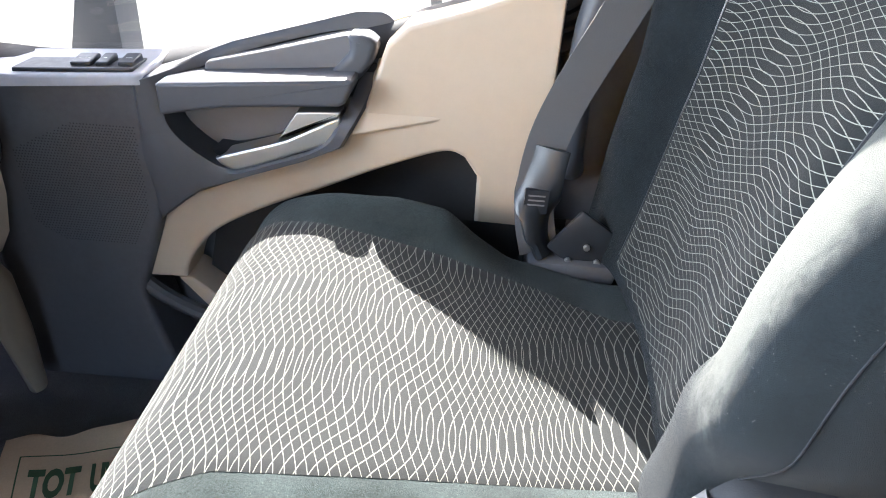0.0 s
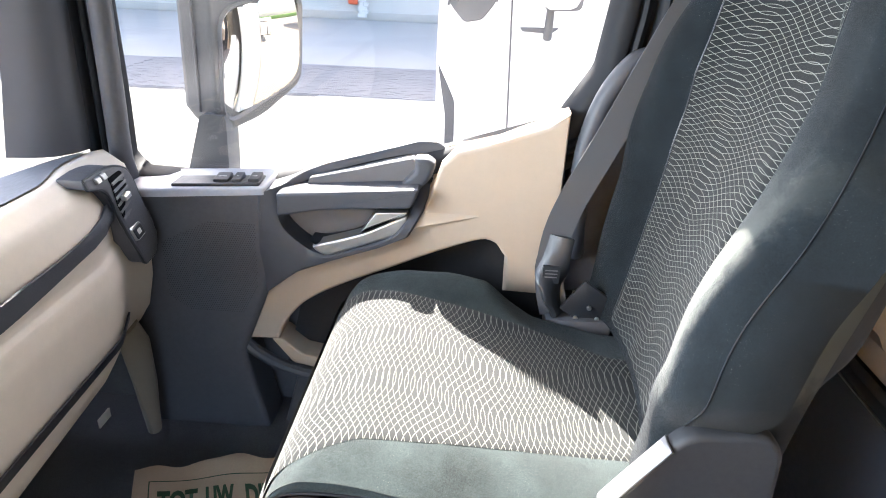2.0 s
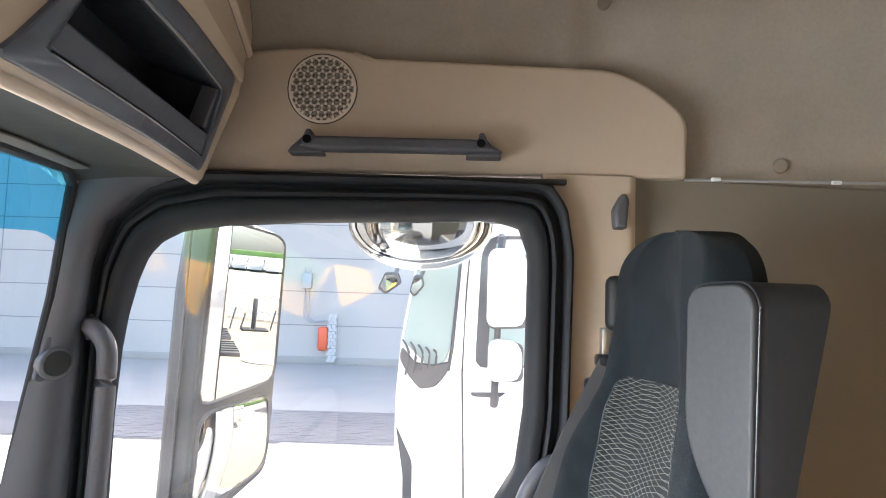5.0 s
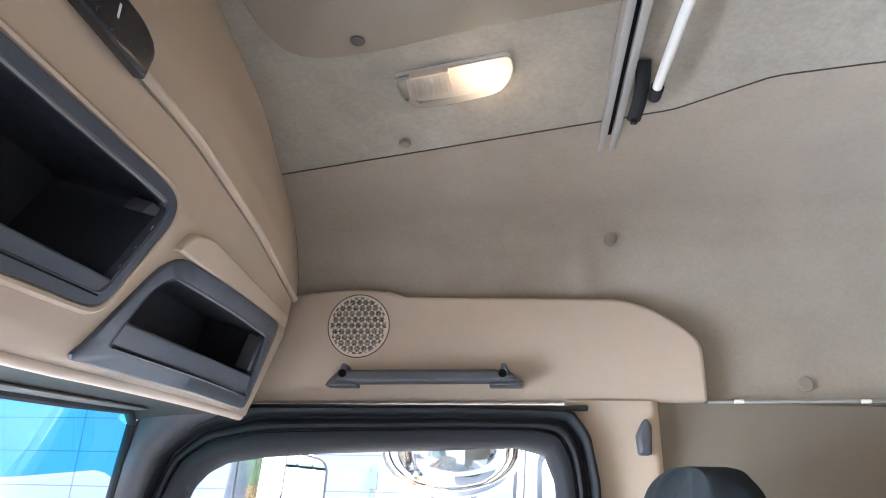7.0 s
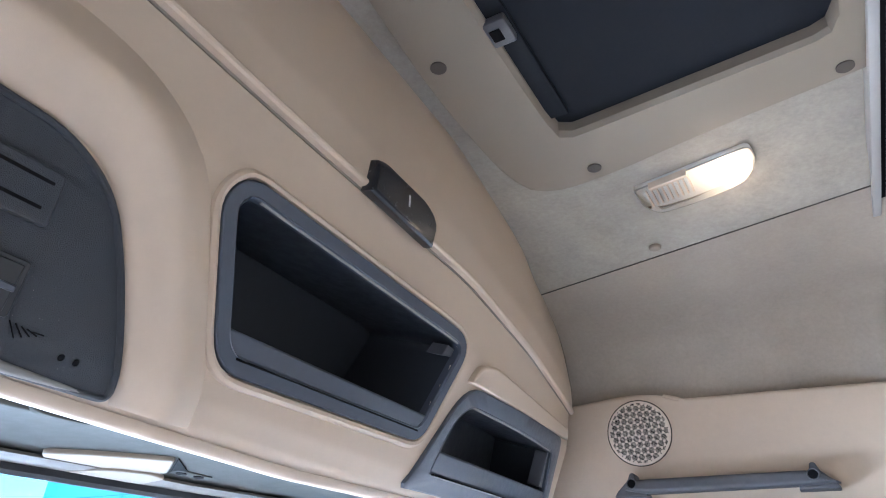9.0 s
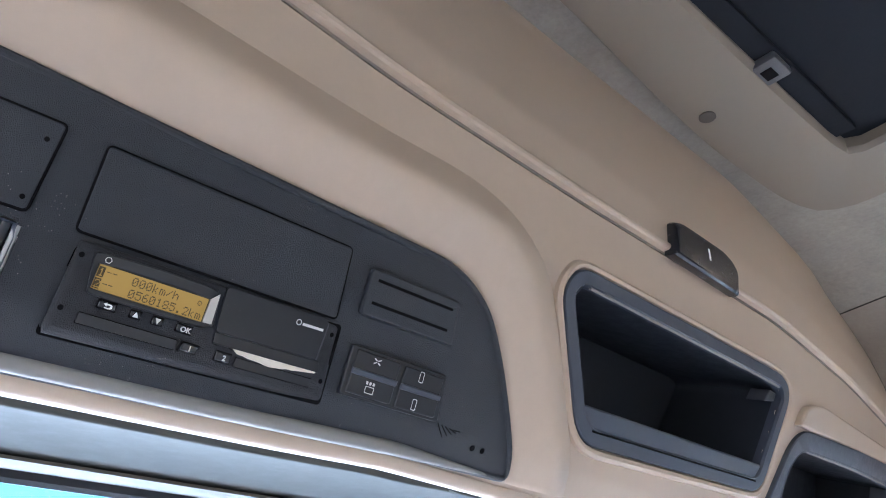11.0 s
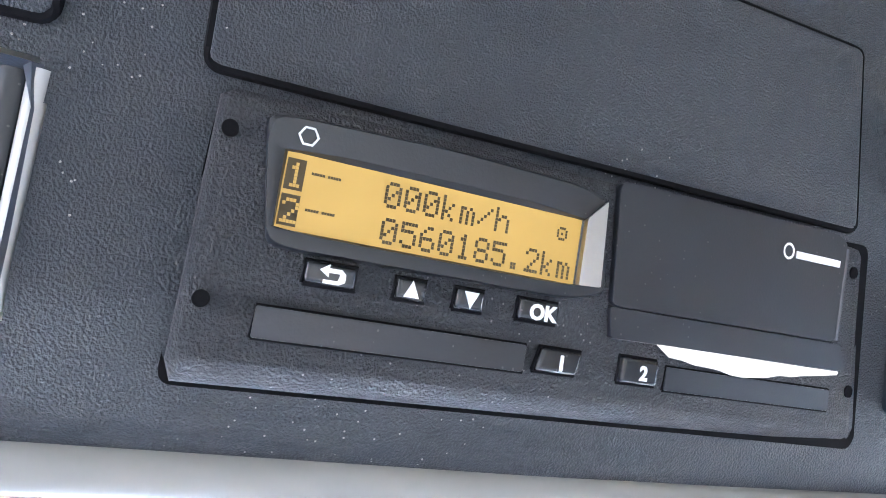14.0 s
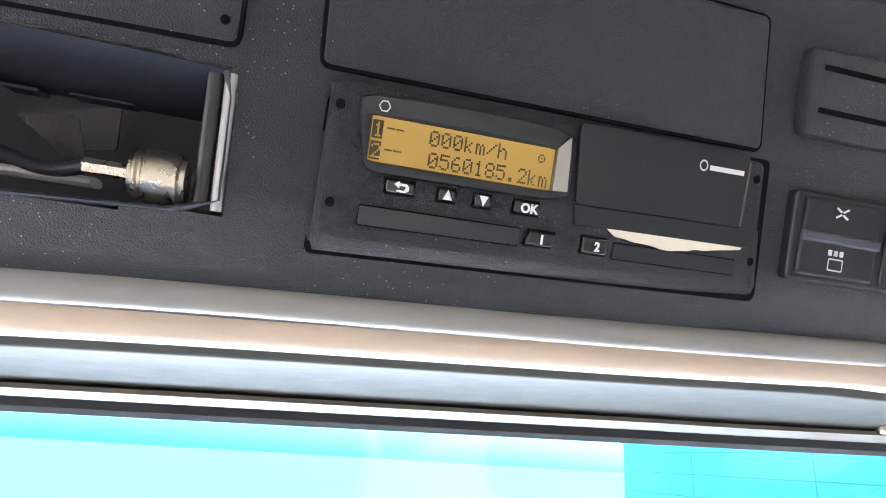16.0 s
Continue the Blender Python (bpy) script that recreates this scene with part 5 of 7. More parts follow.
def cushion_cloth(q, x):
    y = cloth_y(q, x)
    return Vector((x - 0.0022 * (1 - smooth01((x + 0.25) / 0.05)), y, cushion_top(x, y) + 0.0022 - 0.002 * smooth01((abs(q - 0.5) - 0.475) / 0.025)))


bm = sheet(cushion_cloth, steps(0, 1, 52), [-0.2545 + 0.50 * (k / 90) ** 1.3 for k in range(91)], uv=lambda q, x: (cloth_y(q, x), float(np.interp(x, XX, ARC))))
part("cushion_insert", bm, WOVEN, cushion, "dark cloth with crossing wavy pale threads", crease=1.2)
near_seam = curve_pts([(-0.236, SY - 0.257, 0.756), (-0.205, SY - 0.2625, 0.772), (-0.16, SY - 0.2635, 0.776), (-0.10, SY - 0.2635, 0.770), (-0.013, SY - 0.2635, 0.757), (0.035, SY - 0.2635, 0.748), (0.058, SY - 0.2635, 0.751), (0.078, SY - 0.2635, 0.770), (0.10, SY - 0.2635, 0.776), (0.15, SY - 0.2635, 0.777)], 6)
part("side_bolster", sheet(lambda s, q: Vector((near_seam[int(s)].x, SY - 0.2625 - 0.002 * math.sin(math.pi * q), near_seam[int(s)].z + (cushion_top(near_seam[int(s)].x, SY - 0.2618) - near_seam[int(s)].z) * q)), range(len(near_seam)), steps(0, 1, 8)), SUNVELOUR, cushion)
part("piping", tube([p + Vector((0, -0.001, 0)) for p in near_seam], 0.0016, 6), RUBBER, cushion)
# skirt under the velour: a closed pan
bm = bmesh.new()
rings = []
for z, g in ((0.764, 0.004), (0.745, 0.0), (0.715, -0.003), (0.698, 0.003), (0.684, 0.018), (0.679, 0.05)):
    pts = inset(rounded([(-0.257, SY - 0.262), (0.10, SY - 0.262), (0.25, SY - 0.22), (0.25, SY + 0.24), (-0.257, SY + 0.24)], [0.06, 0.03, 0.02, 0.03, 0.06], 8), g)
    rings.append([bm.verts.new((u, v, z - 0.010 * smooth01((u + 0.05) / 0.2) - 0.03 * smooth01((-0.20 - u) / 0.05) if z > 0.73 else z)) for u, v in pts])
strip(bm, rings)
bm.faces.new(rings[-1])
bmesh.ops.recalc_face_normals(bm, faces=bm.faces)
part("skirt", bm, SKIRT, cushion, "dark vinyl skirt round the cushion")
part("pedestal", block(-0.16, 0.24, SY - 0.16, SY + 0.17, FLOOR, 0.66, 0.02), BLACK, seat)
part("slide_rail", block(-0.20, 0.30, SY - 0.19, SY - 0.15, FLOOR + 0.01, FLOOR + 0.05, 0.006), BLACK, seat)
for x0, x1 in ((-0.165, -0.160), (-0.14, -0.136)):
    part("lever_rod", tube([(x0, SY - 0.215, 0.665), (x0 - 0.006, SY - 0.222, 0.60), (x0 - 0.008, SY - 0.222, 0.55)], 0.0032, 8), CHROME if x0 > -0.15 else ALU, seat)

# backrest
BZ = [0.74, 0.80, 0.90, 1.05, 1.20, 1.32, 1.42, 1.49, 1.528, 1.560]
BX = [0.190, 0.204, 0.222, 0.248, 0.300, 0.330, 0.326, 0.322, 0.328, 0.345]
BW = [0.235, 0.235, 0.236, 0.232, 0.205, 0.162, 0.147, 0.139, 0.122, 0.055]
BB = [0.030, 0.036, 0.046, 0.048, 0.045, 0.022, 0.006, 0.0, 0.0, 0.0]
BT = [0.11, 0.11, 0.105, 0.100, 0.10, 0.10, 0.10, 0.095, 0.085, 0.055]
ZB = np.linspace(0.74, 1.560, 140)


def smoothed(ys, n=18):
    v = np.interp(ZB, BZ, ys)
    for _ in range(n):
        v[1:-1] = 0.25 * v[:-2] + 0.5 * v[1:-1] + 0.25 * v[2:]
    return v


VX, VW, VB, VT = smoothed(BX), smoothed(BW, 14), smoothed(BB), smoothed(BT)
VW = np.where(ZB > 1.44, np.minimum(VW + 0.02, 0.144 * np.sqrt(np.maximum(0.0, 1 - np.maximum(0.0, (ZB - 1.44) / 0.1205) ** 4.6))), VW)
BARC = np.concatenate(([0], np.cumsum(np.hypot(np.diff(ZB), np.diff(VX)))))
BY = 0.668


def mid_y(z):
    return BY + 0.014 * smooth01((z - 1.22) / 0.16)


VN = smoothed([0.040, 0.048, 0.062, 0.060, 0.045, 0.024, 0.006, 0.0, 0.0, 0.0])


def swell(z):
    """How far the roll on the driver's side stands out, 0 to 1."""
    return (0.45 + 0.55 * smooth01((z - 0.84) / 0.08)) * (1 - smooth01((z - 1.04) / 0.24))


def half_wide(z, s):
    return float(np.interp(z, ZB, VW)) * (1.0 + (0.29 * swell(z) if s < 0 else 0.10 * math.exp(-((z - 1.02) / 0.13) ** 2)))


def back_at(z, d):
    """A point of the backrest's front, d metres from its middle towards the door."""
    x, w = float(np.interp(z, ZB, VX)), float(np.interp(z, ZB, VW))
    reach, a = half_wide(z, d), abs(d)
    dip = 0.010 * (1 - min(1.0, a / (0.5 * w)) ** 2)
    turn = 0.21 * smooth01((z - 0.95) / 0.30) * max(-w, min(w, d))
    if d < 0:
        b, g = float(np.interp(z, ZB, VN)) + 0.004 * math.exp(-((z - 0.99) / 0.06) ** 2) - 0.010 * (1 - smooth01((z - 0.80) / 0.12)), swell(z)
        crest = reach - 0.10 * w - 0.012 * g
        inner = min(1.0, max(0.0, (crest - a) / (0.085 + 0.004 * g)))
        roll = (b + 0.001 * g) * math.sqrt(1 - inner * inner)
        u = min(1.0, max(0.0, (a - crest) / (reach - crest)))
        edge = (0.06 + 0.045 * g) * (1 - math.sqrt(1 - 0.995 * u * u))
    else:
        b = float(np.interp(z, ZB, VB))
        roll = b * math.sin(math.pi * smooth01((a / w - 0.48) / 0.42) * 0.5) if a < 0.90 * w else b
        edge = 0.06 * max(0.0, (a / w - 0.84) / 0.16) ** 2.0
    return Vector((x - roll + edge + dip - turn, mid_y(z) + d, z))


def back_front(z, s):
    """The backrest's front: s from -1 (driver's side) to 1 (door side)."""
    return back_at(z, s * half_wide(z, s))


def back_ring(z):
    w, t, x = (float(np.interp(z, ZB, v)) for v in (VW, VT, VX))
    pts = [back_front(z, s) for s in steps(-1, 1, 60)]
    b = float(np.interp(z, ZB, VB))
    xb = x + t
    for s in (1.0, 0.97, 0.85, 0.5, 0.0, -0.5, -0.85, -0.97, -1.0):
        pts.append(Vector((xb - 0.12 * smooth01((z - 0.85) / 0.35) * w * s - (0.03 if abs(s) > 0.99 else 0.008 if abs(s) > 0.9 else 0), mid_y(z) + s * w * 1.03, z)))
    return pts


bm = bmesh.new()
rings = [[bm.verts.new(p) for p in back_ring(z)] for z in list(np.linspace(0.745, 1.522, 70)) + [1.528, 1.534, 1.540, 1.545, 1.549, 1.552, 1.555, 1.557, 1.5585, 1.5595]]
strip(bm, rings)
top = bm.verts.new((0.375, BY + 0.014, 1.5595))
for i in range(len(rings[-1])):
    bm.faces.new((rings[-1][i], rings[-1][(i + 1) % len(rings[-1])], top))
bmesh.ops.recalc_face_normals(bm, faces=bm.faces)
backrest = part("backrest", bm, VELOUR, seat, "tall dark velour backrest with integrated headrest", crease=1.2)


def insert_half(z):
    return lerp(z, [0.76, 0.95, 1.15, 1.27, 1.315, 1.327], [0.132, 0.135, 0.129, 0.111, 0.100, 0.084])


def insert_mid(z):
    return lerp(z, [0.76, 1.10, 1.28], [-0.010, -0.009, 0.008])


def back_insert(q, z):
    return back_at(z, insert_mid(z) + q * insert_half(z)) + Vector((-0.0026 + 0.0025 * smooth01((abs(q) - 0.92) / 0.08), 0, 0))


bm = sheet(back_insert, steps(-1, 1, 44), steps(0.76, 1.327, 90), uv=lambda q, z: (q * insert_half(z), float(np.interp(z, ZB, BARC)) + 0.02))
part("backrest_insert", bm, WOVEN, backrest, "dark cloth with crossing wavy pale threads", crease=1.2)
for sgn in (-1, 1):
    part("insert_seam", tube([back_insert(sgn * 1.01, z) for z in steps(0.77, 1.32, 60)], 0.0011, 6), SMOOTH, backrest)
part("side_seam", tube([back_front(z, -0.965) + Vector((-0.0004, -0.0006, 0)) for z in steps(0.80, 1.20, 50)], 0.0006, 6), SMOOTH, backrest)
# plain side shell
part("back_shell", slab(rounded([(0.275, 0.86), (0.315, 0.83), (0.37, 0.92), (0.405, 1.13), (0.395, 1.16), (0.345, 1.08), (0.30, 0.96)], 0.02), flat("y", BY - 0.188, -1), 0, 0.016, 0.006), SKIRT, backrest)
# armrest folded up
prof = rounded([(0.515, 1.474), (0.517, 1.292), (0.485, 1.225), (0.448, 1.188), (0.428, 1.186), (0.424, 1.455), (0.44, 1.476)], [0.03, 0.04, 0.03, 0.015, 0.015, 0.02, 0.02])


def tilt(u, v, w):
    """The folded armrest's front: across, up, and forward; its back tapers in towards the tip."""
    w = 0.08 - (0.08 - w) * lerp(v, [1.186, 1.25, 1.476], [0.50, 0.72, 1.20])
    return Vector((0.394 + 0.50 * (0.497 - u) + 0.02 * (v - 1.32) - w, u - 0.25 * w, v))


fold = part("armrest", slab(prof, tilt, 0.0, 0.080, 0.012), SKIRT, seat, "black and grey vinyl armrest folded up beside the seat back")
part("pad", slab(inset(prof, 0.002), tilt, 0.07, 0.085, 0.004), VINYL, fold, "grey vinyl face of the armrest")
part("pad_piping", tube([tilt(u, v, 0.079) for u, v in inset(prof, 0.0005) + inset(prof, 0.0005)[:1]], 0.0014, 6), SMOOTH, fold)

# recliner cover and buckle
cover = part("recliner_cover", slab(rounded([(0.112, 0.764), (0.164, 0.842), (0.184, 0.870), (0.262, 0.876), (0.280, 0.855), (0.288, 0.70), (0.27, 0.62), (0.09, 0.62), (0.084, 0.70), (0.092, 0.722)], [0.004, 0.03, 0.02, 0.02, 0.02, 0.04, 0.02, 0.02, 0.02, 0.01]), flat("y", SY - 0.226, -1), 0, 0.020, 0.007), SKIRT, seat, "black plastic side cover, its slanted edge paled for the sun")
# Slanted part of the rim, in paler grey to stand for sunlight.
rim_top = curve_pts([(0.114, 0.0, 0.768), (0.135, 0.0, 0.800), (0.158, 0.0, 0.834), (0.170, 0.0, 0.852)], 6)
part("cover_edge", sheet(lambda i, q: rim_top[int(i)] + Vector((-0.003 * math.sin(math.pi * q), SY - 0.251 + 0.026 * q, 0.003 * math.sin(math.pi * q) + 0.001)), range(len(rim_top)), steps(0, 1, 8), 0.003), LEDGE, cover, "rim of the cover, pale grey for the sun on it")
part("cover_panel", slab(rounded([(0.092, 0.712), (0.26, 0.712), (0.25, 0.63), (0.092, 0.63)], 0.012), flat("y", SY - 0.243, -1), 0, 0.008, 0.003), BLACK, cover)
buckle = thing("belt_buckle", "black seat belt buckle with a bright red button", "belt buckle")
bt = pose(0.133, SY - 0.272, 0.755, 12, -10, 12) @ Matrix.Diagonal((1.16, 1.1, 1.12, 1))
part("body", block(-0.020, 0.020, -0.012, 0.012, -0.045, 0.030, 0.005, turn=bt), BLACK, buckle)
part("button", block(-0.0185, 0.0185, -0.0135, 0.006, 0.024, 0.040, 0.003, turn=bt), RED, buckle, "bright red release button")
part("slot", block(-0.014, 0.012, -0.003, 0.003, 0.039, 0.0412, 0.0, turn=bt), DARKHOLE, buckle)
part("rim", block(-0.0205, 0.0205, 0.004, 0.0128, 0.022, 0.040, 0.003, turn=bt), TORN, buckle)
part("stalk", tube([(0.136, SY - 0.268, 0.720), (0.156, SY - 0.255, 0.63)], 0.012, 10), BLACK, buckle)
part("bracket", slab(rounded([(0.096, 0.742), (0.128, 0.742), (0.128, 0.780), (0.118, 0.784), (0.102, 0.766)], 0.004), flat("y", SY - 0.250, -1), 0, 0.006, 0.002), WHITEROD, buckle, "pale buckle bracket")
part("bolt", slab(circle(0.158, 0.640, 0.011, 12), flat("y", SY - 0.258, -1), 0, 0.012, 0.003), ALU, buckle)
# belt
belt = thing("seat_belt", "grey webbing seat belt running down beside the door", "seat belt")
line = curve_pts([(0.318, 0.925, 1.335), (0.290, 0.915, 1.285), (0.233, 0.885, 1.184), (0.165, 0.872, 1.03), (0.118, 0.858, 0.93), (0.098, 0.845, 0.868), (0.094, 0.835, 0.80), (0.106, 0.825, 0.745)], 10)
bm = bmesh.new()
ring = []
for i, p in enumerate(line):
    t = (line[min(i + 1, len(line) - 1)] - line[max(i - 1, 0)]).normalized()
    a = Vector((1, 0.15, 0)) - t * t.dot(Vector((1, 0.15, 0)))
    a.normalize()
    n = t.cross(a).normalized()
    ring.append([bm.verts.new(p + a * u + n * v) for u, v in ((-0.024, -0.0007), (0.024, -0.0007), (0.024, 0.0007), (-0.024, 0.0007))])
strip(bm, ring)
bmesh.ops.recalc_face_normals(bm, faces=bm.faces)
part("webbing", bm, WEB, belt, crease=0.5)
part("sleeve", tube(curve_pts([(0.102, 0.846, 0.875), (0.096, 0.834, 0.82), (0.100, 0.828, 0.775), (0.112, 0.822, 0.745)], 5), 0.010, 12, wide=[0.028] * 8 + [0.026] * 4 + [0.02] * 4), SMOOTH, belt, "black sleeve at the belt's lower end")
lb = part("sleeve_label", slab(rect(0.080, 0.108, 0.800, 0.830, 0.002), flat("y", 0.824, -1), -0.004, 0.0025), SMOOTH, belt)
for k in range(3):
    part("print_bar", slab(rect(0.084, 0.104, 0.822 - 0.006 * k, 0.824 - 0.006 * k), flat("y", 0.8213, -1), 0, 0.0004), LEDGE, lb)
part("anchor", block(0.09, 0.20, 0.80, 0.85, 0.715, 0.745, 0.008), BLACK, belt)
part("anchor_plate", block(0.12, 0.19, 0.812, 0.818, 0.735, 0.80, 0.004, turn=Matrix.Translation((0.155, 0.815, 0.76)) @ Matrix.Rotation(0.6, 4, "Y") @ Matrix.Translation((-0.155, -0.815, -0.76))), SMOOTH, belt)
for u, v in ((0.140, 0.745), (0.160, 0.765), (0.175, 0.745)):
    part("rivet", slab(circle(u, v, 0.004, 10), flat("y", 0.811, -1), 0, 0.004, 0.001), ALU, belt)
part("guide", block(0.290, 0.345, 0.92, 0.955, 1.325, 1.350, 0.007), SMOOTH, belt)
part("guide_slot", block(0.300, 0.318, 0.93, 0.955, 1.345, 1.40, 0.004), CHROME, belt)
part("guide_cap", block(0.305, 0.36, 0.90, 0.945, 1.395, 1.50, 0.016, 3), VINYL, belt, "grey plastic cover of the belt guide")
part("bumper", block(0.272, 0.318, 0.93, 0.965, 1.278, 1.303, 0.008), SMOOTH, belt)

# ---------- dark instrument panel in the console ----------
SLOT = [(-0.83, 1.636), (-0.6385, 1.6436), (-0.6388, 1.6862), (-0.83, 1.6862)]
board = thing("instrument_panel", "black grained overhead panel with tachograph and switches", "instrument panel")
bm = sheet(lambda y, z: face(y, z, 0.002), steps(-1.09, -0.215, 350), steps(1.603, 1.780, 74), keep=lambda y, z: within((y, z), inset(DARK, 0.0015)) and not within((y, z), SLOT))
part("panel", bm, CONSOLE, board, crease=1.2)
# Black panel's lower edge, with the sheen from the windscreen painted pale.
part("lower_edge", tube([face(y, low_edge(y) + 0.0046, 0.0026) for y in steps(-1.05, -0.232, 60)], [0.0056] * 52 + [0.0052, 0.0047, 0.0041, 0.0036, 0.003, 0.0025, 0.002, 0.0015, 0.001], 24), EDGE, board, "rounded lower edge, paled for the windscreen's sheen", crease=1.5)
part("panel_edge", tube([face(u, v, 0.0014) for u, v in inset(DARK, 0.0012) + inset(DARK, 0.0012)[:1]], 0.0030, 10), CONSOLE, board)


def groove(pts, w=0.0028, r=0.0015, parent=board):
    return part("gap", tube([face(u, v, w) for u, v in pts], r, 6), DARKHOLE, parent)


# upper blank cover over the tachograph
cover_u = rounded([(-0.6132, 1.6935), (-0.4352, 1.7030), (-0.4405, 1.7526), (-0.6149, 1.7426)], 0.003)
part("blank_cover", slab(cover_u, face, 0.001, 0.0042, 0.0012), CONSOLE, board)
groove(cover_u + cover_u[:1], 0.0028, 0.0011)
# radio slot cover and its opening
cover_r = rounded([(-0.826, 1.6880), (-0.6392, 1.6930), (-0.6381, 1.7424), (-0.826, 1.7375)], 0.003)
radio = part("slot_cover", slab(cover_r, face, 0.001, 0.0040, 0.0012), CONSOLE, board)
groove(cover_r + cover_r[:1], 0.0028, 0.0011)
for u, v in ((-0.6921, 1.7237), (-0.6445, 1.7312), (-0.6436, 1.6991)):
    part("screw_hole", slab(circle(u, v, 0.0014, 14), face, 0.0038, 0.0043), DARKHOLE, radio)
box = part("slot_box", frame_ring(SLOT, inset(SLOT, 0.0012), face, [(0, 0.0015), (0.5, 0.0035), (1, 0.001), (1, -0.11)], 80), SLATE, board, "empty radio slot with loose cables")
bm = bmesh.new()
bm.faces.new(row(bm, SLOT, face, -0.108))
part("slot_back", bm, GREY, box)
part("slot_strip", tube([face(-0.6398, 1.6850, 0.0010), face(-0.6396, 1.6450, 0.0010)], 0.0019, 12, wide=0.0020), ANODISED, box, "bright metal strip")
part("slot_channel", tube([face(-0.6450, 1.6850, -0.0030), face(-0.6450, 1.6470, -0.0030)], 0.0022, 10, wide=0.0026), SMOOTH, box)
for a, b, v in ((-0.722, -0.683, 1.6905), (-0.708, -0.675, 1.6995), (-0.715, -0.690, 1.6840), (-0.700, -0.672, 1.6950), (-0.771, -0.764, 1.7000), (-0.767, -0.749, 1.6900), (-0.776, -0.762, 1.6950), (-0.741, -0.727, 1.6830)):
    part("slot_rib", slab(rounded(rect(a, b, v, v + 0.0016), 0.0005), face, -0.108, -0.094, 0.0004), SLATE, box)
part("slot_flag", slab(rounded([(-0.717, 1.6685), (-0.6965, 1.6715), (-0.6925, 1.6550), (-0.6960, 1.6535)], [0.001, 0.003, 0.001, 0.001]), face, -0.0508, -0.050), VINYL, box, "grey card in the slot")
part("slot_post", slab(rounded([(-0.716, 1.675), (-0.690, 1.680), (-0.690, 1.664), (-0.712, 1.660)], 0.001), face, -0.080, -0.078), GREY, box)
plug = thing("aerial_plug", "loose knurled metal aerial plug in the empty slot", "aerial plug")
knob = bmesh.new()
rings = []
for k, s in enumerate(steps(0, 1, 22)):
    u = -0.6665 + 0.0165 * s
    r = 0.0062 if k in (0, 1) else 0.0066 if k in (4, 5) else 0.0076 if 2 <= k <= 19 else 0.0066
    rings.append([knob.verts.new(face(u, 1.6520, -0.006) + Vector((math.cos(a), 0, math.sin(a))) * (r + (0.0009 if (j + k) % 2 and 6 <= k <= 19 else 0.0))) for j, a in enumerate(2 * math.pi * q / 48 for q in range(48))])
strip(knob, rings)
knob.faces.new(rings[0]), knob.faces.new(rings[-1])
bmesh.ops.recalc_face_normals(knob, faces=knob.faces)
part("knurled_ring", knob, STEEL, plug, "nickel knurled ring", crease=0.3)
part("stem", tube([face(-0.6670, 1.6520, -0.006), face(-0.6800, 1.6520, -0.006)], 0.0026, 6), STEEL, plug)
cable = curve_pts([face(-0.6790, 1.6520, -0.006), face(-0.694, 1.6500, -0.018), face(-0.716, 1.6545, -0.035), face(-0.752, 1.6640, -0.042), face(-0.80, 1.680, -0.05)], 8)
part("cable", tube(cable, 0.0024, 12), SMOOTH, plug)
part("second_cable", tube(curve_pts([face(-0.680, 1.6480, -0.020), face(-0.700, 1.6485, -0.030), face(-0.744, 1.6490, -0.038), face(-0.80, 1.654, -0.045)], 8), 0.0018, 10, wide=0.003), SILL, plug, "pale grey flat lead")

# ---------- tachograph ----------
T0, T1, TB, TT = -0.612, -0.4285, 1.641, 1.697
tacho = thing("tachograph", "black tachograph unit with a lit amber display", "tachograph")


def on_tacho(u, v, w):
    """u, v in shares of the front's width and height; w in metres out. The unit sits a little crooked, proud at its left end."""
    q = v + u * (0.12 + 0.08 * v)
    return face(T0 + (T1 - T0) * u, TB + (TT - TB) * q, 0.0032 + 0.0090 * (1 - u) + w)


def in_metres(a, b, w):
    """The same front, with a and b in metres from its lower corner."""
    return on_tacho(a / (T1 - T0), b / (TT - TB), w)


TW, TH = T1 - T0, TT - TB
body = part("body", slab(rounded([(0.002, -0.0030), (1.014 * TW, -0.030 * TH), (0.996 * TW, 0.860 * TH), (0.975 * TW, 0.880 * TH), (0.022 * TW, 0.862 * TH), (0.012 * TW, 0.82 * TH)], [0.004, 0.003, 0.003, 0.003, 0.003, 0.003]), in_metres, -0.014, 0.0, 0.0042), TACHO, tacho)
# Flat dark plate that paints the shadow in the gap round the unit.
part("base_gap", slab(rounded([(0.0006, -0.0036), (1.016 * TW, -0.042 * TH), (1.001 * TW, 0.87 * TH), (0.002, 0.80 * TH)], 0.003), lambda a, b, w: face(T0 + a, TB + b + a / TW * (0.12 * TH + 0.08 * b), 0.0021 + w), 0.0, 0.0005), DARKHOLE, tacho)
for u, v in ((0.0323, 0.716), (0.0361, 0.2025), (0.9666, 0.731), (0.9834, 0.206)):
    part("key_hole", slab(circle(u * TW, v * TH, 0.0015, 16), in_metres, -0.002, 0.0006), DARKHOLE, body)
# display in its bezel
bez = rounded([(0.085, 0.385), (0.450, 0.390), (0.500, 0.43), (0.484, 0.785), (0.45, 0.815), (0.272, 0.822), (0.062, 0.795)], 0.03)
dis = [(0.090, 0.447), (0.4523, 0.447), (0.4523, 0.688), (0.090, 0.688)]
part("display_bezel", frame_ring(bez, dis, on_tacho, [(0, -0.0004), (0.04, 0.0016), (0.10, 0.0022), (0.5, 0.0022), (0.85, 0.0018), (1, 0.0005)], 120), SMOOTH, body)
bm = sheet(lambda u, v: on_tacho(u, v, 0.0007), steps(0.090, 0.4523, 24), [0.447, 0.688])
display = part("display", bm, LCD, tacho, "amber lit display")
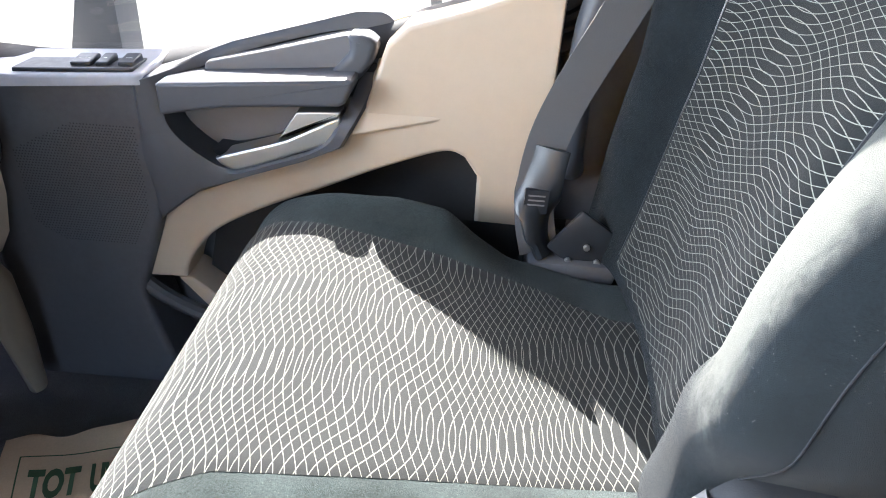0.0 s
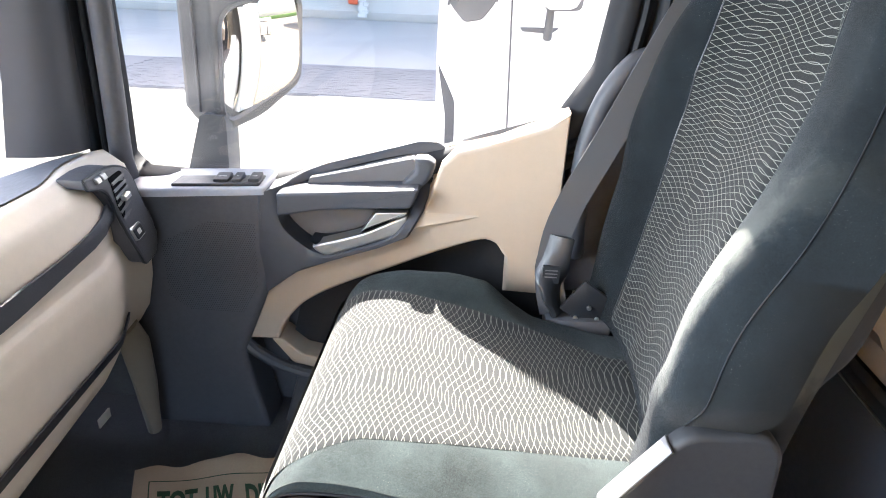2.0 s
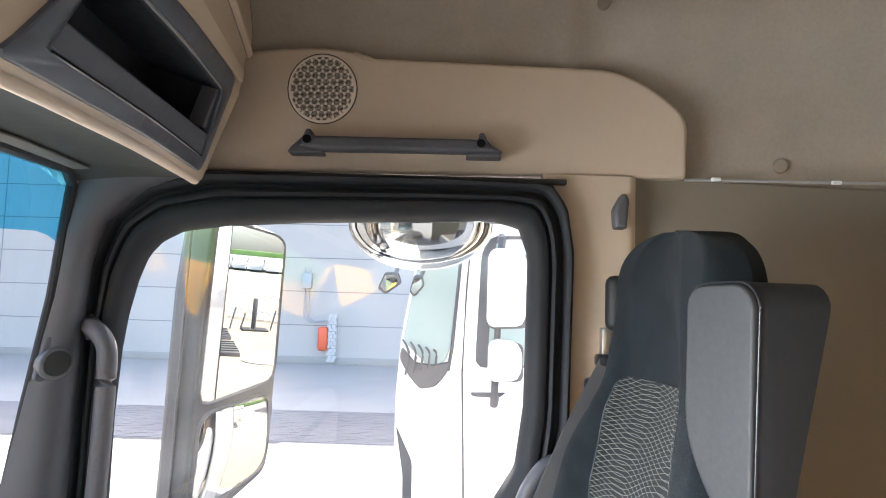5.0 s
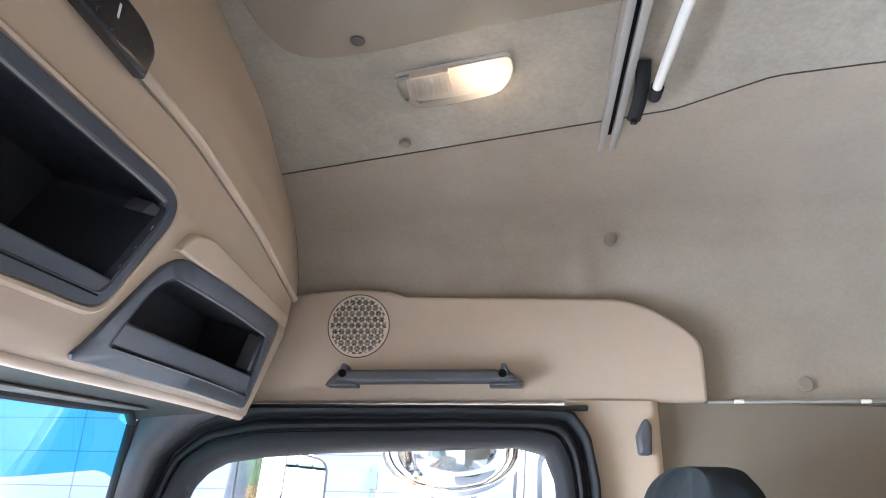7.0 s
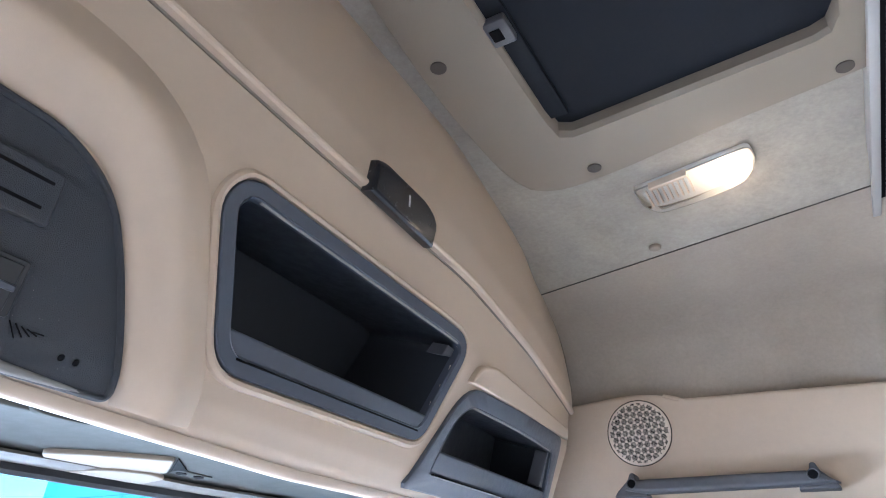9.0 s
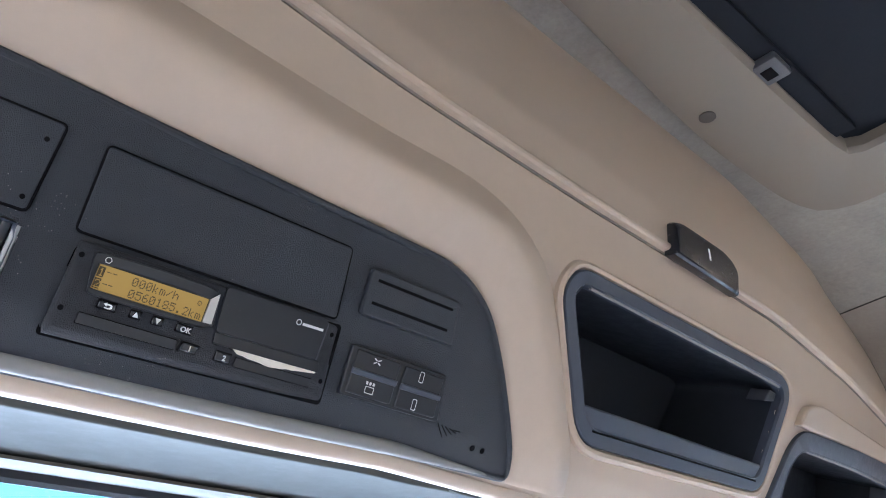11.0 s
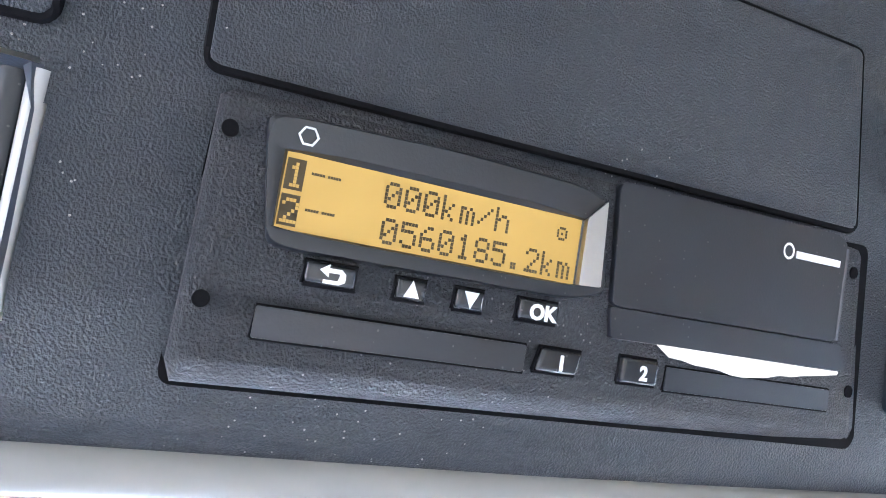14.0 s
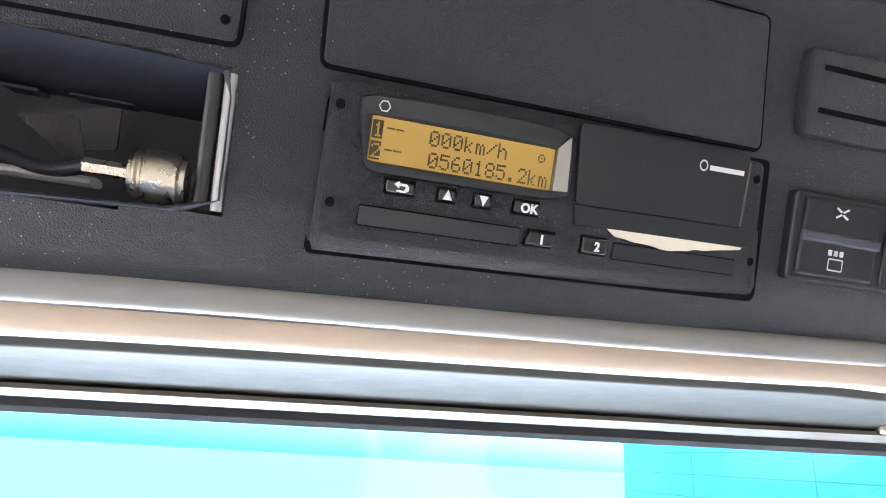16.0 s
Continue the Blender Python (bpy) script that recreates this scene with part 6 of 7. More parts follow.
part("bright_edge", slab(rounded([(0.4545, 0.447), (0.487, 0.452), (0.481, 0.768), (0.4545, 0.690)], 0.003), on_tacho, 0.0, 0.0030), ALU, tacho)
ex = (on_tacho(0.4, 0.3, 0) - on_tacho(0.3, 0.3, 0)).normalized()
ey = on_tacho(0.35, 0.4, 0) - on_tacho(0.35, 0.3, 0)
ey = (ey - ex * ey.dot(ex)).normalized()
ez = ex.cross(ey)


def spot(u, v, w):
    p = on_tacho(u, v, w)
    return Matrix(((ex.x, ey.x, ez.x, p.x), (ex.y, ey.y, ez.y, p.y), (ex.z, ey.z, ez.z, p.z), (0, 0, 0, 1)))


GLYPH = {"0": "01110 10001 10011 10101 11001 10001 01110", "1": "00100 01100 00100 00100 00100 00100 01110", "2": "01110 10001 00001 00010 00100 01000 11111", "5": "11111 10000 11110 00001 00001 10001 01110",
         "6": "00110 01000 10000 11110 10001 10001 01110", "8": "01110 10001 10001 01110 10001 10001 01110", ".": "00000 00000 00000 00000 00000 01100 01100", "k": "10000 10000 10010 10100 11000 10100 10010",
         "m": "00000 00000 11010 10101 10101 10101 10101", "/": "00000 00001 00010 00100 01000 10000 00000", "h": "10000 10000 10110 11001 10001 10001 10001", "-": "00000 00000 00000 11111 00000 00000 00000", " ": "00000 00000 00000 00000 00000 00000 00000",
         "o": "00000 01110 10001 10101 10001 01110 00000"}


def segments(text, u, v, size, w=0.0010, material=LCDINK, parent=display):
    """Display characters built from small square cells, as on the display."""
    bm = bmesh.new()
    du, dv = size / (T1 - T0), size / (TT - TB)
    for n, ch in enumerate(text):
        for r, bits in enumerate(GLYPH[ch].split()):
            for c, bit in enumerate(bits):
                if bit == "1":
                    a, b = u + (6 * n + c) * du, v - (r + 1) * dv
                    bm.faces.new(row(bm, rect(a + 0.04 * du, a + 0.96 * du, b + 0.04 * dv, b + 0.96 * dv), on_tacho, w))
    return part("text_line", bm, material, parent)


cell = 0.00069
segments("000km/h", 0.197, 0.664, cell)
segments("0560185.2km", 0.199, 0.546, cell)
segments("--", 0.117, 0.665, cell * 0.75)
segments("--", 0.117, 0.550, cell * 0.75)
segments("o", 0.418, 0.655, cell * 0.8)
for n, v in (("1", 0.668), ("2", 0.556)):
    bm = bmesh.new()
    bm.faces.new(row(bm, rect(0.0915, 0.1105, v - 0.098, v), on_tacho, 0.0010))
    part("digit_field", bm, LCDINK, display)
    segments(n, 0.0935, v - 0.012, cell * 0.9, 0.0012, LCD)
# small round mark above the display
part("round_mark", frame_ring([(0.1075 + 0.011 * math.cos(a), 0.738 + 0.034 * math.sin(a)) for a in steps(0, 2 * math.pi * 5 / 6, 5)], [(0.1075 + 0.0085 * math.cos(a), 0.738 + 0.026 * math.sin(a)) for a in steps(0, 2 * math.pi * 5 / 6, 5)], on_tacho, [(0, 0.0026), (1, 0.0026)], 36), GREYINK, body)
# keys
def key(u0, u1, v0, v1, mark, skew=0.0):
    k = part("button", slab(rounded([(u0 * TW, v0 * TH), (u1 * TW, v0 * TH), ((u1 + skew) * TW, v1 * TH), ((u0 + skew) * TW, v1 * TH)], 0.0009), in_metres, -0.0005, 0.0024, 0.0009), KEYCAP, body)
    part("key_gap", tube([on_tacho(a, b, 0.0002) for a, b in ((u0, v0), (u1, v0), (u1 + skew, v1), (u0 + skew, v1), (u0, v0))], 0.0006, 6), DARKHOLE, k)
    c, d = 0.5 * (u0 + u1), 0.5 * (v0 + v1)
    if mark == "up":
        pts = [(c - 0.009, d - 0.026), (c + 0.009, d - 0.026), (c, d + 0.03)]
    elif mark == "down":
        pts = [(c - 0.009, d + 0.026), (c, d - 0.03), (c + 0.009, d + 0.026)]
    elif mark == "back":
        pts = [(c - 0.013, d + 0.012), (c - 0.003, d + 0.032), (c - 0.003, d + 0.020), (c + 0.010, d + 0.020), (c + 0.015, d + 0.006), (c + 0.015, d - 0.018), (c + 0.009, d - 0.028), (c - 0.008, d - 0.028), (c - 0.008, d - 0.017), (c + 0.007, d - 0.017), (c + 0.009, d + 0.006), (c - 0.003, d + 0.006), (c - 0.003, d - 0.008)]
    else:
        lettering("letters", mark, 0.0046, spot(c + 0.004, d - 0.030, 0.0026), GREYINK, k, 0.0001, "CENTER", 0.00018)
        return k
    part("arrow", slab(pts, on_tacho, 0.0020, 0.0027), GREYINK, k)
    return k


key(0.128, 0.1825, 0.296, 0.366, "back")
key(0.2265, 0.2615, 0.293, 0.363, "up")
key(0.2975, 0.3335, 0.292, 0.3645, "down")
key(0.3795, 0.4350, 0.293, 0.3665, "OK")
key(0.414, 0.473, 0.122, 0.208, "1", 0.006)
key(0.540, 0.600, 0.121, 0.219, "2")
for u0, u1, v0, v1 in ((0.0875, 0.400, 0.111, 0.206), (0.617, 0.9375, 0.1115, 0.2018)):
    part("card_slot", slab(rounded([(u0, v0), (u1, v0), (u1, v1), (u0, v1)], 0.006), on_tacho, -0.0005, 0.0010, 0.0005, spaced=False), SMOOTH, body)
    part("slot_gap", tube([on_tacho(a, b, 0.0003) for a, b in ((u0, v0), (u1, v0), (u1, v1), (u0, v1), (u0, v0))], 0.0005, 6), DARKHOLE, body)
printer = part("printer_cover", slab(rounded([(0.510, 0.395), (0.928, 0.409), (0.9336, 0.848), (0.914, 0.876), (0.500, 0.865), (0.498, 0.82)], 0.02), on_tacho, -0.001, 0.0024, 0.0014, spaced=False), SMOOTH, body)
part("printer_lip", slab(rounded([(0.517, 0.2775), (0.962, 0.290), (0.945, 0.405), (0.510, 0.392)], 0.01), on_tacho, -0.001, 0.0018, 0.0010, spaced=False), SMOOTH, body)
part("printer_end", tube([on_tacho(0.930, 0.42, 0.0022), on_tacho(0.9345, 0.82, 0.0022)], 0.0006, 6), GREY, body)
part("logo_ring", frame_ring([(0.806 + 0.0115 * math.cos(a), 0.752 + 0.036 * math.sin(a)) for a in steps(0, 6.0, 20)], [(0.806 + 0.0080 * math.cos(a), 0.752 + 0.025 * math.sin(a)) for a in steps(0, 6.0, 20)], on_tacho, [(0, 0.0031), (1, 0.0031)], 40), GREYINK, body)
part("logo_bar", slab([(0.824, 0.730), (0.917, 0.732), (0.917, 0.760), (0.824, 0.760)], on_tacho, 0.0022, 0.0030), GREYINK, body)
random.seed(4)
torn = [(0.592, 0.282)] + [(0.615 + 0.023 * k, 0.268 - 0.055 * (1 - abs(k - 5) / 9) - random.uniform(0, 0.018)) for k in range(14)] + [(0.942, 0.270), (0.945, 0.286)]
part("torn_paper", slab(torn, on_tacho, 0.0016, 0.0021), TORN, tacho, "torn strip of receipt paper")

# ---------- vent and switches beside the tachograph ----------
vent2 = thing("panel_vent", "black slotted cover on the overhead panel", "cover")
vp = rounded([(-0.4185, 1.7120), (-0.3282, 1.7145), (-0.3327, 1.7490), (-0.4205, 1.7460)], 0.004)
part("plate", slab(vp, face, 0.001, 0.0075, 0.0016), CONSOLE, vent2)
for v in (1.7375, 1.7210):
    part("slit", slab(rounded([(-0.413, v), (-0.338, v + 0.002), (-0.338, v + 0.0042), (-0.413, v + 0.0022)], 0.0008), face, 0.006, 0.0078), DARKHOLE, vent2)
switches = thing("switch_block", "block of four black rocker switches with pale symbols", "switches")
sp_ = rounded([(-0.4155, 1.6560), (-0.3215, 1.6570), (-0.3245, 1.6925), (-0.4165, 1.6912)], 0.003)
part("frame", slab(sp_, face, 0.001, 0.0070, 0.0012), SMOOTH, switches)
for k, (a, b) in enumerate(((-0.412, -0.371), (-0.367, -0.327))):
    r = part("rocker", slab(rounded([(a, 1.6585), (b, 1.659), (b - 0.001, 1.6895), (a, 1.689)], 0.002), face, 0.006, 0.0085, 0.0012), SMOOTH, switches)
    part("ridge", slab(rounded([(a, 1.6715), (b, 1.672), (b, 1.6765), (a, 1.676)], 0.001), face, 0.008, 0.0102, 0.0012), SLATE, r)
for u, v, kind in ((-0.393, 1.6845, "fan"), (-0.350, 1.6845, "lamp"), (-0.393, 1.6655, "read"), (-0.350, 1.6640, "door")):
    if kind == "fan":
        for q in range(4):
            a = math.pi / 4 + q * math.pi / 2
            part("symbol", tube([face(u + 0.0008 * math.cos(a), v + 0.0008 * math.sin(a), 0.0088), face(u + 0.0042 * math.cos(a), v + 0.0026 * math.sin(a), 0.0088)], 0.0005, 6), GREYINK, switches)
    elif kind == "read":
        part("symbol", frame_ring(rect(u - 0.004, u + 0.004, v - 0.004, v + 0.001), rect(u - 0.0034, u + 0.0034, v - 0.0034, v + 0.0004), face, [(0, 0.0089), (1, 0.0089)], 40), GREYINK, switches)
        for q in range(3):
            part("symbol", slab(rect(u - 0.0042 + 0.003 * q, u - 0.0024 + 0.003 * q, v + 0.002, v + 0.0042), face, 0.0085, 0.0089), GREYINK, switches)
    else:
        part("symbol", frame_ring(rounded(rect(u - 0.0022, u + 0.0022, v - 0.0042, v + 0.0042), 0.001), rounded(rect(u - 0.0016, u + 0.0016, v - 0.0035, v + 0.0035), 0.001), face, [(0, 0.0089), (1, 0.0089)], 40), GREYINK, switches)
for q in range(5):
    part("sound_slit", tube([face(-0.318 + 0.0042 * q, 1.657 - 0.0005 * q, 0.0028), face(-0.306 + 0.0042 * q - 0.004, 1.648 + 0.0018 * q, 0.0028)], 0.0005, 6), DARKHOLE, board)
for u in (-0.2747, -0.2632):
    part("screw_hole", slab(circle(u, 1.6465, 0.0022, 12), face, 0.0018, 0.0030), DARKHOLE, board)

# sun visor fittings under the header
def on_header(u, v, w):
    """A point on the header lining: front to back, across, and down from it."""
    a, b = header(v, 0.0), header(v, 1.0)
    p = header(v, (a.x - u) / (a.x - b.x))
    return Vector((u, v, p.z - w))


def on_step(u, v, w):
    return Vector((-0.384 + w, u, v))


vis = thing("visor_clip", "pale oblong visor fitting with two oval holes", "visor fitting")
part("plate", slab([(-0.234 + 0.029 * math.cos(a) * abs(math.cos(a)) ** -0.45, 1.6215 + 0.0052 * math.sin(a) + 0.0008 * math.cos(a)) for a in steps(0.01, 0.01 + 2 * math.pi * 35 / 36, 35)], on_step, -0.004, 0.0035, 0.0015), HEADER, vis)
for y in (-0.247, -0.222):
    part("hole", slab([(y + 0.0082 * math.cos(a), 1.6215 + 0.0024 * math.sin(a)) for a in steps(0, 5.9, 15)], on_step, 0.0030, 0.0040), DARKHOLE, vis)
visor = thing("sun_visor", "cream roller visor casing with a flat pull tongue", "sun visor")
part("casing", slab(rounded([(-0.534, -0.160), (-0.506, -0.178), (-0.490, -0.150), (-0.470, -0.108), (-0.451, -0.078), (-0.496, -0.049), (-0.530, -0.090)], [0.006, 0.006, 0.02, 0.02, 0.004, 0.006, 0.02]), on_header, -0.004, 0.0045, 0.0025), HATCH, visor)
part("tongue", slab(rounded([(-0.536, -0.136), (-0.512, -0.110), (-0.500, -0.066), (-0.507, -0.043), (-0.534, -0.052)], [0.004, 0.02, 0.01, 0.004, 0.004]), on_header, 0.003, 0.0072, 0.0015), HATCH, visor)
part("end_gap", slab([(-0.452, -0.074), (-0.484, -0.036), (-0.494, -0.047)], on_header, -0.001, 0.0012), DARKHOLE, visor)
part("bracket", slab(rounded([(-0.501, -0.046), (-0.487, -0.044), (-0.489, 0.006), (-0.503, 0.006)], 0.006), on_header, -0.002, 0.0014, 0.0008), HEADER, visor)
for y in (-0.033, -0.010):
    part("bracket_hole", slab([(-0.4955 + 0.0038 * math.cos(a), y + 0.0068 * math.sin(a)) for a in steps(0, 5.9, 13)], on_header, 0.0010, 0.0020), DARKHOLE, visor)

# ---------- outside ----------
GROUND = -1.15
ASPHALT = surface("asphalt", (0.115, 0.108, 0.098), 0.85, vary=0.25, large=0.6, fine=40, bump=0.6, grain=120, depth=0.004)
CONCRETE = surface("pale_concrete", (0.37, 0.345, 0.305), 0.85, vary=0.15, large=0.4, fine=30, bump=0.4, grain=90, depth=0.003)
PAVER = surface("grey_pavers", (0.20, 0.19, 0.185), 0.85, vary=0.2, large=1.0, fine=30, bump=0.4, grain=150, depth=0.003)
TANPAVER = surface("tan_pavers", (0.21, 0.17, 0.125), 0.85, vary=0.2, large=1.0, fine=30, bump=0.4, grain=150, depth=0.003)
CLAD = surface("grey_wall_panels", (0.47, 0.437, 0.39), 0.6, vary=0.05, large=0.3, fine=8, bump=0.1, grain=60)
JOINT = surface("grey_panel_joint", (0.24, 0.235, 0.225), 0.7, vary=0.1, large=0.5, fine=8, bump=0.1)
RIB = surface("grey_ribbed_sheet", (0.36, 0.38, 0.40), 0.5, vary=0.05, large=0.5, fine=8, bump=0.05)
BRICK = surface("pale_brick", (0.62, 0.60, 0.56), 0.8, vary=0.12, large=2, fine=30, bump=0.2, grain=80)
YELLOW = surface("yellow_machine_paint", (0.80, 0.42, 0.03), 0.35, vary=0.06, large=1.0, fine=20, bump=0.05, coat=0.3)
GRASS = surface("grass_bank", (0.07, 0.14, 0.03), 0.95, vary=0.4, large=0.4, fine=4, bump=0.6, grain=30, depth=0.02)
HOUSE = surface("mirror_housing_plastic", (0.05, 0.053, 0.060), 0.5, vary=0.1, fine=60, bump=0.3, grain=900)
TYRE = surface("tyre_rubber", (0.02, 0.02, 0.02), 0.8, vary=0.2, fine=20, bump=0.3, grain=200)
DARKGLASS = surface("dark_vehicle_glass", (0.05, 0.07, 0.075), 0.05, vary=0.0, bump=0.0)
TRUCKGLASS = surface("pale_truck_glass", (0.30, 0.38, 0.37), 0.08, vary=0.1, large=2, bump=0.0)

ground = part("ground", sheet(lambda x, y: Vector((x, y, GROUND)), [-900, -200, -60, -20, -8, -3, 0, 3, 8, 20, 60, 200, 900], [-900, -200, -60, -20, -8, -3, 0, 3, 8, 20, 60, 200, 900]), ASPHALT)
tagged(ground, "grey asphalt yard with damp patches", "ground", kind="structure")
part("apron", block(-2.95, 3, 1.35, 11.3, GROUND, GROUND + 0.006), CONCRETE)
tagged(bpy.data.objects["apron"], "pale sunlit concrete apron", "ground", kind="structure")
pave = part("pavement", block(-20, 22, 11.3, 14.5, GROUND, GROUND + 0.004), PAVER)
part("yard_slab", block(-45, 22, 14.5, 24.5, GROUND, GROUND + 0.005), CONCRETE)
tagged(bpy.data.objects["yard_slab"], "pale concrete slab along the building", "ground", kind="structure")
tagged(pave, "strip of grey concrete pavers", "pavement", kind="structure")
verts, faces = [], []
random.seed(9)
for r in range(30):
    for c in range(46):
        x, y, d = -7.4 + 0.213 * c + (0.106 if r % 2 else 0.0), 11.34 + 0.105 * r, random.uniform(-0.003, 0.004)
        n = len(verts)
        verts += [(x + a, y + b, GROUND + 0.004 + h) for h in (0.0, 0.012 + d) for a, b in ((0.004, 0.004), (0.206, 0.004), (0.206, 0.098), (0.004, 0.098))]
        faces += [(n + 4, n + 5, n + 6, n + 7), (n, n + 1, n + 5, n + 4), (n + 1, n + 2, n + 6, n + 5), (n + 2, n + 3, n + 7, n + 6), (n + 3, n, n + 4, n + 7)]
me = bpy.data.meshes.new("pavers")
me.from_pydata(verts, [], faces)
me.materials.append(PAVER)
setts = new("pavers", me)
setts.parent = pave
tagged(setts, "grey concrete pavers laid in bond", kind="stuff")
yard = part("yard_paving", block(3, 170, -20, 40, GROUND + 0.0, GROUND + 0.010), TANPAVER)
tagged(yard, "tan paved yard behind the cab", "pavement", kind="structure")
bank = part("bank", block(190, 196, -150, 150, GROUND, GROUND + 4.0, 0.5), GRASS)
tagged(bank, "green grass bank at the far end of the yard", "bank", kind="structure")

# building across the yard
WY = 24.6
hall = thing("warehouse", "long warehouse with grey panel cladding and ribbed upper wall", "building")
part("wall", block(-45, 45, WY, WY + 0.4, GROUND, 10.0), CLAD, hall)
part("plinth", block(-45, 45, WY - 0.06, WY, GROUND, GROUND + 0.28, 0.01), CONCRETE, hall)
for k in range(8):
    z = 0.30 + 1.29 * k
    part("panel_joint", block(-45, 45, WY - 0.012, WY + 0.01, z, z + 0.035), JOINT, hall)
for k in range(9):
    x = -40 + 9.6 * k + 3.2
    part("panel_joint", block(x, x + 0.03, WY - 0.011, WY + 0.01, GROUND, 10.0), JOINT, hall)
bm = bmesh.new()
xs = [(-4.5 + 0.2 * k + d, o) for k in range(250) for d, o in ((0.0, 0.0), (0.05, -0.05), (0.14, -0.05), (0.19, 0.0))]
low, high = [bm.verts.new((x, WY - 0.06 + o, 4.95)) for x, o in xs], [bm.verts.new((x, WY - 0.06 + o, 10.0)) for x, o in xs]
strip(bm, [low, high], closed=False)
part("ribbed_wall", bm, RIB, hall)
part("roof", block(-45, 45, WY - 0.3, WY + 14, 10.0, 10.3), RIB, hall)
for k in range(14):
    z = GROUND + 0.10 + 0.130 * k
    for s in (0, 1):
        part("brick", block(-4.72 + (0.06 if k % 2 else 0) + 0.165 * s, -4.57 + (0.06 if k % 2 else 0) + 0.165 * s, WY - 0.16, WY - 0.02, z, z + 0.118, 0.0), BRICK, hall)
meter = thing("wall_box", "grey electric box with pipes on the warehouse wall", "electric box")
part("box", block(-5.77, -5.39, WY - 0.22, WY, 1.72, 2.30, 0.02), RIB, meter)
for x in (-5.66, -5.48):
    part("pipe", tube([(x, WY - 0.08, 1.72), (x, WY - 0.08, 0.65), (x + 0.25, WY - 0.08, 0.45), (x + 0.7, WY - 0.08, 0.5)], 0.03, 6), RIB, meter)
for x in (-5.68, -5.575, -5.46):
    part("conduit", tube([(x, WY - 0.1, 2.30), (x, WY - 0.1, 2.52)], 0.02, 6), RIB, meter)
reel = thing("fire_hose", "red fire hose box on the wall", "hose box")
part("box", block(-5.05, -4.70, WY - 0.30, WY, -0.62, 0.28, 0.08, 3), RED, reel)

# own mirrors
arm = thing("wing_mirror", "tall dark grey double wing mirror on the door side", "wing mirror")


def on_mirror(u, v, w):
    """u along the glass, away from the cab; w out of the glass, towards the cab's rear."""
    lean_in = 0.037 * (v - 1.40)
    return Vector((-0.50 + 0.55 * u + 0.83 * (w + lean_in), 1.25 + 0.83 * u - 0.55 * (w + lean_in), v))


part("housing", slab(rounded([(-0.118, 0.945), (-0.09, 0.925), (0.0, 0.945), (0.112, 1.005), (0.118, 1.20), (0.122, 1.575), (0.09, 1.60), (-0.06, 1.628), (-0.10, 1.61), (-0.112, 1.45)], 0.03), on_mirror, 0.0, -0.135, 0.045), HOUSE, arm)
part("housing_front", slab(rounded([(-0.118, 0.945), (-0.09, 0.925), (0.0, 0.945), (0.112, 1.005), (0.118, 1.20), (0.122, 1.575), (0.09, 1.60), (-0.06, 1.628), (-0.10, 1.61), (-0.112, 1.45)], 0.03), on_mirror, -0.005, 0.008, 0.006), HOUSE, arm)
part("housing_seam", tube([on_mirror(-0.117, 1.60, -0.05), on_mirror(-0.1185, 1.40, -0.05), on_mirror(-0.1195, 0.96, -0.05)], 0.003, 6), BLACK, arm)
upper = rounded([(-0.100, 1.192), (0.105, 1.235), (0.110, 1.575), (0.085, 1.59), (-0.085, 1.612)], 0.025)
part("mirror_rim", frame_ring(inset(upper, -0.010), upper, on_mirror, [(0, 0.004), (0.3, 0.016), (1, 0.010)], 90), BLACK, arm)
bm = bmesh.new()
bm.faces.new(row(bm, inset(upper, -0.002), on_mirror, 0.012))
part("main_mirror", bm, MIRROR, arm, "flat main mirror glass")
low_m = rounded([(-0.102, 0.945), (0.095, 1.020), (0.102, 1.195), (-0.092, 1.160)], 0.035)
part("low_rim", frame_ring(inset(low_m, -0.011), low_m, on_mirror, [(0, 0.004), (0.4, 0.018), (1, 0.011)], 90), BLACK, arm)
bm = sheet(lambda u, v: on_mirror(u, v, 0.022 - 0.75 * (u * u + (v - 1.08) ** 2)), steps(-0.11, 0.11, 36), steps(0.93, 1.20, 44), keep=lambda u, v: within((u, v), inset(low_m, -0.003)))
part("wide_mirror", bm, MIRROR, arm, "curved wide-angle mirror glass", crease=2)
part("arm_foot", slab(rounded([(-0.658, 0.80), (-0.556, 0.80), (-0.553, 0.965), (-0.608, 0.965)], 0.012), flat("y", 1.17), -0.02, 0.06, 0.015), HOUSE, arm)
part("arm_link", block(-0.655, -0.56, 1.06, 1.22, 0.79, 0.85, 0.02), HOUSE, arm)
kerb = thing("kerb_mirror", "round kerb mirror hanging over the door window", "kerb mirror")
bm = bmesh.new()
rings = []
for k in range(9):
    a = 0.5 * math.pi * k / 8
    rings.append([bm.verts.new((-0.0594 + 0.158 * math.sin(a) * math.cos(q), 1.067 + 0.066 * math.sin(a) * math.sin(q), 1.608 - 0.1035 * math.cos(a))) for q in (2 * math.pi * j / 40 for j in range(40))])
strip(bm, rings)
bmesh.ops.recalc_face_normals(bm, faces=bm.faces)
part("mirror_bowl", bm, MIRROR, kerb, "domed mirror glass", crease=2)
part("bracket", block(-0.10, -0.02, 1.03, 1.11, 1.605, 1.66, 0.01), HOUSE, kerb)

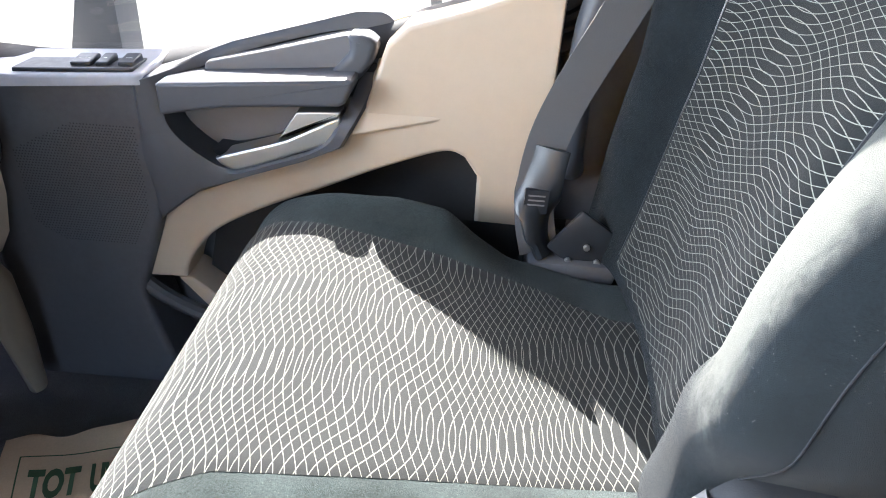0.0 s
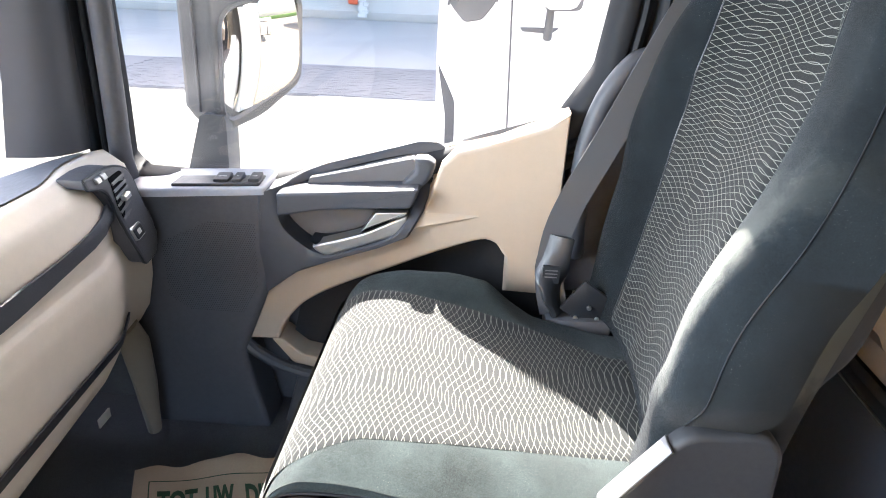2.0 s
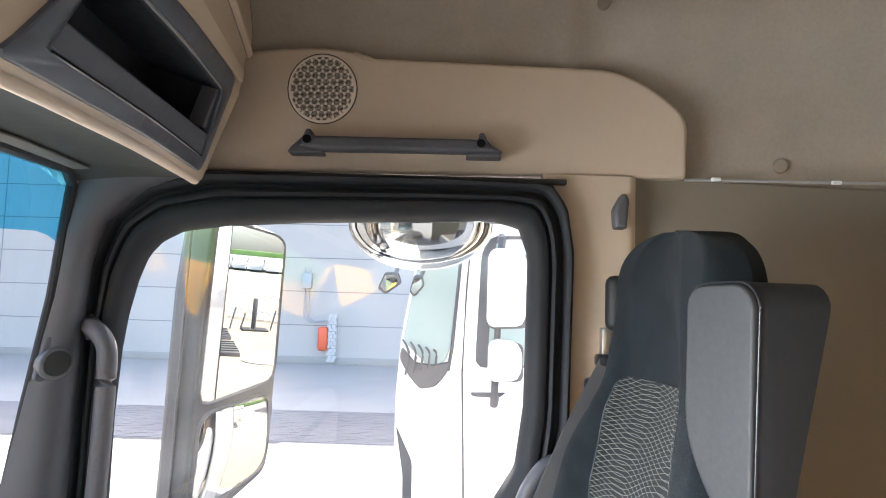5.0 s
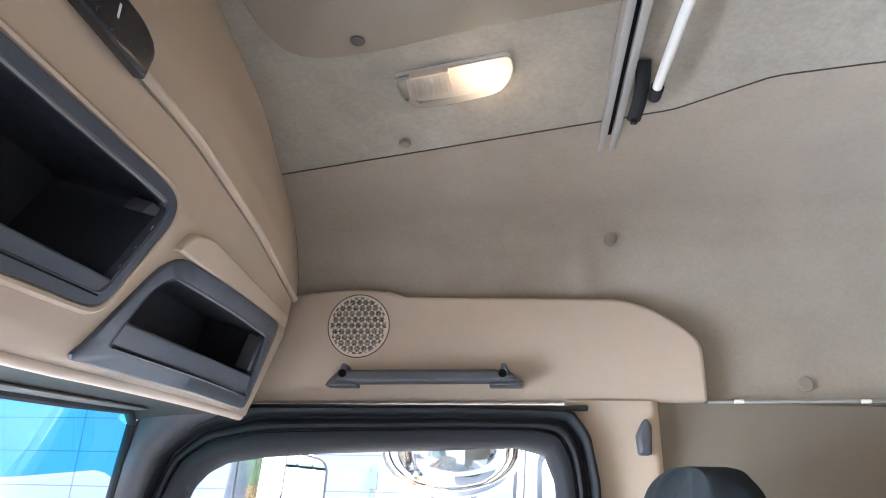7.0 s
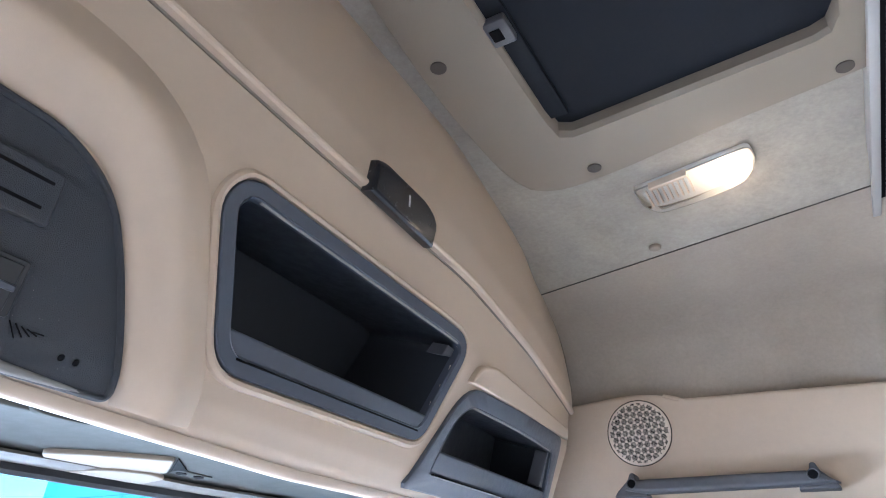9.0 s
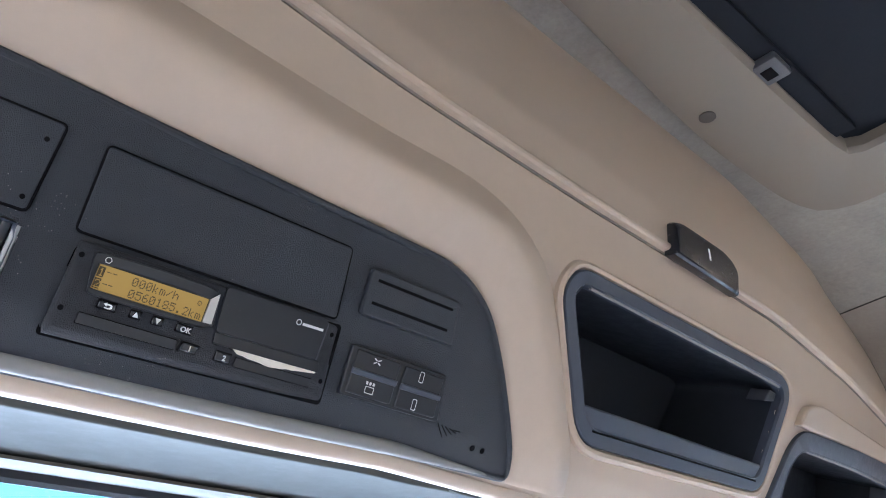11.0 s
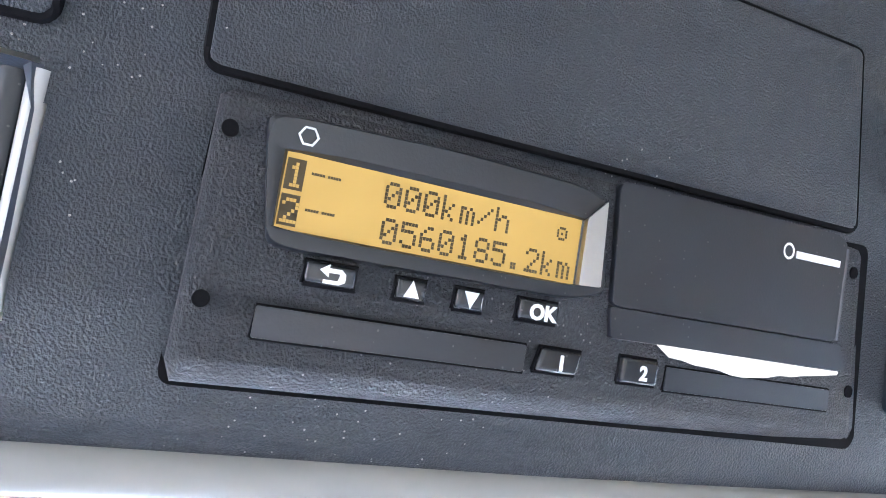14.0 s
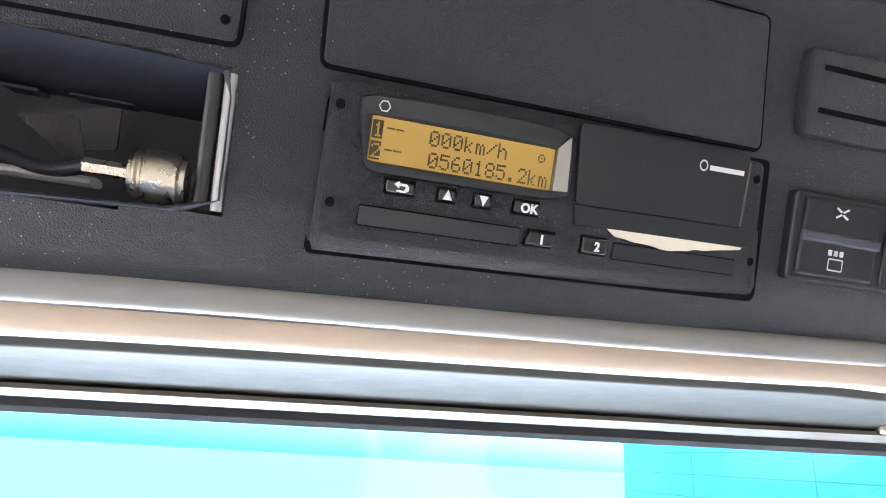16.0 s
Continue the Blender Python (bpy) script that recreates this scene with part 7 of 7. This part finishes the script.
# ---------- white truck parked alongside ----------
truck = thing("white_truck", "white lorry cab parked alongside with black mirrors", "truck")
TY = 3.05
side_t = flat("y", TY)
# Outline above z 2.1 is unseen, shaped to cut the sun on the cushion.
part("cab_side", slab(rounded([(-0.26, -0.75), (2.4, -0.75), (2.4, 2.90), (-0.19, 2.90), (-0.43, 2.63), (-0.42, 2.14), (0.0, 2.05), (-0.17, 1.70), (-0.245, 1.25), (-0.265, 0.95), (-0.26, 0.3)], [0.03, 0.03, 0.03, 0.05, 0.05, 0.05, 0.02, 0.1, 0.1, 0.1, 0.1]), side_t, 0.0, 2.3, 0.05), WHITE, truck, "white painted cab")
part("corner_glass", slab(rounded([(-0.235, 1.23), (-0.10, 1.10), (-0.02, 1.12), (0.010, 1.20), (0.055, 1.78), (-0.03, 2.02), (-0.16, 1.70)], 0.03), side_t, 0.02, -0.012, 0.006), TRUCKGLASS, truck, "side of the windscreen")
part("corner_trim", slab(rounded([(-0.252, 1.14), (-0.20, 1.05), (-0.14, 0.985), (-0.06, 1.00), (-0.005, 1.07), (0.012, 1.13), (-0.08, 1.11), (-0.17, 1.12), (-0.24, 1.20)], 0.02), side_t, 0.02, -0.02, 0.006), BLACK, truck)
part("pillar_line", tube([(0.072, TY - 0.006, 1.90), (0.058, TY - 0.006, 1.75), (0.018, TY - 0.006, 1.2), (0.0, TY - 0.006, 1.08)], 0.010, 6), GREY, truck)
part("window_frame", frame_ring(rounded([(0.135, 1.10), (0.95, 1.125), (0.95, 1.80), (0.20, 1.785), (0.155, 1.70)], 0.04), rounded([(0.205, 1.115), (0.92, 1.14), (0.92, 1.775), (0.235, 1.765)], 0.04), side_t, [(0, 0.01), (0.1, -0.012), (0.9, -0.008), (1, 0.01)], 80), GREY, truck)
part("side_window", slab([(0.20, 1.11), (0.93, 1.135), (0.93, 1.78), (0.23, 1.77)], side_t, 0.01, -0.003), TRUCKGLASS, truck)
part("door_gap", tube([(0.115, TY - 0.001, 1.95), (0.085, TY - 0.001, 1.5), (0.073, TY - 0.001, 1.08), (0.097, TY - 0.001, 0.404), (0.10, TY - 0.001, -0.2)], 0.005, 6), BLACK, truck)
part("roof_line", block(0.15, 2.4, TY - 0.010, TY, 1.845, 1.858), GREY, truck)
part("handle_recess", slab(rounded([(0.115, 0.975), (0.30, 0.98), (0.26, 0.952), (0.13, 0.957)], 0.01), side_t, 0.0, -0.012), BLACK, truck)
for a, b, z0, z1 in ((0.17, 0.345, 1.325, 1.680), (0.18, 0.330, 1.085, 1.272)):
    mh = part("mirror_back", slab(rounded([(a, z0 + 0.02), (a + 0.03, z0), (b - 0.02, z0 + 0.01), (b, z0 + 0.06), (b, z1 - 0.05), (b - 0.03, z1), (a + 0.02, z1 + 0.004), (a, z1 - 0.03)], 0.03), flat("y", 2.65), 0.0, -0.09, 0.03), WHITE, truck, "white mirror housing")
    part("mirror_rim", slab(rounded([(a + 0.01, z0 - 0.008), (b + 0.012, z0), (b + 0.012, z1 - 0.02), (a + 0.02, z1 + 0.01)], 0.03), flat("y", 2.655), 0.0, 0.04, 0.01), BLACK, mh)
part("mirror_stalk", tube([(0.235, 2.67, 1.74), (0.215, 2.68, 0.97), (0.25, TY, 0.95)], 0.018, 8), BLACK, truck)
part("mirror_stalk", tube([(0.235, 2.67, 1.72), (0.26, TY, 1.78)], 0.02, 8), BLACK, truck)
for dx, z, w in ((-0.275, 1.515, 0.055), (-0.150, 1.505, 0.035)):
    fm = part("front_mirror", slab(rounded([(dx - w, z - 0.03), (dx - 0.3 * w, z - 0.055), (dx + w, z + 0.0), (dx + 0.7 * w, z + 0.05), (dx - 0.4 * w, z + 0.05)], 0.015), flat("y", 2.65), 0, -0.04, 0.012), HOUSE, truck)
    part("front_mirror_glass", slab(rounded([(dx - 0.75 * w, z - 0.022), (dx - 0.25 * w, z - 0.042), (dx + 0.7 * w, z + 0.0), (dx + 0.5 * w, z + 0.036), (dx - 0.3 * w, z + 0.036)], 0.01), flat("y", 2.61), 0, -0.003), MIRROR, fm)
    part("front_mirror_arm", tube([(dx + 0.4 * w, 2.66, z + 0.04), (dx + 0.06, 2.72, z + 0.16), (dx + 0.16, TY, z + 0.22)], 0.010, 6), BLACK, truck)
part("front_bracket", block(-0.26, -0.10, 2.70, 3.1, 1.60, 1.70, 0.03), HOUSE, truck)
part("sun_visor", slab(rounded([(-0.32, 1.80), (0.02, 1.86), (0.08, 2.08), (-0.25, 2.05)], 0.04), flat("y", TY - 0.02), 0.0, 2.2, 0.03), WHITE, truck)
part("stripe", slab(rounded([(-0.258, 0.80), (-0.17, 0.62), (-0.165, 0.30), (-0.21, 0.30), (-0.215, 0.55)], 0.02), side_t, 0.0, -0.006), GREY, truck)
for k in range(5):
    part("wiper_cable", tube(curve_pts([(-0.235 + 0.04 * k, TY - 0.03, 1.235 - 0.012 * k), (-0.20 + 0.035 * k, TY - 0.06, 1.17), (-0.215 + 0.038 * k, TY - 0.05, 1.06 + 0.012 * k)], 5), 0.006, 6), BLACK, truck)
part("wheel", tube([(0.75, TY + 0.02, GROUND + 0.5), (0.75, TY + 0.34, GROUND + 0.5)], 0.5, 28), TYRE, truck)

# ---------- wheel loader and vans in the yard ----------
loader = thing("wheel_loader", "yellow wheel loader standing on the driver's side", "wheel loader")
part("hood", slab(rounded([(-1.90, 1.28), (-1.62, 1.20), (-1.32, 1.85), (-1.24, 1.32), (-0.84, 1.52), (-1.0, 1.9), (-1.05, 3.0), (-1.95, 3.0)], 0.04), flat("y", -5.0), 0.0, -1.2, 0.05), YELLOW, loader)
part("lift_link", slab(rounded([(-2.98, 1.30), (-2.86, 1.14), (-2.70, 1.70), (-2.66, 2.6), (-3.12, 2.6)], 0.04), flat("y", -5.0), 0.0, -0.4, 0.04), YELLOW, loader)
part("rear_body", block(-2.6, -1.2, -7.2, -6.2, -0.2, 1.3, 0.1), DARKGLASS, loader)
part("cab", block(-2.6, -1.95, -6.5, -5.4, 1.3, 3.3, 0.08), DARKGLASS, loader)
part("cab_roof", block(-2.7, -1.9, -6.6, -5.3, 3.25, 3.45, 0.05), YELLOW, loader)
part("lift_arm", tube([(-3.3, -5.3, 1.9), (-4.6, -5.3, 1.7), (-5.8, -5.3, 0.0)], 0.30, 8), YELLOW, loader)
for x in (-4.0, -0.9):
    part("wheel", tube([(x, -4.9, GROUND + 0.8), (x, -4.1, GROUND + 0.8)], 0.8, 28), TYRE, loader)


def van():
    v = thing("van", "white panel van parked in the yard", "van", "vans in the yard")
    part("body", slab(rounded([(0, 0.35), (5.2, 0.35), (5.2, 2.5), (1.5, 2.5), (0.75, 1.45), (0.0, 1.1)], 0.15), flat("y", 0.0), 0.0, 2.0, 0.08), WHITE, v)
    part("windscreen", slab([(0.80, 1.50), (1.42, 2.35), (1.75, 2.35), (1.75, 1.45)], flat("y", -0.004), 0.0, 2.008), DARKGLASS, v)
    for x in (0.9, 4.2):
        part("wheel", tube([(x, -0.02, 0.35), (x, 2.02, 0.35)], 0.35, 18), TYRE, v)
    return v


first = van()
first.matrix_basis = pose(104, 13.6, GROUND, 0, 0, 20)
for k in range(1, 5):
    copy_thing(first, pose(104 + 3.0 * k, 13.6 - 2.3 * k, GROUND, 0, 0, 20))
copy_thing(first, pose(128, 2.6, GROUND, 0, 0, 4))
fence = thing("fence", "white picket fence across the yard", "fence")
A, B = Vector((27.0, 3.2, GROUND)), Vector((23.4, 7.6, GROUND))
for k in range(34):
    p = A.lerp(B, k / 33)
    part("picket", block(p.x - 0.02, p.x + 0.02, p.y - 0.025, p.y + 0.025, GROUND, GROUND + 1.25), WHITE, fence)
for z in (0.35, 1.05):
    part("rail", tube([A + Vector((0.03, 0, z)), B + Vector((0.03, 0, z))], 0.03, 6), WHITE, fence)
stand = thing("yard_stand", "dark steel stand with a post on the paving", "stand")
part("post", block(22.0, 22.1, 3.62, 3.78, GROUND, GROUND + 1.15, 0.02), HOUSE, stand)
part("foot", block(21.6, 22.5, 3.3, 4.2, GROUND, GROUND + 0.07, 0.02), TYRE, stand)
for y, h in ((2.9, 0.8), (3.25, 0.6), (4.3, 0.75)):
    part("arm", tube([(22.0, y, GROUND + 0.03), (22.1, y + 0.15, GROUND + h)], 0.03, 6), HOUSE, stand)
ramps = thing("steel_ramps", "two dark steel plates lying on the tan paving", "steel plates")
for x0 in (15.6, 19.0):
    part("plate", block(x0, x0 + 2.4, 2.15, 2.75, GROUND + 0.01, GROUND + 0.12, 0.01), HOUSE, ramps)
    for q in range(5):
        part("rib", block(x0 + 0.2 + 0.45 * q, x0 + 0.26 + 0.45 * q, 2.17, 2.73, GROUND + 0.12, GROUND + 0.15), HEADER, ramps)
drain = part("drain_cover", slab(circle(15.0, 3.35, 0.62, 28), flat("z", GROUND + 0.01), 0.0, 0.02, 0.005), PAVER)
tagged(drain, "round grey drain cover in the tan paving", "drain cover")
fairing = thing("side_fairing", "white side fairing behind the cab door", "fairing")
part("panel", slab(rounded([(0.42, -0.7), (1.5, -0.7), (1.5, 2.2), (0.42, 2.2)], 0.08), lambda u, v, w: Vector((u, 1.08 + 0.20 * (u - 0.42) + w, v)), 0.0, 0.03, 0.01), WHITE, fairing)
part("edge_strip", tube([(1.5, 1.31, -0.6), (1.5, 1.31, 2.15)], 0.02, 8), RUBBER, fairing)

# ---------- each thing stands at the base of its parts ----------
bpy.context.view_layer.update()
for ob in [o for o in scene.objects if o.type == "EMPTY" and o.parent is None and o.name.split(".")[0] != "van"]:
    pts = [c.matrix_world @ Vector(b) for c in ob.children_recursive if c.type == "MESH" for b in c.bound_box]
    if not pts:
        continue
    base = Vector(((min(p.x for p in pts) + max(p.x for p in pts)) / 2, (min(p.y for p in pts) + max(p.y for p in pts)) / 2, min(p.z for p in pts)))
    ob.location = base
    for c in ob.children:
        c.matrix_parent_inverse = Matrix.Translation(-base)
